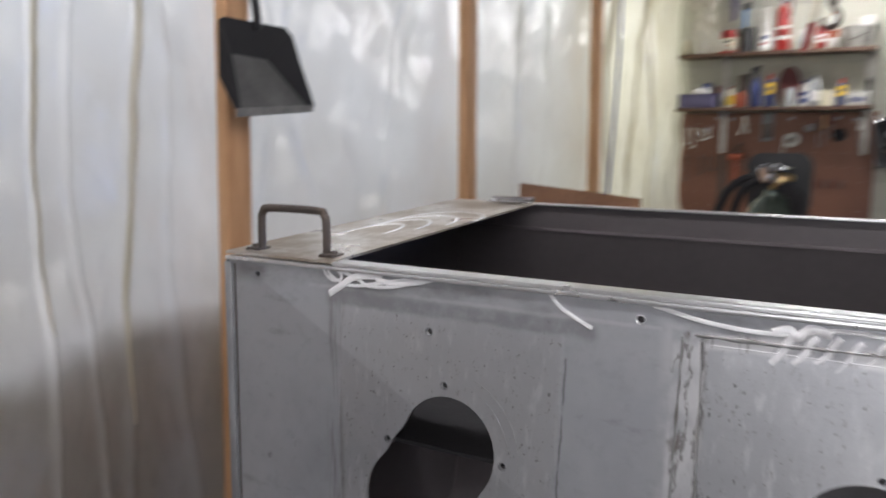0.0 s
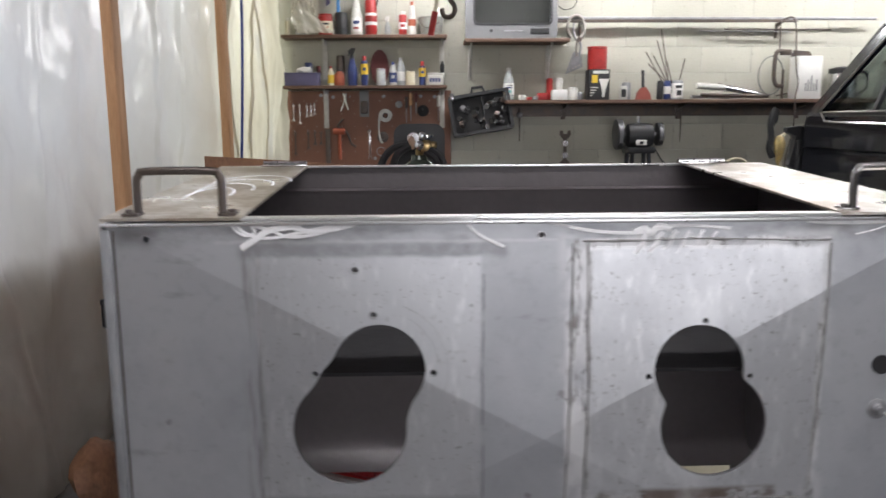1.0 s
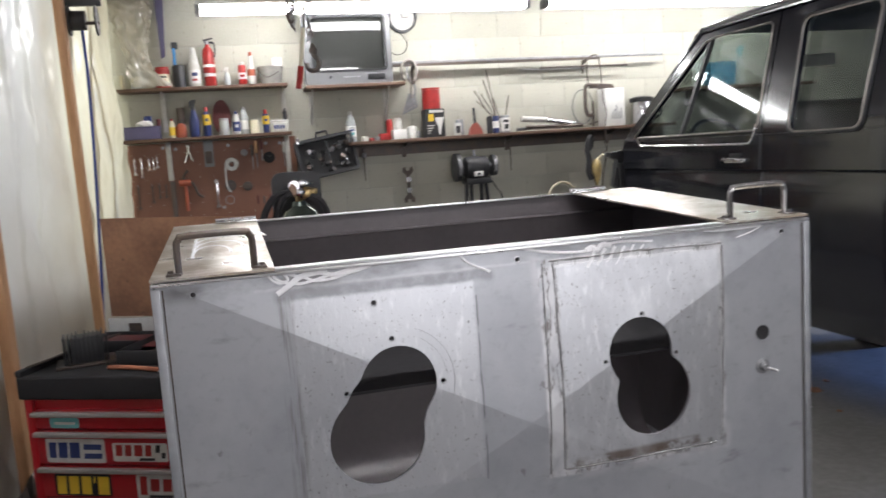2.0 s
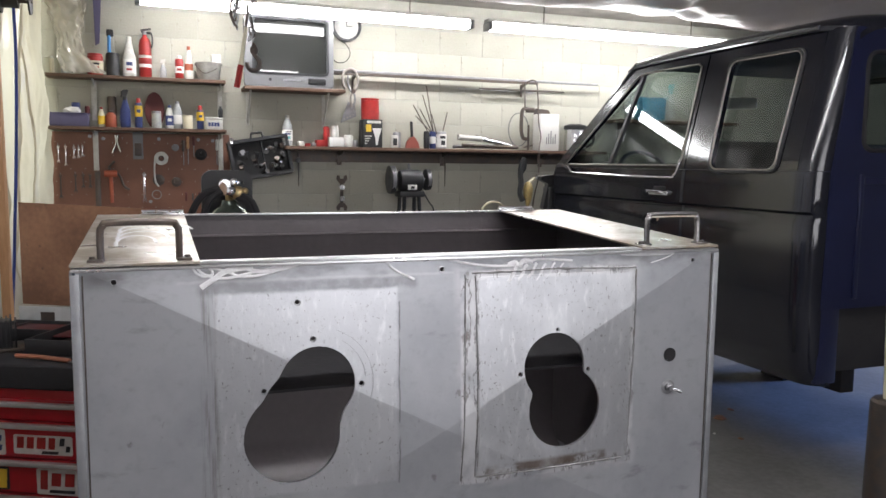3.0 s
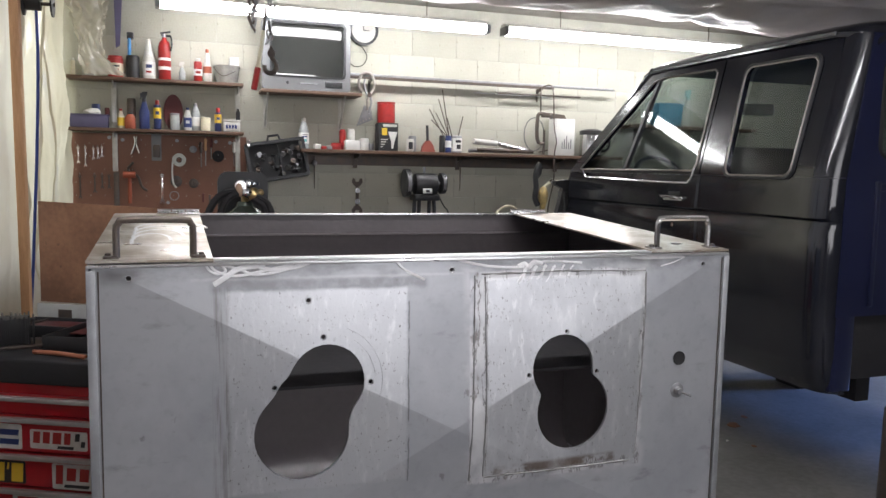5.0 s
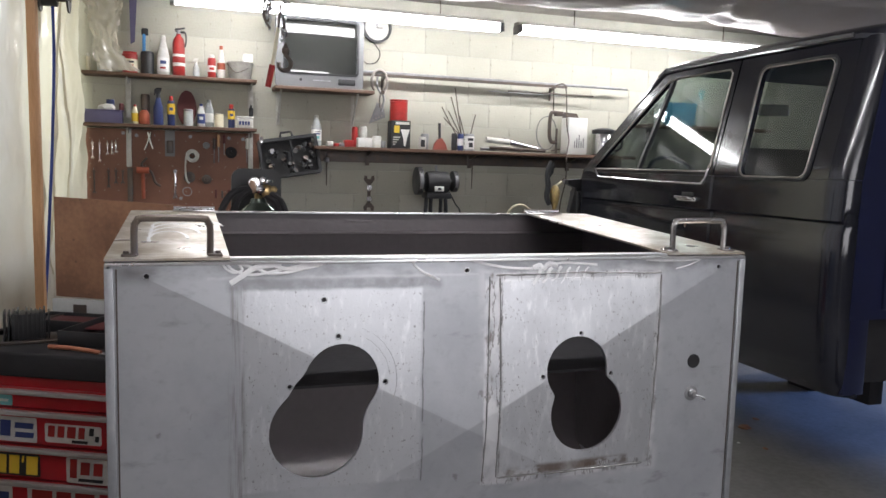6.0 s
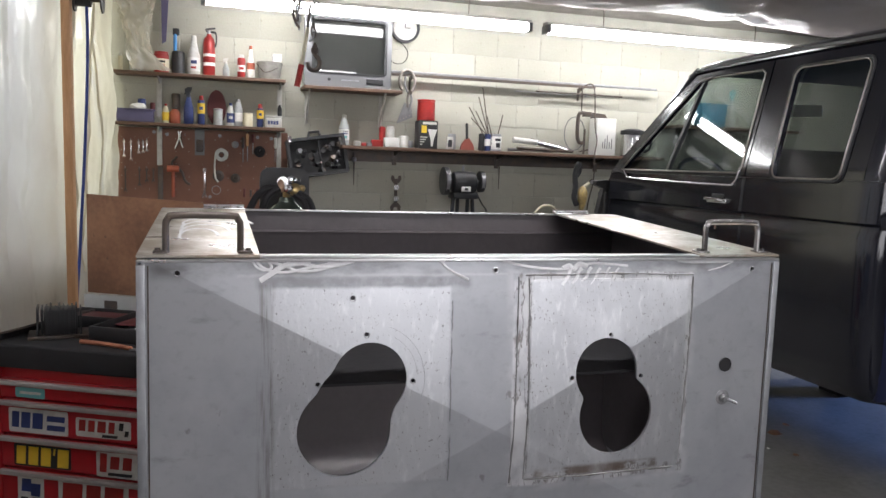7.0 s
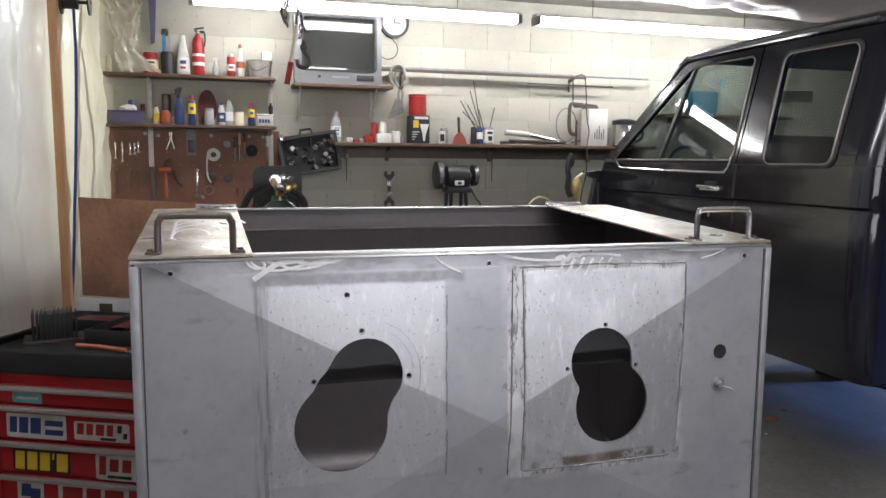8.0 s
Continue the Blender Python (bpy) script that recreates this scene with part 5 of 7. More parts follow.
part("shaft", pipe(B(), [(-0.19, PY - 0.03, 1.25), (-0.188, PY - 0.024, 1.04)], 0.014, 10), ORANGE, ml)
# hanging tape roll with loose end
tp = thing("tape_roll", (0.18, PY, 1.33), "white roll of tape with a dangling end", "tape")
part("roll", prism(B(), [circle(0.178, 1.384, 0.052, 24), circle(0.178, 1.384, 0.022, 16)], PY - 0.045, PY - 0.005), WHITE, tp)
part("core", prism(B(), [circle(0.178, 1.384, 0.0215, 16), circle(0.178, 1.384, 0.018, 16)], PY - 0.047, PY - 0.003), BLACK, tp, "dark core")
part("end", pipe(B(), [(0.13, PY - 0.02, 1.375), (0.125, PY - 0.02, 1.28), (0.132, PY - 0.02, 1.20), (0.155, PY - 0.02, 1.165)], 0.007, 6, steps=5), WHITE, tp)
# discs, rings, pliers, screwdrivers
for x, z, r, m, lab in ((0.155, 1.215, 0.045, IRON, "dark grinding disc on the tool board"), (0.287, 1.20, 0.038, IRON, "dark grinding disc on the tool board"), (0.477, 1.42, 0.046, RUBBER, "black wire-brush wheel on the tool board"), (0.285, 1.47, 0.028, GREYMETAL, "small grey cup wheel on the tool board")):
    bm = lathe(B(), (x, PY, z), [(r, 0.0), (r, -0.010), (r * 0.45, -0.016), (r * 0.40, -0.010), (r * 0.2, -0.012)], 18, "y")
    hung("disc", lab, "disc", bm, m)
hung("ring", "thin steel ring hanging on the tool board", "ring", pipe(B(), [(0.138 + 0.034 * math.cos(a * math.pi / 10), PY - 0.004, 1.10 + 0.034 * math.sin(a * math.pi / 10)) for a in range(20)], 0.003, 6, closed=True), GREYMETAL)
for x, z, h, m in ((0.38, 1.34, 0.22, WOOD), (0.423, 1.40, 0.16, MAROON), (0.345, 1.33, 0.20, IRON), (0.60, 1.34, 0.20, WHITE)):
    sd = thing("screwdriver", (x, PY, z), "long-shafted screwdriver hanging on the tool board", "screwdriver", "screwdrivers on the tool board")
    part("handle", lathe(B(), (x, PY - 0.014, z + h * 0.55), [(0.006, 0), (0.012, 0.01), (0.010, h * 0.2), (0.012, h * 0.4), (0.006, h * 0.45)], 10), m, sd)
    part("blade", cyl(B(), (x, PY - 0.014, z), (x, PY - 0.014, z + h * 0.56), 0.0035, seg=8), GREYMETAL, sd, "steel shaft")
pl = thing("pliers", (-0.14, PY, 1.40), "steel pliers hanging on the tool board", "pliers")
part("arm", pipe(B(), [(-0.15, PY - 0.008, 1.56), (-0.145, PY - 0.008, 1.50), (-0.175, PY - 0.008, 1.42)], 0.008, 8, steps=4), CHROME, pl)
part("arm", pipe(B(), [(-0.13, PY - 0.008, 1.56), (-0.135, PY - 0.008, 1.50), (-0.115, PY - 0.008, 1.43)], 0.008, 8, steps=4), CHROME, pl)
cd = thing("blister_pack", (0.012, PY, 1.375), "hanging blister card with a grey tool in it", "package")
part("card", box(B(), -0.026, 0.048, PY - 0.004, PY, 1.375, 1.585), TVGREY, cd)
part("blister", box(B(), -0.015, 0.038, PY - 0.022, PY - 0.004, 1.40, 1.50, 0.008), IRON, cd)
hung("hose_clamp_bundle", "tangle of dark belts and clips on the tool board", "belts", pipe(B(), [(-0.16, PY - 0.01, 1.36), (-0.20, PY - 0.01, 1.30), (-0.13, PY - 0.01, 1.25), (-0.10, PY - 0.01, 1.17), (-0.06, PY - 0.01, 1.14)], 0.010, 6, steps=6), IRON)
for k in range(4):
    x = 0.35 + 0.05 * k
    hung("clip", "small dark clip hanging on the tool board", "clip", box(B(), x, x + 0.016, PY - 0.012, PY, 1.05, 1.12 - 0.01 * (k % 2), 0.003), IRON if k % 2 else MAROON)


# generic containers
def container(name, x, y, z, rows, body, label, category, cap=None, band=None, seg=20, flat=1.0, bars=()):
    """A turned vessel; cap rows and printed bands are parts of their own."""
    t = thing(name, (x, y, z), label, category)

    def ob(nm, prof, m, lab=""):
        bm = lathe(B(), (x, y, z), prof, seg)
        for v in bm.verts:
            v.co.y = y + (v.co.y - y) * flat
        return part(nm, bm, m, t, lab)

    ob("body", rows, body)
    if cap:
        ob("cap", cap[0], cap[1])
    if band:
        (z0, z1, r), m = band
        b = ob("label_band", [(r, z0), (r + 0.0012, z0 + 0.0005), (r + 0.0012, z1 - 0.0005), (r, z1)], m)
        for u0, u1, k0, k1, bm_m in bars:
            bm = B()
            ring_a, ring_b = [], []
            for i in range(7):
                a = radians(-90 + 55 * (u0 + (u1 - u0) * i / 6))
                ring_a.append(bm.verts.new((x + (r + 0.002) * math.cos(a), y + (r + 0.002) * math.sin(a) * flat, z + z0 + (z1 - z0) * k0)))
                ring_b.append(bm.verts.new((x + (r + 0.002) * math.cos(a), y + (r + 0.002) * math.sin(a) * flat, z + z0 + (z1 - z0) * k1)))
            for i in range(6):
                bm.faces.new((ring_a[i], ring_a[i + 1], ring_b[i + 1], ring_b[i]))
            part("print", bm, bm_m, b)
    return t


def can(name, x, z, w, h, m, label, cap=None, band=None, bars=(), y=5.14, category="can"):
    r = w / 2
    rows = [(r * 0.92, 0), (r, 0.004), (r, h - 0.01), (r * 0.9, h - 0.003), (r * 0.82, h)]
    cp = None
    if cap:
        k, ch, rr = cap
        cp = ([(r * rr, h - 0.004), (r * rr, h + ch * 0.8), (r * rr * 0.8, h + ch), (r * rr * 0.3, h + ch)], k)
    return container(name, x, y, z, rows, m, label, category, cp, band and ((h * band[0], h * band[1], r), band[2]), bars=bars)


def bottle(name, x, z, w, h, m, label, cap_m, neck=0.3, band=None, bars=(), y=5.14, flat=0.75):
    r = w / 2
    s = h * (1 - neck)
    rows = [(r * 0.85, 0), (r, 0.008), (r, s * 0.85), (r * 0.8, s), (r * 0.40, h * 0.9), (r * 0.34, h * 0.9)]
    cp = ([(r * 0.42, h * 0.88), (r * 0.42, h * 0.985), (r * 0.3, h)], cap_m)
    return container(name, x, y, z, rows, m, label, "bottle", cp, band and ((s * band[0], s * band[1], r), band[2]), flat=flat, bars=bars)


def spray_bottle(name, x, z, w, h, m, head_m, label, y=5.14):
    t = bottle(name, x, z, w, h * 0.82, m, label, head_m, 0.35, y=y)
    bm = B()
    prism(bm, [[(x - w * 0.35, z + h * 0.86), (x - w * 0.4, z + h * 0.94), (x - w * 0.1, z + h), (x + w * 0.35, z + h), (x + w * 0.3, z + h * 0.93), (x + w * 0.12, z + h * 0.80), (x - w * 0.10, z + h * 0.80)]], y - 0.012, y + 0.012)
    part("trigger_head", bm, head_m, t)
    part("trigger", pipe(B(), [(x - w * 0.25, y, z + h * 0.90), (x - w * 0.38, y, z + h * 0.80)], 0.005, 6), head_m, t)
    return t


S1, S2, S3 = 1.9925, 1.6125, 1.4955
# upper shelf
can("small_bottle", -0.56, S1, 0.032, 0.11, CREAM, "small cream bottle on the upper shelf", (WHITE, 0.018, 0.7), category="bottle")
can("glass_jar", -0.455, S1, 0.095, 0.15, CLEAR, "hazy jar standing behind the hanging bag", (GREYMETAL, 0.012, 1.02), category="jar", y=5.17)
cn = can("red_can", -0.268, S1, 0.112, 0.15, RED, "red round tin with a pale label", (RED, 0.012, 0.9), (0.2, 0.7, CREAM), [(-0.6, 0.5, 0.2, 0.45, RED), (-0.3, 0.6, 0.6, 0.8, BLACK)])
can("black_cup", -0.145, S1, 0.095, 0.172, BLACK, "black beaker holding a blue hand tool", y=5.14, category="beaker")
bt = thing("blue_torch", (-0.165, 5.14, S1 + 0.17), "blue handled tool standing in the black beaker", "hand tool")
part("handle", pipe(B(), [(-0.168, 5.14, S1 + 0.165), (-0.166, 5.135, S1 + 0.30)], 0.013, 10), plain("bright_blue", (0.05, 0.22, 0.50), 0.4), bt)
part("jaw", box(B(), -0.185, -0.135, 5.125, 5.15, S1 + 0.29, S1 + 0.345, 0.010), BLACK, bt)
bottle("white_bottle", -0.03, S1, 0.092, 0.30, WHITE, "tall white squeeze bottle with printed marks", WHITE, 0.42, (0.15, 0.75, PAPER), [(-0.5, 0.5, 0.55, 0.8, BLUE), (-0.5, 0.4, 0.2, 0.35, RED)])
fe = thing("fire_extinguisher", (0.083, 5.14, S1), "red fire extinguisher with a black valve and white label", "fire extinguisher")
part("cylinder", lathe(B(), (0.083, 5.14, S1), [(0.040, 0), (0.045, 0.01), (0.045, 0.245), (0.036, 0.285), (0.018, 0.305), (0.016, 0.32)], 24), RED, fe)
lb = part("label_band", lathe(B(), (0.083, 5.14, S1), [(0.0452, 0.075), (0.0464, 0.076), (0.0464, 0.165), (0.0452, 0.166)], 24), PAPER, fe)
part("print", lathe(B(), (0.083, 5.14, S1), [(0.0466, 0.10), (0.0472, 0.101), (0.0472, 0.145), (0.0466, 0.146)], 24), RED, lb)
part("valve", cyl(B(), (0.083, 5.14, S1 + 0.318), (0.083, 5.14, S1 + 0.345), 0.016, seg=12), GREYMETAL, fe)
part("lever", prism(B(), [[(0.055, S1 + 0.345), (0.13, S1 + 0.362), (0.128, S1 + 0.372), (0.055, S1 + 0.358)]], 5.13, 5.15), BLACK, fe)
part("lever", prism(B(), [[(0.06, S1 + 0.335), (0.125, S1 + 0.325), (0.125, S1 + 0.335), (0.06, S1 + 0.345)]], 5.13, 5.15), BLACK, fe)
part("hose", pipe(B(), [(0.098, 5.13, S1 + 0.335), (0.13, 5.12, S1 + 0.33), (0.137, 5.115, S1 + 0.27), (0.128, 5.11, S1 + 0.22)], 0.006, 8, steps=5), BLACK, fe)
spray_bottle("sprayer", 0.21, S1, 0.050, 0.145, CLEAR, WHITE, "small clear spray bottle with a white trigger head")
can("aerosol_can", 0.327, S1, 0.062, 0.155, RED, "red aerosol can with a white band", (WHITE, 0.025, 0.6), (0.3, 0.62, PAPER), [(-0.6, 0.6, 0.3, 0.7, RED)])
bottle("silicone_bottle", 0.398, S1, 0.062, 0.255, WHITE, "white bottle with an orange shoulder", ORANGE, 0.5, (0.55, 0.95, ORANGE))
bk = thing("bucket", (0.545, 5.15, S1), "small grey plastic bucket with a wire handle", "bucket")
part("shell", lathe(B(), (0.545, 5.15, S1), [(0.080, 0), (0.098, 0.125), (0.102, 0.127), (0.102, 0.135), (0.095, 0.135), (0.078, 0.006)], 24), mat("stained_grey_plastic", (0.30, 0.29, 0.26), 0.5, c2=(0.16, 0.15, 0.14), scale=12, mix=0.5), bk)
part("bail", pipe(B(), [(0.445, 5.14, S1 + 0.12), (0.50, 5.055, S1 + 0.05), (0.57, 5.05, S1 + 0.07), (0.645, 5.14, S1 + 0.125)], 0.0035, 6, steps=6), IRON, bk)
tagged(centre(part("white_box", box(B(), 0.565, 0.635, 5.10, 5.20, S1 + 0.137, S1 + 0.20, 0.003), PAPER)), "small white carton lying on the bucket", "box")
# lower shelf
ty = thing("plastic_tray", (-0.45, 5.13, S2), "dull violet plastic tray with a rag in it", "tray")
part("shell", box(B(), -0.585, -0.325, 5.06, 5.20, S2, S2 + 0.09, 0.006), PURPLE, ty)
part("rim", box(B(), -0.592, -0.318, 5.053, 5.207, S2 + 0.088, S2 + 0.098, 0.003), PURPLE, ty)
bm = B()
bmesh.ops.create_icosphere(bm, subdivisions=3, radius=0.06)
for v in bm.verts:
    v.co = Vector((v.co.x * 1.05, v.co.y * 0.8, max(-0.012, v.co.z * 0.55))) * (1 + 0.25 * noise.noise(v.co * 28))
bmesh.ops.translate(bm, vec=(-0.43, 5.10, S2 + 0.11), verts=bm.verts)
tagged(centre(part("rag", bm, PAPER)), "crumpled white rag in the violet tray", "rag")
can("blue_tin", -0.413, S2 + 0.099, 0.06, 0.075, BLUE, "blue tin standing on the violet tray", (BLUE, 0.006, 0.95), y=5.17)
can("small_tin", -0.335, S2 + 0.099, 0.035, 0.055, MAROON, "small dark tin on the edge of the tray", y=5.17)
bottle("oil_bottle", -0.238, S2, 0.048, 0.15, CREAM, "small cream and yellow oil bottle", RED, 0.3, (0.2, 0.8, YELLOW))
bottle("red_bottle", -0.172, S2, 0.080, 0.125, ORANGE, "squat orange-red plastic bottle", BLACK, 0.25)
can("dark_tin", -0.165, S2, 0.065, 0.235, IRON, "dark tin standing behind the orange bottle", y=5.20)
spray_bottle("spray_bottle", -0.07, S2, 0.074, 0.285, BLUE, BLACK, "dark blue spray bottle with a black trigger head")
can("lubricant_can", 0.024, S2, 0.055, 0.19, BLUE, "blue aerosol can with a yellow shield and red cap", (RED, 0.035, 0.55), (0.45, 0.88, YELLOW), [(-0.5, 0.5, 0.35, 0.65, BLUE)])
lf = prism(B(), [circle(0.140, S2 + 0.16, 0.072, 24)], 5.205, 5.225)
for v in lf.verts:
    v.co.z = S2 + (v.co.z - S2 - 0.088) * 1.95
tagged(centre(part("leather_pad", lf, MAROON)), "dark red oval leather pad leaning on the wall", "pad")
can("clear_jar", 0.151, S2, 0.072, 0.12, CLEAR, "small clear jar with a grey lid", (GREYMETAL, 0.012, 1.0), category="jar")
bottle("white_blue_bottle", 0.246, S2, 0.058, 0.18, WHITE, "white plastic bottle with a blue label", BLUE, 0.3, (0.2, 0.8, BLUE), [(-0.5, 0.5, 0.4, 0.7, WHITE)])
bottle("grey_jug", 0.305, S2, 0.070, 0.215, CLEAR, "tall milky grey bottle", GREYMETAL, 0.28, (0.25, 0.7, PAPER), y=5.17)
can("cream_jar", 0.380, S2, 0.072, 0.10, CREAM, "squat cream plastic jar", (CREAM, 0.008, 1.04), category="jar")
can("lubricant_can", 0.474, S2, 0.052, 0.15, BLUE, "short blue aerosol can with a yellow shield and red cap", (RED, 0.035, 0.6), (0.45, 0.9, YELLOW), [(-0.5, 0.5, 0.35, 0.65, BLUE)])
tb = thing("white_tub", (0.575, 5.12, S2), "white tub with a dark printed band", "tub")
part("shell", box(B(), 0.515, 0.64, 5.08, 5.17, S2, S2 + 0.078, 0.010, 3), WHITE, tb)
part("lid", box(B(), 0.511, 0.644, 5.076, 5.174, S2 + 0.078, S2 + 0.094, 0.006), WHITE, tb)
for k in range(4):
    part("print", box(B(), 0.53 + 0.022 * k, 0.547 + 0.022 * k, 5.0785, 5.0799, S2 + 0.025, S2 + 0.055), BLUE, tb)
can("black_bottle", 0.632, S2, 0.034, 0.17, BLACK, "slim black bottle behind the white tub", (BLACK, 0.02, 0.5), y=5.20, category="bottle")
# television
tv = thing("television", (1.18, 5.1, 1.955), "old silver tube television, switched off, on its shelf", "television")
part("case", prism(B(), [rounded(0.835, 1.535, 1.956, 2.50, 0.025), rounded(0.905, 1.485, 2.065, 2.475, 0.03)], 4.985, 5.05), TVGREY, tv)
bm = B()
a = [bm.verts.new((x, 5.05, z)) for x, z in ((0.85, 1.958), (1.52, 1.958), (1.52, 2.49), (0.85, 2.49))]
b = [bm.verts.new((x, 5.24, z)) for x, z in ((0.97, 1.98), (1.40, 1.98), (1.40, 2.36), (0.97, 2.36))]
bm.faces.new(b)
for k in range(4):
    bm.faces.new((a[k], a[(k + 1) % 4], b[(k + 1) % 4], b[k]))
part("back_shell", bm, BLACK, tv)
bm = B()
g = []
for i in range(13):
    g.append([bm.verts.new((0.895 + 0.60 * i / 12, 5.030 - 0.010 * (1 - (2 * i / 12 - 1) ** 2) - 0.003 * (1 - (2 * j / 8 - 1) ** 2), 2.055 + 0.43 * j / 8)) for j in range(9)])
for c0, c1 in zip(g, g[1:]):
    for j in range(8):
        bm.faces.new((c0[j], c1[j], c1[j + 1], c0[j + 1]))
part("screen", bm, SCREEN, tv, "dark curved glass screen")
part("screen_frame", prism(B(), [rounded(0.893, 1.497, 2.053, 2.487, 0.035), rounded(0.908, 1.482, 2.068, 2.472, 0.03)], 4.979, 4.984), BLACK, tv, "black screen surround")
part("control_flap", box(B(), 1.33, 1.47, 4.978, 4.986, 1.985, 2.03, 0.003), DARKIRON, tv)
part("button", cyl(B(), (1.03, 4.978, 2.01), (1.03, 4.986, 2.01), 0.012, seg=12), BLACK, tv)
part("logo_bar", box(B(), 1.13, 1.27, 4.981, 4.986, 2.005, 2.015), GREYMETAL, tv)
for k in range(5):
    part("button", box(B(), 1.345 + 0.024 * k, 1.361 + 0.024 * k, 4.976, 4.980, 1.992, 2.000), BLACK, tv)
tv.location.x -= 0.033
# clock and cable loop on the wall
ck = thing("wall_clock", (1.665, FY, 2.50), "round white wall clock with a black rim", "clock")
part("rim", prism(B(), [circle(1.665, 2.50, 0.125, 32), circle(1.665, 2.50, 0.105, 32)], FY - 0.045, FY - 0.004), BLACK, ck)
part("face", lathe(B(), (1.665, FY - 0.02, 2.50), [(0.106, 0.0), (0.106, -0.004)], 32, "y"), WHITE, ck)
part("hand", box(B(), 1.662, 1.668, FY - 0.028, FY - 0.026, 2.50, 2.575), BLACK, ck)
part("hand", box(B(), 1.665, 1.715, FY - 0.028, FY - 0.026, 2.497, 2.503), BLACK, ck)
hung("cable_loop", "thin dark cable looping down from the clock", "cable", pipe(B(), [(1.60, FY - 0.01, 2.39), (1.66, FY - 0.01, 2.36), (1.70, FY - 0.01, 2.29), (1.67, FY - 0.01, 2.22), (1.60, FY - 0.01, 2.20), (1.55, FY - 0.012, 2.23)], 0.0035, 6, steps=6), BLACK)
# pipes on the wall
pr = thing("steel_rack", (2.85, FY, 2.06), "long dark steel channel on wall brackets with thin rods", "rack")
part("channel", box(B(), 1.50, 3.42, FY - 0.122, FY - 0.112, 2.088, 2.112, 0.002), IRON, pr, "dark oily steel bar")
part("pipe", cyl(B(), (1.50, FY - 0.105, 2.124), (4.05, FY - 0.105, 2.117), 0.0115, seg=12), GREYMETAL, pr)
part("rod", cyl(B(), (2.85, FY - 0.10, 2.036), (3.70, FY - 0.10, 2.034), 0.007, seg=8), IRON, pr)
part("rod", cyl(B(), (2.66, FY - 0.07, 2.028), (3.4, FY - 0.07, 2.022), 0.003, seg=8), GREYMETAL, pr)
for x in (1.72, 3.30):
    part("bracket", prism(B(), [[(FY - 0.13, 2.10), (FY - 0.004, 2.092), (FY - 0.004, 1.98), (FY - 0.02, 1.98), (FY - 0.025, 2.06), (FY - 0.13, 2.085)]], x - 0.006, x + 0.006, Matrix(((0, 1, 0, 0), (1, 0, 0, 0), (0, 0, 1, 0), (0, 0, 0, 1)))), IRON, pr)
# hanging clamp and drilled plate
pu = thing("locking_clamp", (1.68, FY, 1.83), "grey steel C-jaw locking clamp hanging from the bar", "clamp")
part("jaw", pipe(B(), [(1.632, FY - 0.135, 1.975), (1.610, FY - 0.135, 2.01), (1.606, FY - 0.135, 2.07), (1.630, FY - 0.135, 2.12), (1.672, FY - 0.135, 2.137), (1.712, FY - 0.135, 2.118), (1.734, FY - 0.135, 2.06), (1.728, FY - 0.135, 2.00), (1.704, FY - 0.135, 1.955)], 0.0125, 8, steps=4), TRIM, pu, "worn grey C-shaped jaw")
part("inner_jaw", pipe(B(), [(1.655, FY - 0.135, 2.085), (1.648, FY - 0.135, 2.03), (1.668, FY - 0.135, 1.975), (1.690, FY - 0.135, 1.94)], 0.009, 8, steps=4), GREYMETAL, pu)
part("pivot", cyl(B(), (1.694, FY - 0.152, 1.955), (1.694, FY - 0.118, 1.955), 0.018, seg=14), IRON, pu, "dark pivot pin")
part("grip", pipe(B(), [(1.700, FY - 0.135, 1.955), (1.712, FY - 0.135, 1.90), (1.702, FY - 0.135, 1.845), (1.690, FY - 0.135, 1.80)], 0.010, 8, steps=4), GREYMETAL, pu)
part("grip", pipe(B(), [(1.688, FY - 0.135, 1.95), (1.676, FY - 0.135, 1.90), (1.682, FY - 0.135, 1.83)], 0.009, 8, steps=4), TRIM, pu)
hung("drilled_plate", "grey three-cornered plate with drilled holes", "plate", prism(B(), [[(1.615, 1.70), (1.755, 1.76), (1.74, 1.86), (1.68, 1.88)]] + [circle(1.65 + 0.025 * k, 1.735 + 0.012 * k, 0.006, 8) for k in range(4)], FY - 0.012, FY - 0.006), GREYMETAL)

# long shelf
bottle("water_bottle", 1.15, S3, 0.085, 0.25, CLEAR, "milky clear plastic bottle with a white cap", WHITE, 0.3, (0.25, 0.75, PAPER), [(-0.7, 0.5, 0.15, 0.4, TEAL), (-0.6, 0.6, 0.55, 0.68, BLUE), (-0.4, 0.7, 0.76, 0.86, TVGREY)], flat=1.0)
for x, w, h, m in ((1.255, 0.05, 0.04, WHITE), (1.31, 0.04, 0.025, RED), (1.36, 0.05, 0.03, GREYMETAL)):
    tagged(centre(part("oddment", box(B(), x - w / 2, x + w / 2, 5.08, 5.14, S3, S3 + h, 0.005), m)), "small oddment lying on the long shelf", "oddment", "oddments on the long shelf")
tagged(centre(part("red_box", box(B(), 1.375, 1.45, 5.07, 5.14, S3, S3 + 0.055, 0.004), RED)), "small red box on the long shelf", "box")
tagged(centre(part("white_carton", box(B(), 1.48, 1.60, 5.05, 5.12, S3, S3 + 0.078, 0.003), PAPER)), "white carton on the long shelf", "box")
can("red_tin", 1.478, S3, 0.052, 0.165, RED, "slim red tin behind the white carton", (RED, 0.006, 0.8), y=5.17)
can("white_tin", 1.55, S3, 0.065, 0.170, WHITE, "white tin behind the carton", (WHITE, 0.006, 0.9), y=5.17)
can("white_cup", 1.66, S3, 0.075, 0.10, WHITE, "white plastic cup on the long shelf", category="cup")
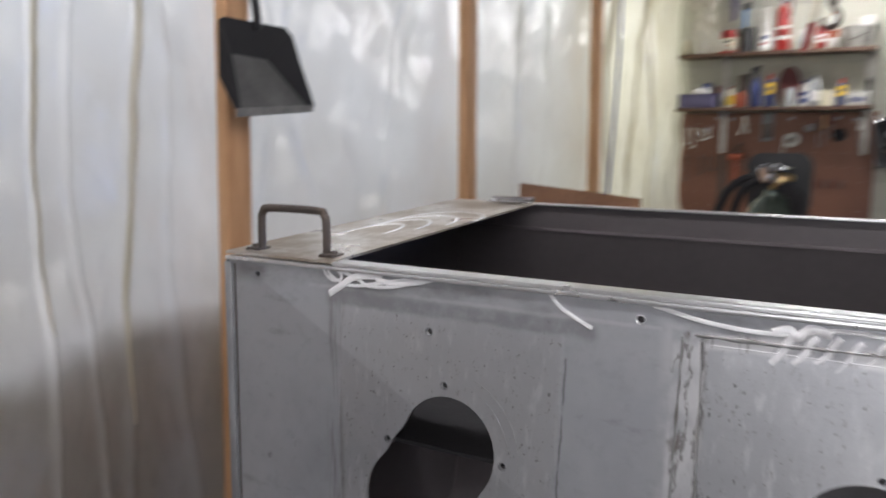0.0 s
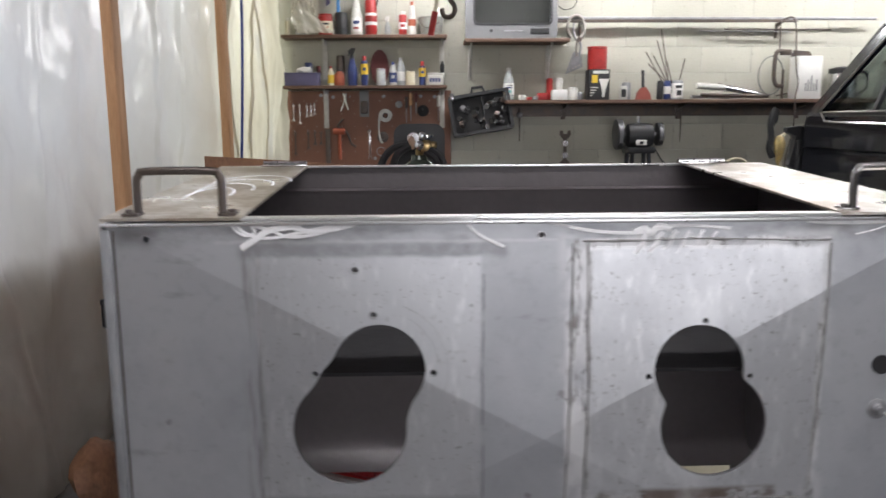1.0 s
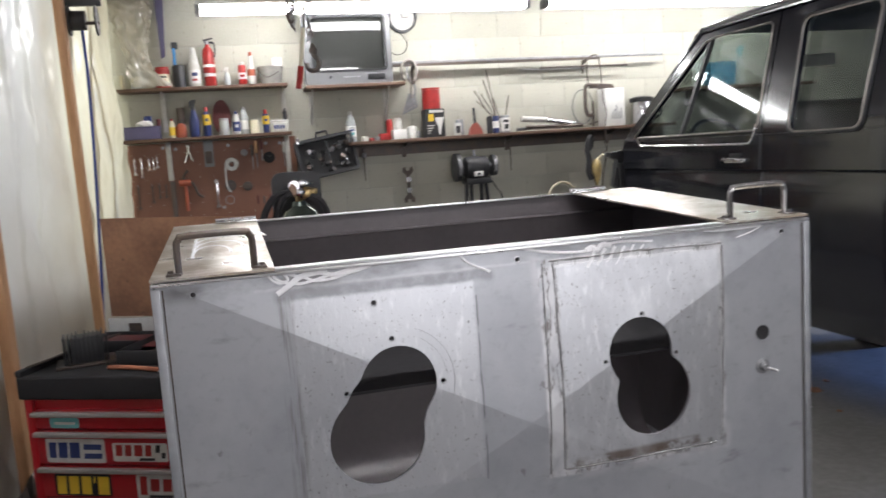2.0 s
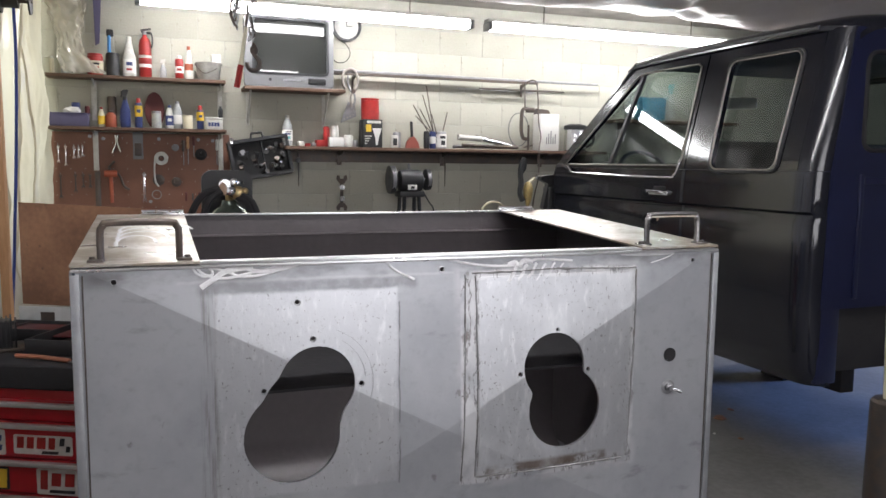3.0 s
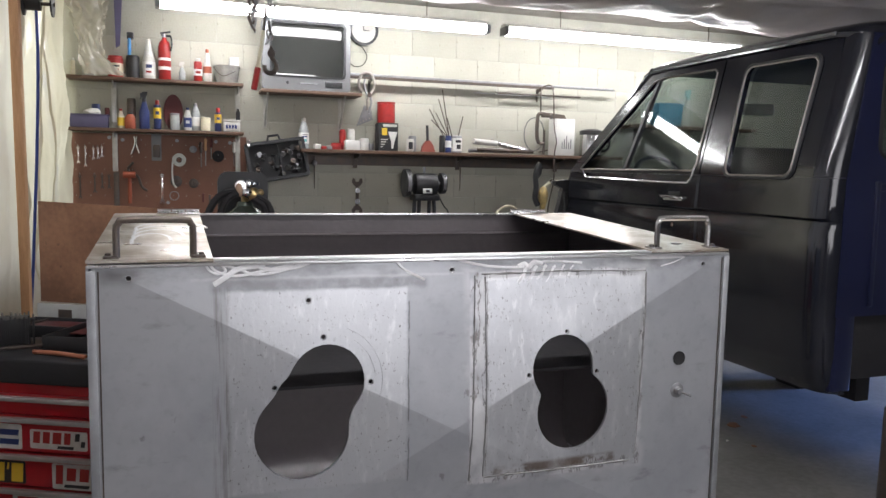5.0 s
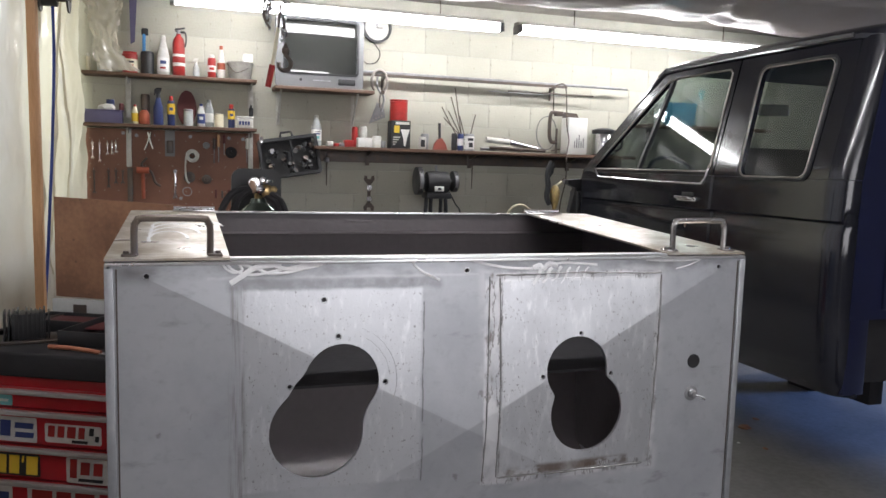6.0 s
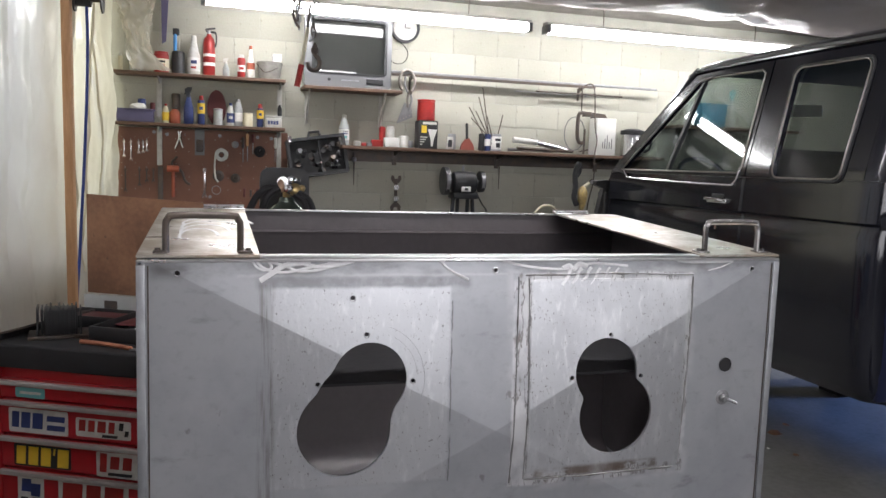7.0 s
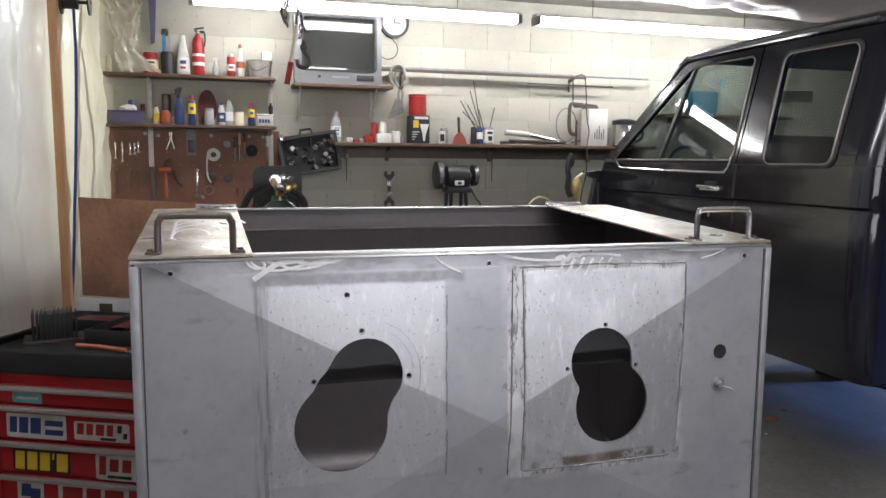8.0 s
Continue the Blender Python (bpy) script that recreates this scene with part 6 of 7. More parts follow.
can("grey_pot", 1.715, S3, 0.05, 0.06, GREYMETAL, "small grey pot on the shelf", category="pot")
yb = thing("black_carton", (1.85, 5.13, S3), "black carton with yellow and white print", "box")
part("carton", box(B(), 1.768, 1.932, 5.06, 5.20, S3, S3 + 0.232, 0.003), BLACK, yb)
part("print", box(B(), 1.79, 1.835, 5.0575, 5.0595, S3 + 0.13, S3 + 0.19), YELLOW, yb)
part("print", box(B(), 1.80, 1.92, 5.0575, 5.0595, S3 + 0.20, S3 + 0.222), WHITE, yb)
part("print", prism(B(), [[(1.845, S3 + 0.16), (1.925, S3 + 0.16), (1.90, S3 + 0.08), (1.89, S3 + 0.02), (1.875, S3 + 0.02), (1.87, S3 + 0.08)]], 5.0575, 5.0595), PAPER, yb)
for k in range(4):
    part("print", box(B(), 1.78, 1.80 + 0.014 * k, 5.0575, 5.0595, S3 + 0.03 + 0.02 * k, S3 + 0.038 + 0.02 * k), WHITE, yb)
can("coffee_can", 1.845, S3 + 0.2325, 0.150, 0.165, RED, "large red plastic can with a lid, on the black carton", (RED, 0.012, 1.03), y=5.135)
gd = thing("gauge", (2.04, 5.07, S3), "small white-faced gauge leaning on the shelf", "gauge")
part("case", box(B(), 2.012, 2.072, 5.055, 5.08, S3, S3 + 0.105, 0.008), WHITE, gd)
part("face", box(B(), 2.024, 2.060, 5.052, 5.056, S3 + 0.02, S3 + 0.08, 0.004), BLACK, gd)
can("grey_mug", 2.085, S3, 0.07, 0.135, GREYMETAL, "grey metal mug on the long shelf", y=5.15, category="mug")
br = thing("scoop", (2.205, 5.08, S3), "rust-red scoop standing on its dark handle end", "scoop")
part("pan", prism(B(), [[(2.14, S3), (2.265, S3), (2.25, S3 + 0.05), (2.215, S3 + 0.10), (2.18, S3 + 0.09), (2.15, S3 + 0.05)]], 5.06, 5.09), plain("rust_red", (0.28, 0.07, 0.05), 0.6), br)
part("handle", cyl(B(), (2.20, 5.08, S3 + 0.09), (2.20, 5.10, S3 + 0.225), 0.012, seg=8), BLACK, br)
can("black_tin", 2.352, S3, 0.05, 0.148, BLACK, "black tin on the long shelf")
can("blue_tin", 2.41, S3, 0.056, 0.148, BLUE, "blue tin on the long shelf", None, (0.3, 0.7, PAPER))
can("rod_tin", 2.49, S3, 0.088, 0.150, GREYMETAL, "tin of welding rods with a printed paper label", None, (0.1, 0.85, PAPER), [(-0.6, 0.6, 0.65, 0.85, BLACK), (-0.4, 0.5, 0.15, 0.5, BLACK)])
for k, (dx, dz) in enumerate(((-0.22, 0.27), (-0.10, 0.44), (-0.13, 0.36), (-0.16, 0.24), (-0.05, 0.20), (0.10, 0.22), (-0.20, 0.18))):
    hung("welding_rod", "dark thin rod standing in a tin", "rod", pipe(B(), [(2.42 + 0.012 * k, 5.14, S3 + 0.05), (2.45 + dx, 5.14 + 0.01 * (k % 3), S3 + 0.10 + dz)], 0.0045, 6), IRON)["group"] = "rods in the tin"
for i, (x0, z0, x1, z1, r, m) in enumerate(((2.62, 0.10, 2.85, 0.085, 0.024, WHITE), (2.85, 0.085, 3.16, 0.03, 0.022, CHROME), (2.74, 0.025, 3.02, 0.022, 0.022, PAPER), (2.66, 0.03, 3.20, 0.018, 0.014, IRON), (2.80, 0.11, 3.22, 0.02, 0.012, IRON), (2.60, 0.015, 2.75, 0.02, 0.014, GREYMETAL))):
    hung("tube", "short tube or bar lying in a heap on the shelf", "tube", cyl(B(), (x0, 5.07 + 0.03 * (i % 3), S3 + z0 + 0.005), (x1, 5.09 + 0.03 * (i % 3), S3 + z1 + 0.005), r, seg=12), m)["group"] = "tubes on the long shelf"
cl = thing("c_clamp", (3.28, 5.10, S3), "dark iron clamp hanging by a cord from the pipe", "clamp")
part("frame", pipe(B(), [(3.30, 5.06, 1.86), (3.24, 5.06, 1.86), (3.225, 5.06, 1.80), (3.225, 5.06, 1.66), (3.25, 5.06, 1.60), (3.30, 5.06, 1.60)], 0.017, 8, steps=3), IRON, cl)
part("screw", cyl(B(), (3.295, 5.06, 1.50), (3.295, 5.06, 1.72), 0.010, seg=10), IRON, cl)
part("tommy_bar", cyl(B(), (3.25, 5.06, 1.52), (3.34, 5.06, 1.54), 0.006, seg=8), IRON, cl)
part("jaw", box(B(), 3.265, 3.35, 5.045, 5.075, 1.83, 1.875, 0.006), IRON, cl)
part("cord", pipe(B(), [(3.26, 5.08, 2.10), (3.258, 5.07, 1.98), (3.255, 5.06, 1.87)], 0.006, 6), IRON, cl)
hung("cord_coil", "thin grey cord coil hanging beside the clamp", "cord", pipe(B(), [(3.23 + 0.10 * math.cos(a * math.pi / 8), 5.13, 1.68 + 0.15 * math.sin(a * math.pi / 8)) for a in range(16)], 0.005, 6, closed=True), TVGREY)
bb = thing("white_box", (3.50, 5.12, S3), "tall white carton with printed lines and open flaps", "box")
part("carton", box(B(), 3.41, 3.60, 5.05, 5.20, S3, S3 + 0.33, 0.003), PAPER, bb)
part("flap", prism(B(), [[(3.41, S3 + 0.33), (3.59, S3 + 0.33), (3.56, S3 + 0.375), (3.43, S3 + 0.385)]], 5.19, 5.196), IRON, bb, "dark inside of the flap")
for k in range(5):
    part("print", box(B(), 3.47 + 0.022 * k, 3.478 + 0.022 * k, 5.0475, 5.0495, S3 + 0.06, S3 + 0.12 + 0.03 * (k % 3)), TVGREY, bb)
kt = thing("steel_kettle", (3.84, 5.13, S3), "shiny steel kettle with a black lid and handle", "kettle")
part("body", lathe(B(), (3.82, 5.14, S3), [(0.09, 0), (0.105, 0.01), (0.10, 0.16), (0.095, 0.20)], 24), CHROME, kt)
part("lid", lathe(B(), (3.82, 5.14, S3), [(0.108, 0.20), (0.108, 0.235), (0.06, 0.25), (0.02, 0.252)], 24), BLACK, kt)
part("handle", pipe(B(), [(3.91, 5.12, S3 + 0.20), (3.98, 5.10, S3 + 0.20), (3.985, 5.10, S3 + 0.08), (3.915, 5.12, S3 + 0.04)], 0.012, 8, steps=4), BLACK, kt)

# beyond the truck cab
for x in (4.35, 5.35):
    bracket(x, 1.774, 0.14, 0.20, IRON, "dark steel shelf bracket")
bn = thing("storage_bin", (4.61, 5.12, 1.8005), "bright blue plastic storage bin on the far shelf", "bin")
SKYBLUE = plain("bright_blue_bin", (0.06, 0.23, 0.34), 0.4)
part("shell", prism(B(), [[(4.49, 1.8005), (4.73, 1.8005), (4.745, 2.00), (4.475, 2.00)]], 5.04, 5.20), SKYBLUE, bn)
part("rim", box(B(), 4.468, 4.752, 5.032, 5.208, 1.998, 2.014, 0.004), SKYBLUE, bn)
can("white_jar", 4.40, 1.8005, 0.09, 0.20, WHITE, "white plastic jar beside the blue bin", (WHITE, 0.02, 0.9), category="jar")
spray_bottle("spray_bottle", 4.87, 1.8005, 0.085, 0.36, WHITE, TEAL, "white spray bottle with a teal head on the far shelf")

# under the long shelf
bt = thing("open_tool_case", (0.93, FY, 1.22), "open black plastic tool case hanging askew from the shelf", "case")
mm = Matrix.Translation((0.93, 5.10, 1.40)) @ pose(0, 0, 0, -8, -9, 0)
part("shell", prism(B(), [rounded(-0.24, 0.24, -0.16, 0.16, 0.02), rounded(-0.215, 0.215, -0.135, 0.135, 0.015)], -0.03, 0.04), BLACK, bt, "", mm)
part("back", box(B(), -0.225, 0.225, 0.03, 0.045, -0.15, 0.15, 0.004), BLACK, bt, "", mm)
part("divider", box(B(), 0.02, 0.03, -0.02, 0.03, -0.135, 0.135), BLACK, bt, "", mm)
part("handle", pipe(B(), [(-0.05, 0, 0.16), (-0.04, 0, 0.20), (0.04, 0, 0.20), (0.05, 0, 0.16)], 0.010, 8), BLACK, bt, "", mm)
part("latch", box(B(), -0.22, -0.19, -0.04, -0.02, 0.13, 0.18, 0.004), CHROME, bt, "", mm)
rnd = random.Random(5)
for k in range(30):
    x, z = rnd.uniform(-0.19, 0.19), rnd.uniform(-0.12, 0.09)
    part("socket", cyl(B(), (x, -0.025, z), (x + rnd.uniform(-0.03, 0.03), 0.02, z + rnd.uniform(-0.02, 0.02)), rnd.uniform(0.010, 0.022), seg=10), (IRON, DARKIRON, BLACK)[k % 3] if k % 8 else GREYMETAL, bt, "", mm)
hung("rod", "thin steel rod leaning beside the tool case", "rod", pipe(B(), [(0.70, 5.15, 1.55), (0.76, 5.16, 1.24)], 0.006, 6), TRIM)
for x, z0, z1, w in ((1.245, 1.17, 1.44, 0.008), (2.54, 1.165, 1.467, 0.008)):
    rp = thing("round_file", (x, FY - 0.1, z0), "dark round file hanging under the long shelf", "file", "files under the shelf")
    part("blade", cyl(B(), (x, FY - 0.08, z0), (x, FY - 0.08, z1), 0.003, w, 8), IRON, rp)
    if x < 2:
        part("knob", lathe(B(), (x, FY - 0.08, 1.36), [(0.01, 0), (0.022, 0.01), (0.022, 0.03), (0.01, 0.045)], 12), GREYMETAL, rp)
dw = thing("double_spanner", (1.62, FY, 0.97), "dark double-ended spanner hung on the block wall", "spanner")
bm = B()
for zc, s in ((1.225, 1), (0.99, -1)):
    prism(bm, [[(1.585, zc + 0.035 * s), (1.605, zc + 0.03 * s), (1.61, zc + 0.005 * s), (1.64, zc + 0.005 * s), (1.645, zc + 0.03 * s), (1.665, zc + 0.035 * s), (1.672, zc), (1.645, zc - 0.035 * s), (1.605, zc - 0.035 * s), (1.578, zc)]], FY - 0.016, FY - 0.006)
box(bm, 1.611, 1.639, FY - 0.014, FY - 0.006, 1.02, 1.20, 0.002)
part("shank", bm, IRON, dw)
for z in (1.155, 1.06):
    part("nut", cyl(B(), (1.625, FY - 0.03, z), (1.625, FY - 0.014, z), 0.026, seg=6), CHROME, dw)

# bench grinder on its pedestal
gr = thing("bench_grinder", (2.20, 5.02, 0), "black bench grinder with two guarded wheels on a pedestal", "bench grinder")
part("motor", lathe(B(), (2.10, 5.02, 1.16), [(0.05, 0), (0.085, 0.015), (0.092, 0.06), (0.092, 0.17), (0.085, 0.205), (0.05, 0.22)], 24, "x"), DARKIRON, gr, "dark cast motor housing")
for x, r, wd in ((2.045, 0.112, 0.05), (2.365, 0.085, 0.045)):
    w = part("wheel_guard", lathe(B(), (x - wd / 2, 5.02, 1.17), [(r * 0.3, 0), (r, 0.003), (r * 1.02, wd / 2), (r, wd - 0.003), (r * 0.3, wd)], 28, "x"), DARKIRON, gr, "dark wheel guard")
    part("wheel", cyl(B(), (x - wd * 0.3, 5.02 - r * 0.12, 1.17), (x + wd * 0.3, 5.02 - r * 0.12, 1.17), r * 0.92, seg=24), GREYMETAL, w, "grey grinding wheel")
part("shaft", cyl(B(), (2.03, 5.02, 1.17), (2.38, 5.02, 1.17), 0.014, seg=10), GREYMETAL, gr)
part("base", box(B(), 2.10, 2.32, 4.94, 5.11, 1.03, 1.08, 0.010), DARKIRON, gr)
part("switch_plate", box(B(), 2.165, 2.245, 4.925, 4.94, 1.09, 1.13, 0.003), PAPER, gr, "white plate with a switch")
part("switch", box(B(), 2.19, 2.22, 4.918, 4.926, 1.10, 1.12, 0.002), BLACK, gr)
part("top_knob", cyl(B(), (2.20, 5.02, 1.25), (2.20, 5.02, 1.30), 0.012, seg=8), GREYMETAL, gr)
for x0, x1 in ((2.12, 2.06), (2.29, 2.36), (2.16, 2.18), (2.25, 2.27)):
    part("leg", pipe(B(), [(x0, 5.02, 1.04), (x1, 5.02 + (0.12 if 2.15 < x0 < 2.28 else -0.03), 0.0)], 0.017, 8), DARKIRON, gr)
gr.scale, gr.location.x = (1, 1, 1.05), gr.location.x - 0.045
part("power_cord", pipe(B(), [(2.30, 5.08, 1.08), (2.38, 5.14, 0.98), (2.45, 5.2, 0.90), (2.5, 5.22, 0.6), (2.5, 5.22, 0.02)], 0.006, 6, steps=5), BLACK, gr)


# ---- loose things in the middle of the garage ----
# dustpan on the stud
dp = thing("dustpan", (-0.76, 0.88, 1.45), "black long-handled lobby dustpan hung on a stud", "dustpan")
m = Matrix.Translation((-0.765, 0.735, 1.690))


bm = B()
# back wall of the pan, lying against the stud
prism(bm, [[(0.0, -0.01), (0.02, 0.0), (0.26, 0.0), (0.29, -0.02), (0.30, -0.09), (0.29, -0.16), (0.0, -0.16)]], 0.0, 0.006, Matrix(((0, 1, 0, 0), (1, 0, 0, 0), (0, 0, 1, 0), (0, 0, 0, 1))))
# back wall blackened and scoop lightened for how each faces the light
part("back_wall", bm, RUBBER, dp, "", m)
bm = B()
v = [bm.verts.new(q) for q in ((0.010, 0.030, -0.095), (0.010, 0.175, -0.100), (0.055, 0.298, -0.226), (0.055, 0.012, -0.250))]
bm.faces.new(v)
thicken(bm, (-0.004, 0, -0.004))
part("scoop", bm, mat("lit_black_plastic", (0.115, 0.11, 0.108), 0.55, c2=(0.05, 0.05, 0.05), scale=9, mix=0.5, bump=0.1), dp, "dark grey scoop, lightened for the light on it", m)
for quad in (((0.0, 0.0, -0.01), (0.008, 0.032, -0.09), (0.055, 0.014, -0.248), (0.050, 0.0, -0.246), (0.0, -0.004, -0.16)), ((0.0, 0.288, -0.015), (0.008, 0.173, -0.098), (0.055, 0.296, -0.228), (0.056, 0.322, -0.228), (0.030, 0.305, -0.13))):
    bm = B()
    bm.faces.new([bm.verts.new(q) for q in quad])
    bmesh.ops.triangulate(bm, faces=bm.faces)
    thicken(bm, (0.004, 0.002, 0))
    part("side_wall", bm, RUBBER, dp, "", m)
part("lip", prism(B(), [[(0.003, -0.268), (0.317, -0.243), (0.317, -0.222), (0.003, -0.244)]], 0.053, 0.059, Matrix(((0, 1, 0, 0), (1, 0, 0, 0), (0, 0, 1, 0), (0, 0, 0, 1)))), mat("pale_lip", (0.22, 0.21, 0.20), 0.6, c2=(0.10, 0.10, 0.10), scale=16, mix=0.5), dp, "pale lip of the scoop", m)
part("handle", pipe(B(), [(0.01, 0.14, -0.02), (0.02, 0.12, 0.06), (0.02, 0.08, 0.16), (0.02, 0.06, 0.80)], 0.012, 8, steps=4), BLACK, dp, "", m)

# cord reel and hanging blue cord
rl = thing("cord_reel", (-0.60, 3.60, 2.20), "dark cord reel by the ceiling with a hanging blue cord", "cord reel")
part("drum", cyl(B(), (-0.63, 3.60, 2.24), (-0.55, 3.60, 2.24), 0.055, seg=16), BLACK, rl)
for x in (-0.645, -0.50):
    part("flange", lathe(B(), (x, 3.60, 2.24), [(0.02, 0), (0.085, 0.003), (0.085, 0.012), (0.02, 0.015)], 20, "x"), BLACK, rl)
part("axle", cyl(B(), (-0.69, 3.60, 2.225), (-0.48, 3.60, 2.225), 0.010, seg=8), IRON, rl)
part("cord", pipe(B(), [(-0.575, 3.60, 2.20), (-0.575, 3.60, 1.9), (-0.595, 3.595, 1.4), (-0.63, 3.59, 0.8), (-0.65, 3.58, 0.4), (-0.60, 3.5, 0.02)], 0.0085, 8, steps=6), CORD_BLUE, rl, "thick blue cord")
part("hanger", box(B(), -0.70, -0.46, 3.58, 3.62, 2.32, 2.62, 0.004), BLACK, rl)

# plastic bag hanging by the shelf, twisted to a tail
bm = B()
nu, nv = 64, 60
g = []
for j in range(nv + 1):
    t = j / nv
    z = 2.70 - 0.70 * t
    w = 0.155 - 0.085 * min(1, t * 1.5) + 0.045 * max(0, t - 0.72) / 0.28
    cx = -0.455 + 0.035 * t + 0.09 * max(0, t - 0.7) ** 2 / 0.09
    row = []
    for i in range(nu):
        a = 2 * math.pi * i / nu
        p = Vector((math.cos(a) * 1.5, math.sin(a) * 1.5, t * 7))
        r = 1 + 0.55 * (0.35 - abs(noise.noise(p))) + 0.30 * (0.3 - abs(noise.noise(p * 2.3 + Vector((3, 1, 0)))))
        row.append(bm.verts.new((cx + w * math.cos(a) * r, 5.02 + 0.30 * w * math.sin(a) * r + 0.03 * noise.noise(p * 1.7), z + 0.02 * noise.noise(p * 0.8 + Vector((0, 0, 5))))))
    g.append(row)
for a, b in zip(g, g[1:]):
    for i in range(nu):
        bm.faces.new((a[i], a[(i + 1) % nu], b[(i + 1) % nu], b[i]))
tagged(centre(part("plastic_bag", bm, BAGFILM)), "crumpled clear plastic bag hanging over the upper shelf", "bag")
tagged(centre(part("dark_strap", prism(B(), [[(-0.275, 2.75), (-0.205, 2.75), (-0.235, 2.24), (-0.265, 2.22)]], 5.18, 5.20), PURPLE)), "dark strap of cloth hanging from the ceiling", "strap")

# chain hoist with its hook, and a long red-handled cutter
hk = thing("chain_hoist", (0.56, 2.52, 1.77), "grey chain hoist with an iron hook, hung overhead", "chain hoist")
rnd = random.Random(3)


def chain_link(cx, cy, z, tilt, rr=0.0042, ln=0.024):
    a0 = rnd.uniform(0, 6.28)
    m = pose(cx, cy, z, 0, tilt, 0)
    pts = []
    for i in range(10):
        a = 2 * math.pi * i / 10
        u, w = 0.012 * math.cos(a), ln * math.sin(a)
        pts.append(m @ Vector((u * math.cos(a0), u * math.sin(a0), w)))
    part("chain_link", pipe(B(), pts, rr, 5, closed=True), GREYMETAL if rnd.random() < 0.6 else IRON, hk)


for k in range(17):
    z = 2.52 - 0.036 * k
    for s in (-1, 0, 1) if k < 11 else (0,):
        chain_link(0.575 + 0.022 * s + rnd.uniform(-0.010, 0.010), 2.52 + rnd.uniform(-0.02, 0.02), z + rnd.uniform(-0.012, 0.012), rnd.uniform(-35, 35))
for k in range(9):
    chain_link(0.502 + rnd.uniform(-0.016, 0.016), 2.52 + rnd.uniform(-0.015, 0.015), 2.15 - 0.018 * k, rnd.uniform(-50, 50), 0.0045, 0.026)
part("loose_end", pipe(B(), [(0.49, 2.52, 2.17), (0.475, 2.52, 2.08), (0.478, 2.51, 2.03), (0.505, 2.51, 1.985)], 0.005, 6, steps=5), IRON, hk)
part("tie", pipe(B(), [(0.505, 2.52, 2.17), (0.53, 2.52, 2.24), (0.565, 2.52, 2.30)], 0.005, 6, steps=4), IRON, hk)
part("swivel", lathe(B(), (0.580, 2.52, 1.872), [(0.012, 0), (0.018, 0.010), (0.018, 0.026), (0.010, 0.036), (0.006, 0.052)], 12), IRON, hk)
part("hook", pipe(B(), [(0.580, 2.52, 1.885), (0.585, 2.52, 1.866), (0.600, 2.52, 1.848), (0.605, 2.52, 1.824), (0.593, 2.52, 1.801), (0.571, 2.52, 1.795), (0.552, 2.52, 1.806), (0.547, 2.52, 1.832)], 0.0105, 8, steps=5), IRON, hk)
ct = thing("pry_tool", (0.51, 2.50, 1.71), "long tool with a red grip hanging from the hoist", "hand tool")
part("shaft", pipe(B(), [(0.542, 2.50, 1.99), (0.530, 2.50, 1.90), (0.515, 2.50, 1.81)], 0.009, 8), CREAM, ct, "pale shaft")
part("grip", pipe(B(), [(0.516, 2.50, 1.815), (0.507, 2.50, 1.77), (0.496, 2.50, 1.712)], 0.014, 8, steps=3), RED, ct, "red grip")
part("hook_eye", pipe(B(), [(0.542, 2.50, 1.99), (0.548, 2.50, 2.05), (0.555, 2.51, 2.10)], 0.006, 6), IRON, ct)

# gas cylinder with regulator and hoses
gc = thing("gas_cylinder", (0.44, 2.34, 0), "green gas cylinder with brass regulator and black hoses", "gas cylinder")
part("bottle", lathe(B(), (0.44, 2.36, 0), [(0.105, 0), (0.115, 0.02), (0.115, 1.02), (0.105, 1.08), (0.075, 1.14), (0.04, 1.17), (0.035, 1.19)], 28), mat("worn_green_steel", (0.115, 0.14, 0.118), 0.2, 0.55, mix=0.4, rvar=0.1), gc)
part("valve", cyl(B(), (0.44, 2.36, 1.18), (0.44, 2.36, 1.25), 0.018, seg=12), mat("old_brass", (0.45, 0.33, 0.16), 0.35, 0.9, mix=0.4), gc, "brass valve")
part("hand_wheel", lathe(B(), (0.47, 2.32, 1.262), [(0.012, 0), (0.032, 0.004), (0.032, 0.014), (0.012, 0.018)], 12), CHROME, gc)
part("regulator", lathe(B(), (0.47, 2.30, 1.225), [(0.014, 0.02), (0.03, 0.012), (0.032, -0.012), (0.012, -0.03)], 16, "y"), bpy.data.materials["old_brass"], gc, "brass regulator")
part("gauge", lathe(B(), (0.415, 2.28, 1.262), [(0.026, 0.012), (0.028, -0.008), (0.024, -0.012)], 16, "y"), CHROME, gc)
bm = B()
bmesh.ops.create_icosphere(bm, subdivisions=2, radius=0.026)
for v in bm.verts:
    v.co = Vector((v.co.x * 0.7, v.co.y * 0.7, v.co.z * 1.15)) * (1 + 0.35 * noise.noise(v.co * 45))
bmesh.ops.translate(bm, vec=(0.408, 2.27, 1.245), verts=bm.verts)
part("wrapping", bm, plain("pinkish_rag", (0.42, 0.28, 0.20), 0.9), gc, "pale rag wrapped round the valve")
for k, (x, z, r) in enumerate(((0.44, 1.235, 0.020), (0.468, 1.222, 0.026), (0.50, 1.235, 0.016), (0.452, 1.275, 0.017))):
    part("fitting", lathe(B(), (x, 2.262 + 0.006 * k, z), [(r * 0.4, -0.02), (r, -0.012), (r, 0.012), (r * 0.5, 0.02)], 8, "y"), bpy.data.materials["old_brass"] if k % 3 else CHROME, gc, "tarnished brass fitting" if k % 3 else "chrome fitting")
part("hood", prism(B(), [rounded(0.325, 0.555, 1.08, 1.325, 0.05)], 2.46, 2.50), BLACK, gc, "black backing plate")
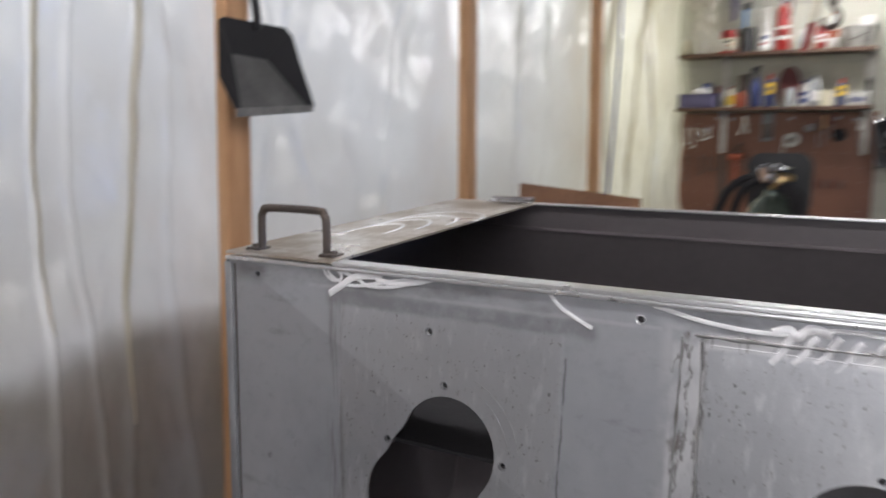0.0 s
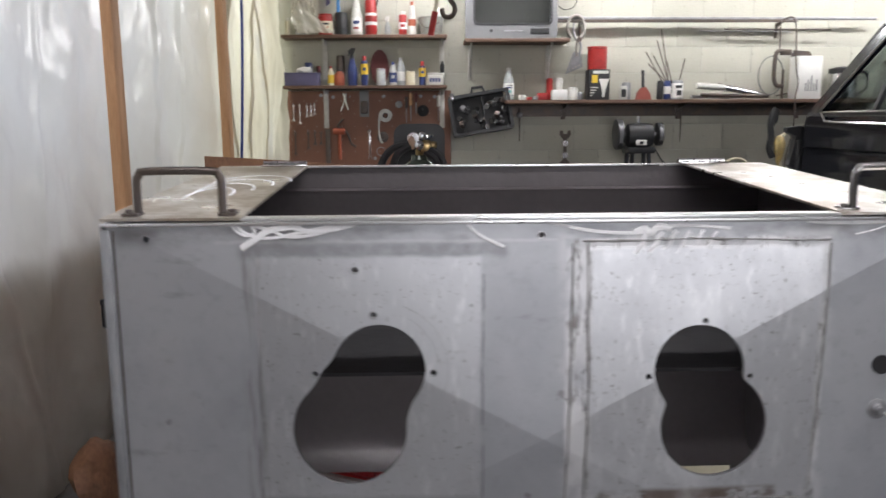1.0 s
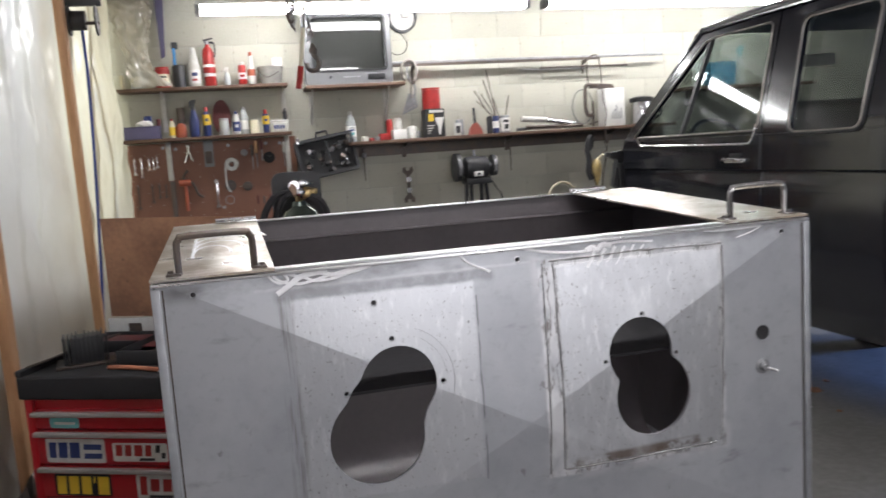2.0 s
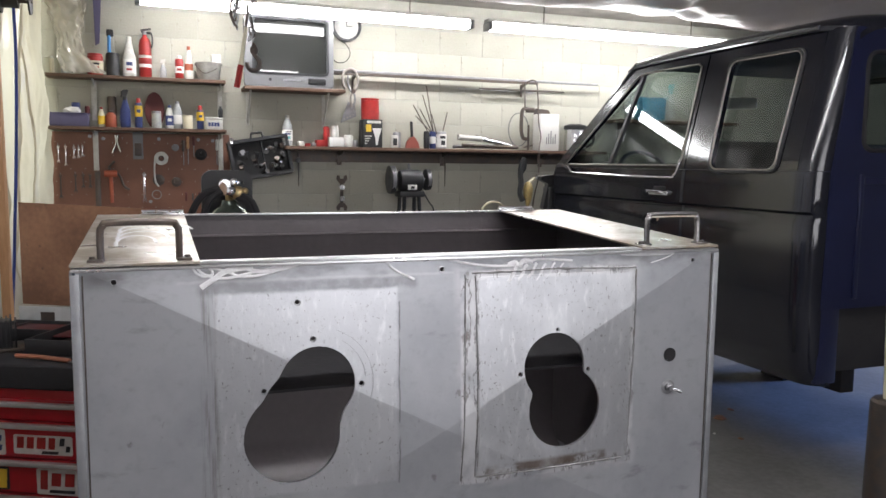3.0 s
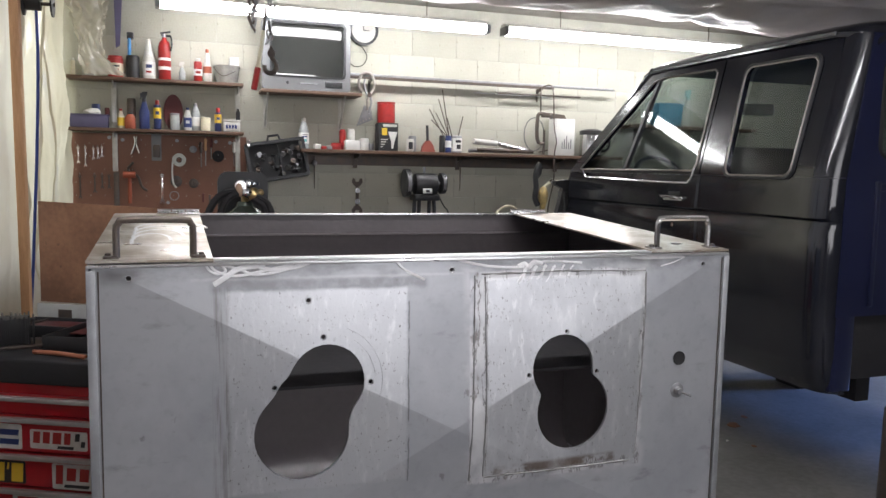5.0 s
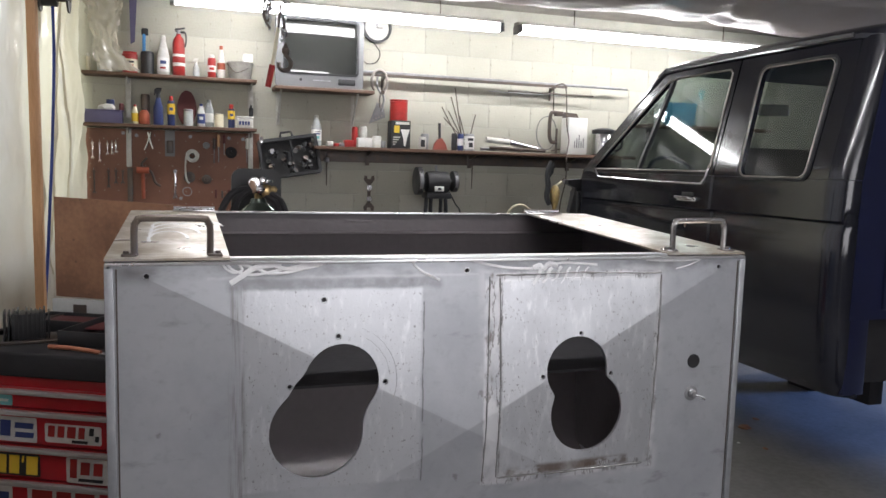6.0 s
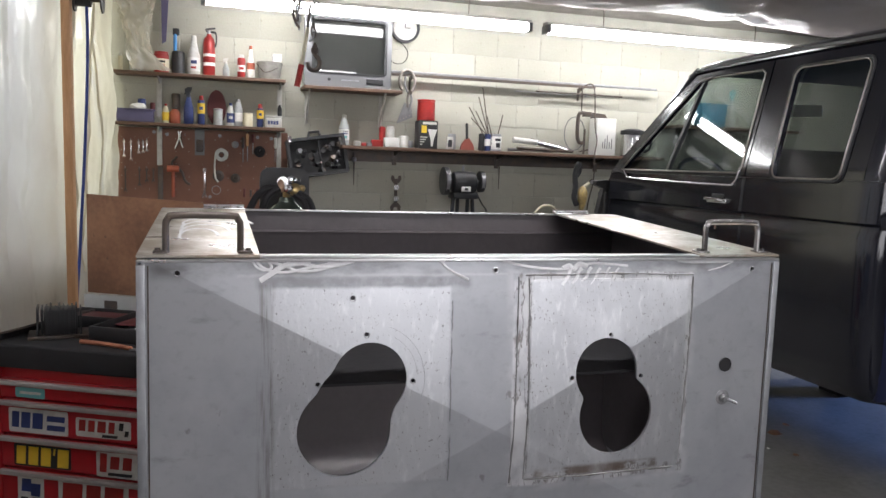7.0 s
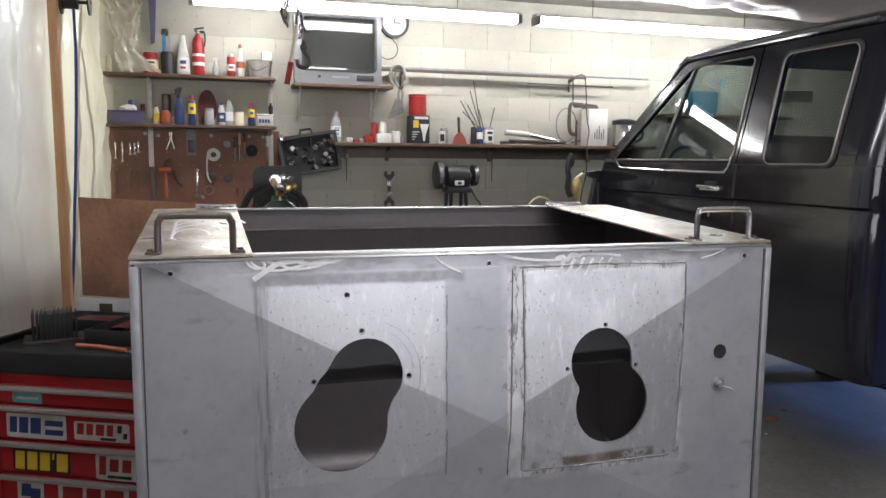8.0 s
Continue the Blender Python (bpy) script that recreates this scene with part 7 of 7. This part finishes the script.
for k, dx in enumerate((-0.15, -0.10, 0.11, 0.085)):
    part("hose", pipe(B(), [(0.43, 2.28, 1.235), (0.43 + dx * 0.6, 2.26, 1.228 - 0.01 * k), (0.43 + dx, 2.25, 1.16), (0.43 + dx * 1.25, 2.26, 1.0), (0.43 + dx * 1.3, 2.3, 0.5), (0.43 + dx * 1.6, 2.25, 0.015)], 0.016, 8, steps=6), RUBBER, gc, "black rubber hose")

# black and yellow tool hanging on a cord
ag = thing("air_tool", (3.25, 4.95, 1.00), "black and yellow hand tool hanging on a thin cord", "power tool")
m = Matrix.Translation((-0.035, 0, -0.055))
part("grip", pipe(B(), [(3.245, 4.95, 1.475), (3.215, 4.95, 1.42), (3.205, 4.95, 1.34), (3.215, 4.95, 1.26), (3.205, 4.95, 1.17), (3.235, 4.95, 1.10)], 0.024, 10, steps=4), BLACK, ag, "", m)
part("trigger", prism(B(), [[(3.21, 1.40), (3.265, 1.45), (3.255, 1.38), (3.225, 1.34)]], 4.935, 4.965), BLACK, ag, "", m)
bm = lathe(B(), (3.285, 4.95, 1.10), [(0.012, -0.06), (0.026, -0.01), (0.040, 0.05), (0.045, 0.11), (0.030, 0.155), (0.012, 0.17)], 14)
part("head", bm, mat("scuffed_yellow", (0.50, 0.36, 0.12), 0.5, c2=(0.25, 0.19, 0.10), scale=30, mix=0.5), ag, "scuffed yellow tool head", m)
part("nozzle", cyl(B(), (3.29, 4.95, 1.07), (3.315, 4.95, 0.96), 0.018, 0.010, 10), CREAM, ag, "pale nozzle", m)
part("collar", cyl(B(), (3.29, 4.95, 1.26), (3.36, 4.95, 1.31), 0.016, seg=10), CREAM, ag, "", m)
part("fitting", cyl(B(), (3.35, 4.95, 1.30), (3.38, 4.95, 1.32), 0.021, seg=8), CHROME, ag, "", m)
part("cord", pipe(B(), [(3.30, 5.12, 2.105), (3.35, 5.08, 2.12), (3.37, 5.05, 2.05), (3.365, 5.0, 1.75), (3.38, 4.98, 1.62), (3.36, 4.97, 1.50), (3.355, 4.96, 1.26), (3.30, 4.95, 0.98), (3.31, 4.95, 0.4)], 0.006, 6, steps=6), IRON, ag)

# cream carton behind the cabinet
cb = thing("cardboard_box", (1.10, 1.15, 0), "plain cream cardboard box on the floor", "box")
part("carton", box(B(), 0.86, 1.34, 0.98, 1.36, 0.0, 0.44, 0.004), CREAM, cb)
part("tape", box(B(), 0.86, 1.34, 1.15, 1.19, 0.440, 0.4415), CARD, cb)

# floor jack handle beside the truck
jk = thing("floor_jack", (2.51, 0.62, 0), "grey floor jack with an upright cream handle and black grip", "jack")
part("handle_socket", lathe(B(), (2.515, 0.62, 0), [(0.065, 0.10), (0.068, 0.12), (0.064, 0.555), (0.055, 0.565), (0.024, 0.566)], 20), IRON, jk, "dark grey round socket")
part("handle", cyl(B(), (2.515, 0.62, 0.56), (2.492, 0.62, 1.04), 0.024, seg=14), CREAM, jk, "cream tube handle")
part("grip", cyl(B(), (2.492, 0.62, 1.035), (2.488, 0.62, 1.13), 0.028, 0.026, 14), BLACK, jk, "black grip")
part("frame", box(B(), 2.43, 2.60, 0.08, 0.66, 0.05, 0.13, 0.015), IRON, jk)
for x in (2.42, 2.61):
    for y in (0.14, 0.60):
        part("wheel", cyl(B(), (x - 0.015, y, 0.05), (x + 0.015, y, 0.05), 0.05, seg=16), IRON, jk)

# litter on the floor
rnd = random.Random(11)
for k in range(9):
    x, y = rnd.uniform(2.0, 3.2), rnd.uniform(0.9, 2.4)
    bm = B()
    bmesh.ops.create_icosphere(bm, subdivisions=1, radius=rnd.uniform(0.006, 0.02))
    for v in bm.verts:
        v.co *= 1 + 0.5 * noise.noise(v.co * 80 + Vector((k, 0, 0)))
        v.co.z = max(v.co.z * 0.5, -0.004) + 0.004
    bmesh.ops.translate(bm, vec=(x, y, 0), verts=bm.verts)
    tagged(centre(part("debris", bm, CARD if k % 2 else PAPER)), "small scrap of debris on the concrete floor", "debris", "scraps on the floor")

for x, y, r in ((2.98, 2.02, 0.034), (3.14, 2.12, 0.018), (2.86, 1.72, 0.014)):
    bm = B()
    bmesh.ops.create_icosphere(bm, subdivisions=2, radius=r)
    for v in bm.verts:
        v.co *= 1 + 0.6 * noise.noise(v.co * 60)
        v.co.z = max(v.co.z * 0.35, -0.004) + 0.004
    bmesh.ops.translate(bm, vec=(x, y, 0), verts=bm.verts)
    tagged(centre(part("debris", bm, CARD)), "dry brown scrap on the concrete floor", "debris", "scraps on the floor")

# crumpled sacks by the foot of the plastic
for k, (x, y, r, m_) in enumerate(((-0.70, 1.55, 0.13, CARD), (-0.68, 1.15, 0.09, CREAM), (-0.66, 1.85, 0.15, IRON))):
    bm = B()
    bmesh.ops.create_icosphere(bm, subdivisions=3, radius=r)
    for v in bm.verts:
        v.co = Vector((v.co.x * 0.6, v.co.y, v.co.z * 1.1)) * (1 + 0.35 * noise.noise(v.co * 11 + Vector((k * 3, 0, 0))))
        v.co.z = max(v.co.z, -r * 0.75)
    bmesh.ops.translate(bm, vec=(x, y, r * 0.75), verts=bm.verts)
    tagged(centre(part("sack", bm, m_)), "crumpled sack on the floor beside the tool chest", "sack", "sacks by the plastic wall")


# ---- blocks of the north wall, laid in running bond ----
def block_mesh(w, h, d=0.012, b=0.0025):
    bm = B()
    o = [bm.verts.new((x, 0, z)) for x, z in ((-w / 2, -h / 2), (w / 2, -h / 2), (w / 2, h / 2), (-w / 2, h / 2))]
    i = [bm.verts.new((x, -d, z)) for x, z in ((-w / 2 + b, -h / 2 + b), (w / 2 - b, -h / 2 + b), (w / 2 - b, h / 2 - b), (-w / 2 + b, h / 2 - b))]
    bm.faces.new(i)
    for k in range(4):
        bm.faces.new((o[k], o[(k + 1) % 4], i[(k + 1) % 4], i[k]))
    finish(bm, 0.3)
    me = bpy.data.meshes.new("block")
    bm.to_mesh(me)
    bm.free()
    me.materials.append(BLOCK)
    return me


blocks = block_mesh(0.4030, 0.1998)
rnd = random.Random(2)
base = wall_north.location
for row in range(13):
    z = -0.015 + 0.203 * row
    for col in range(18):
        x = -1.15 + 0.4064 * col + (0.0 if row % 2 else 0.2032)
        if z + 0.1 > 2.72 or z < 0.05:
            continue
        ob = new("block", blocks)
        ob.parent = wall_north
        ob.location = Vector((x, WALL_Y + 0.012 + rnd.uniform(-0.0012, 0.0012), z)) - base
        ob.rotation_euler = (rnd.uniform(-0.002, 0.002), 0, rnd.uniform(-0.0015, 0.0015))
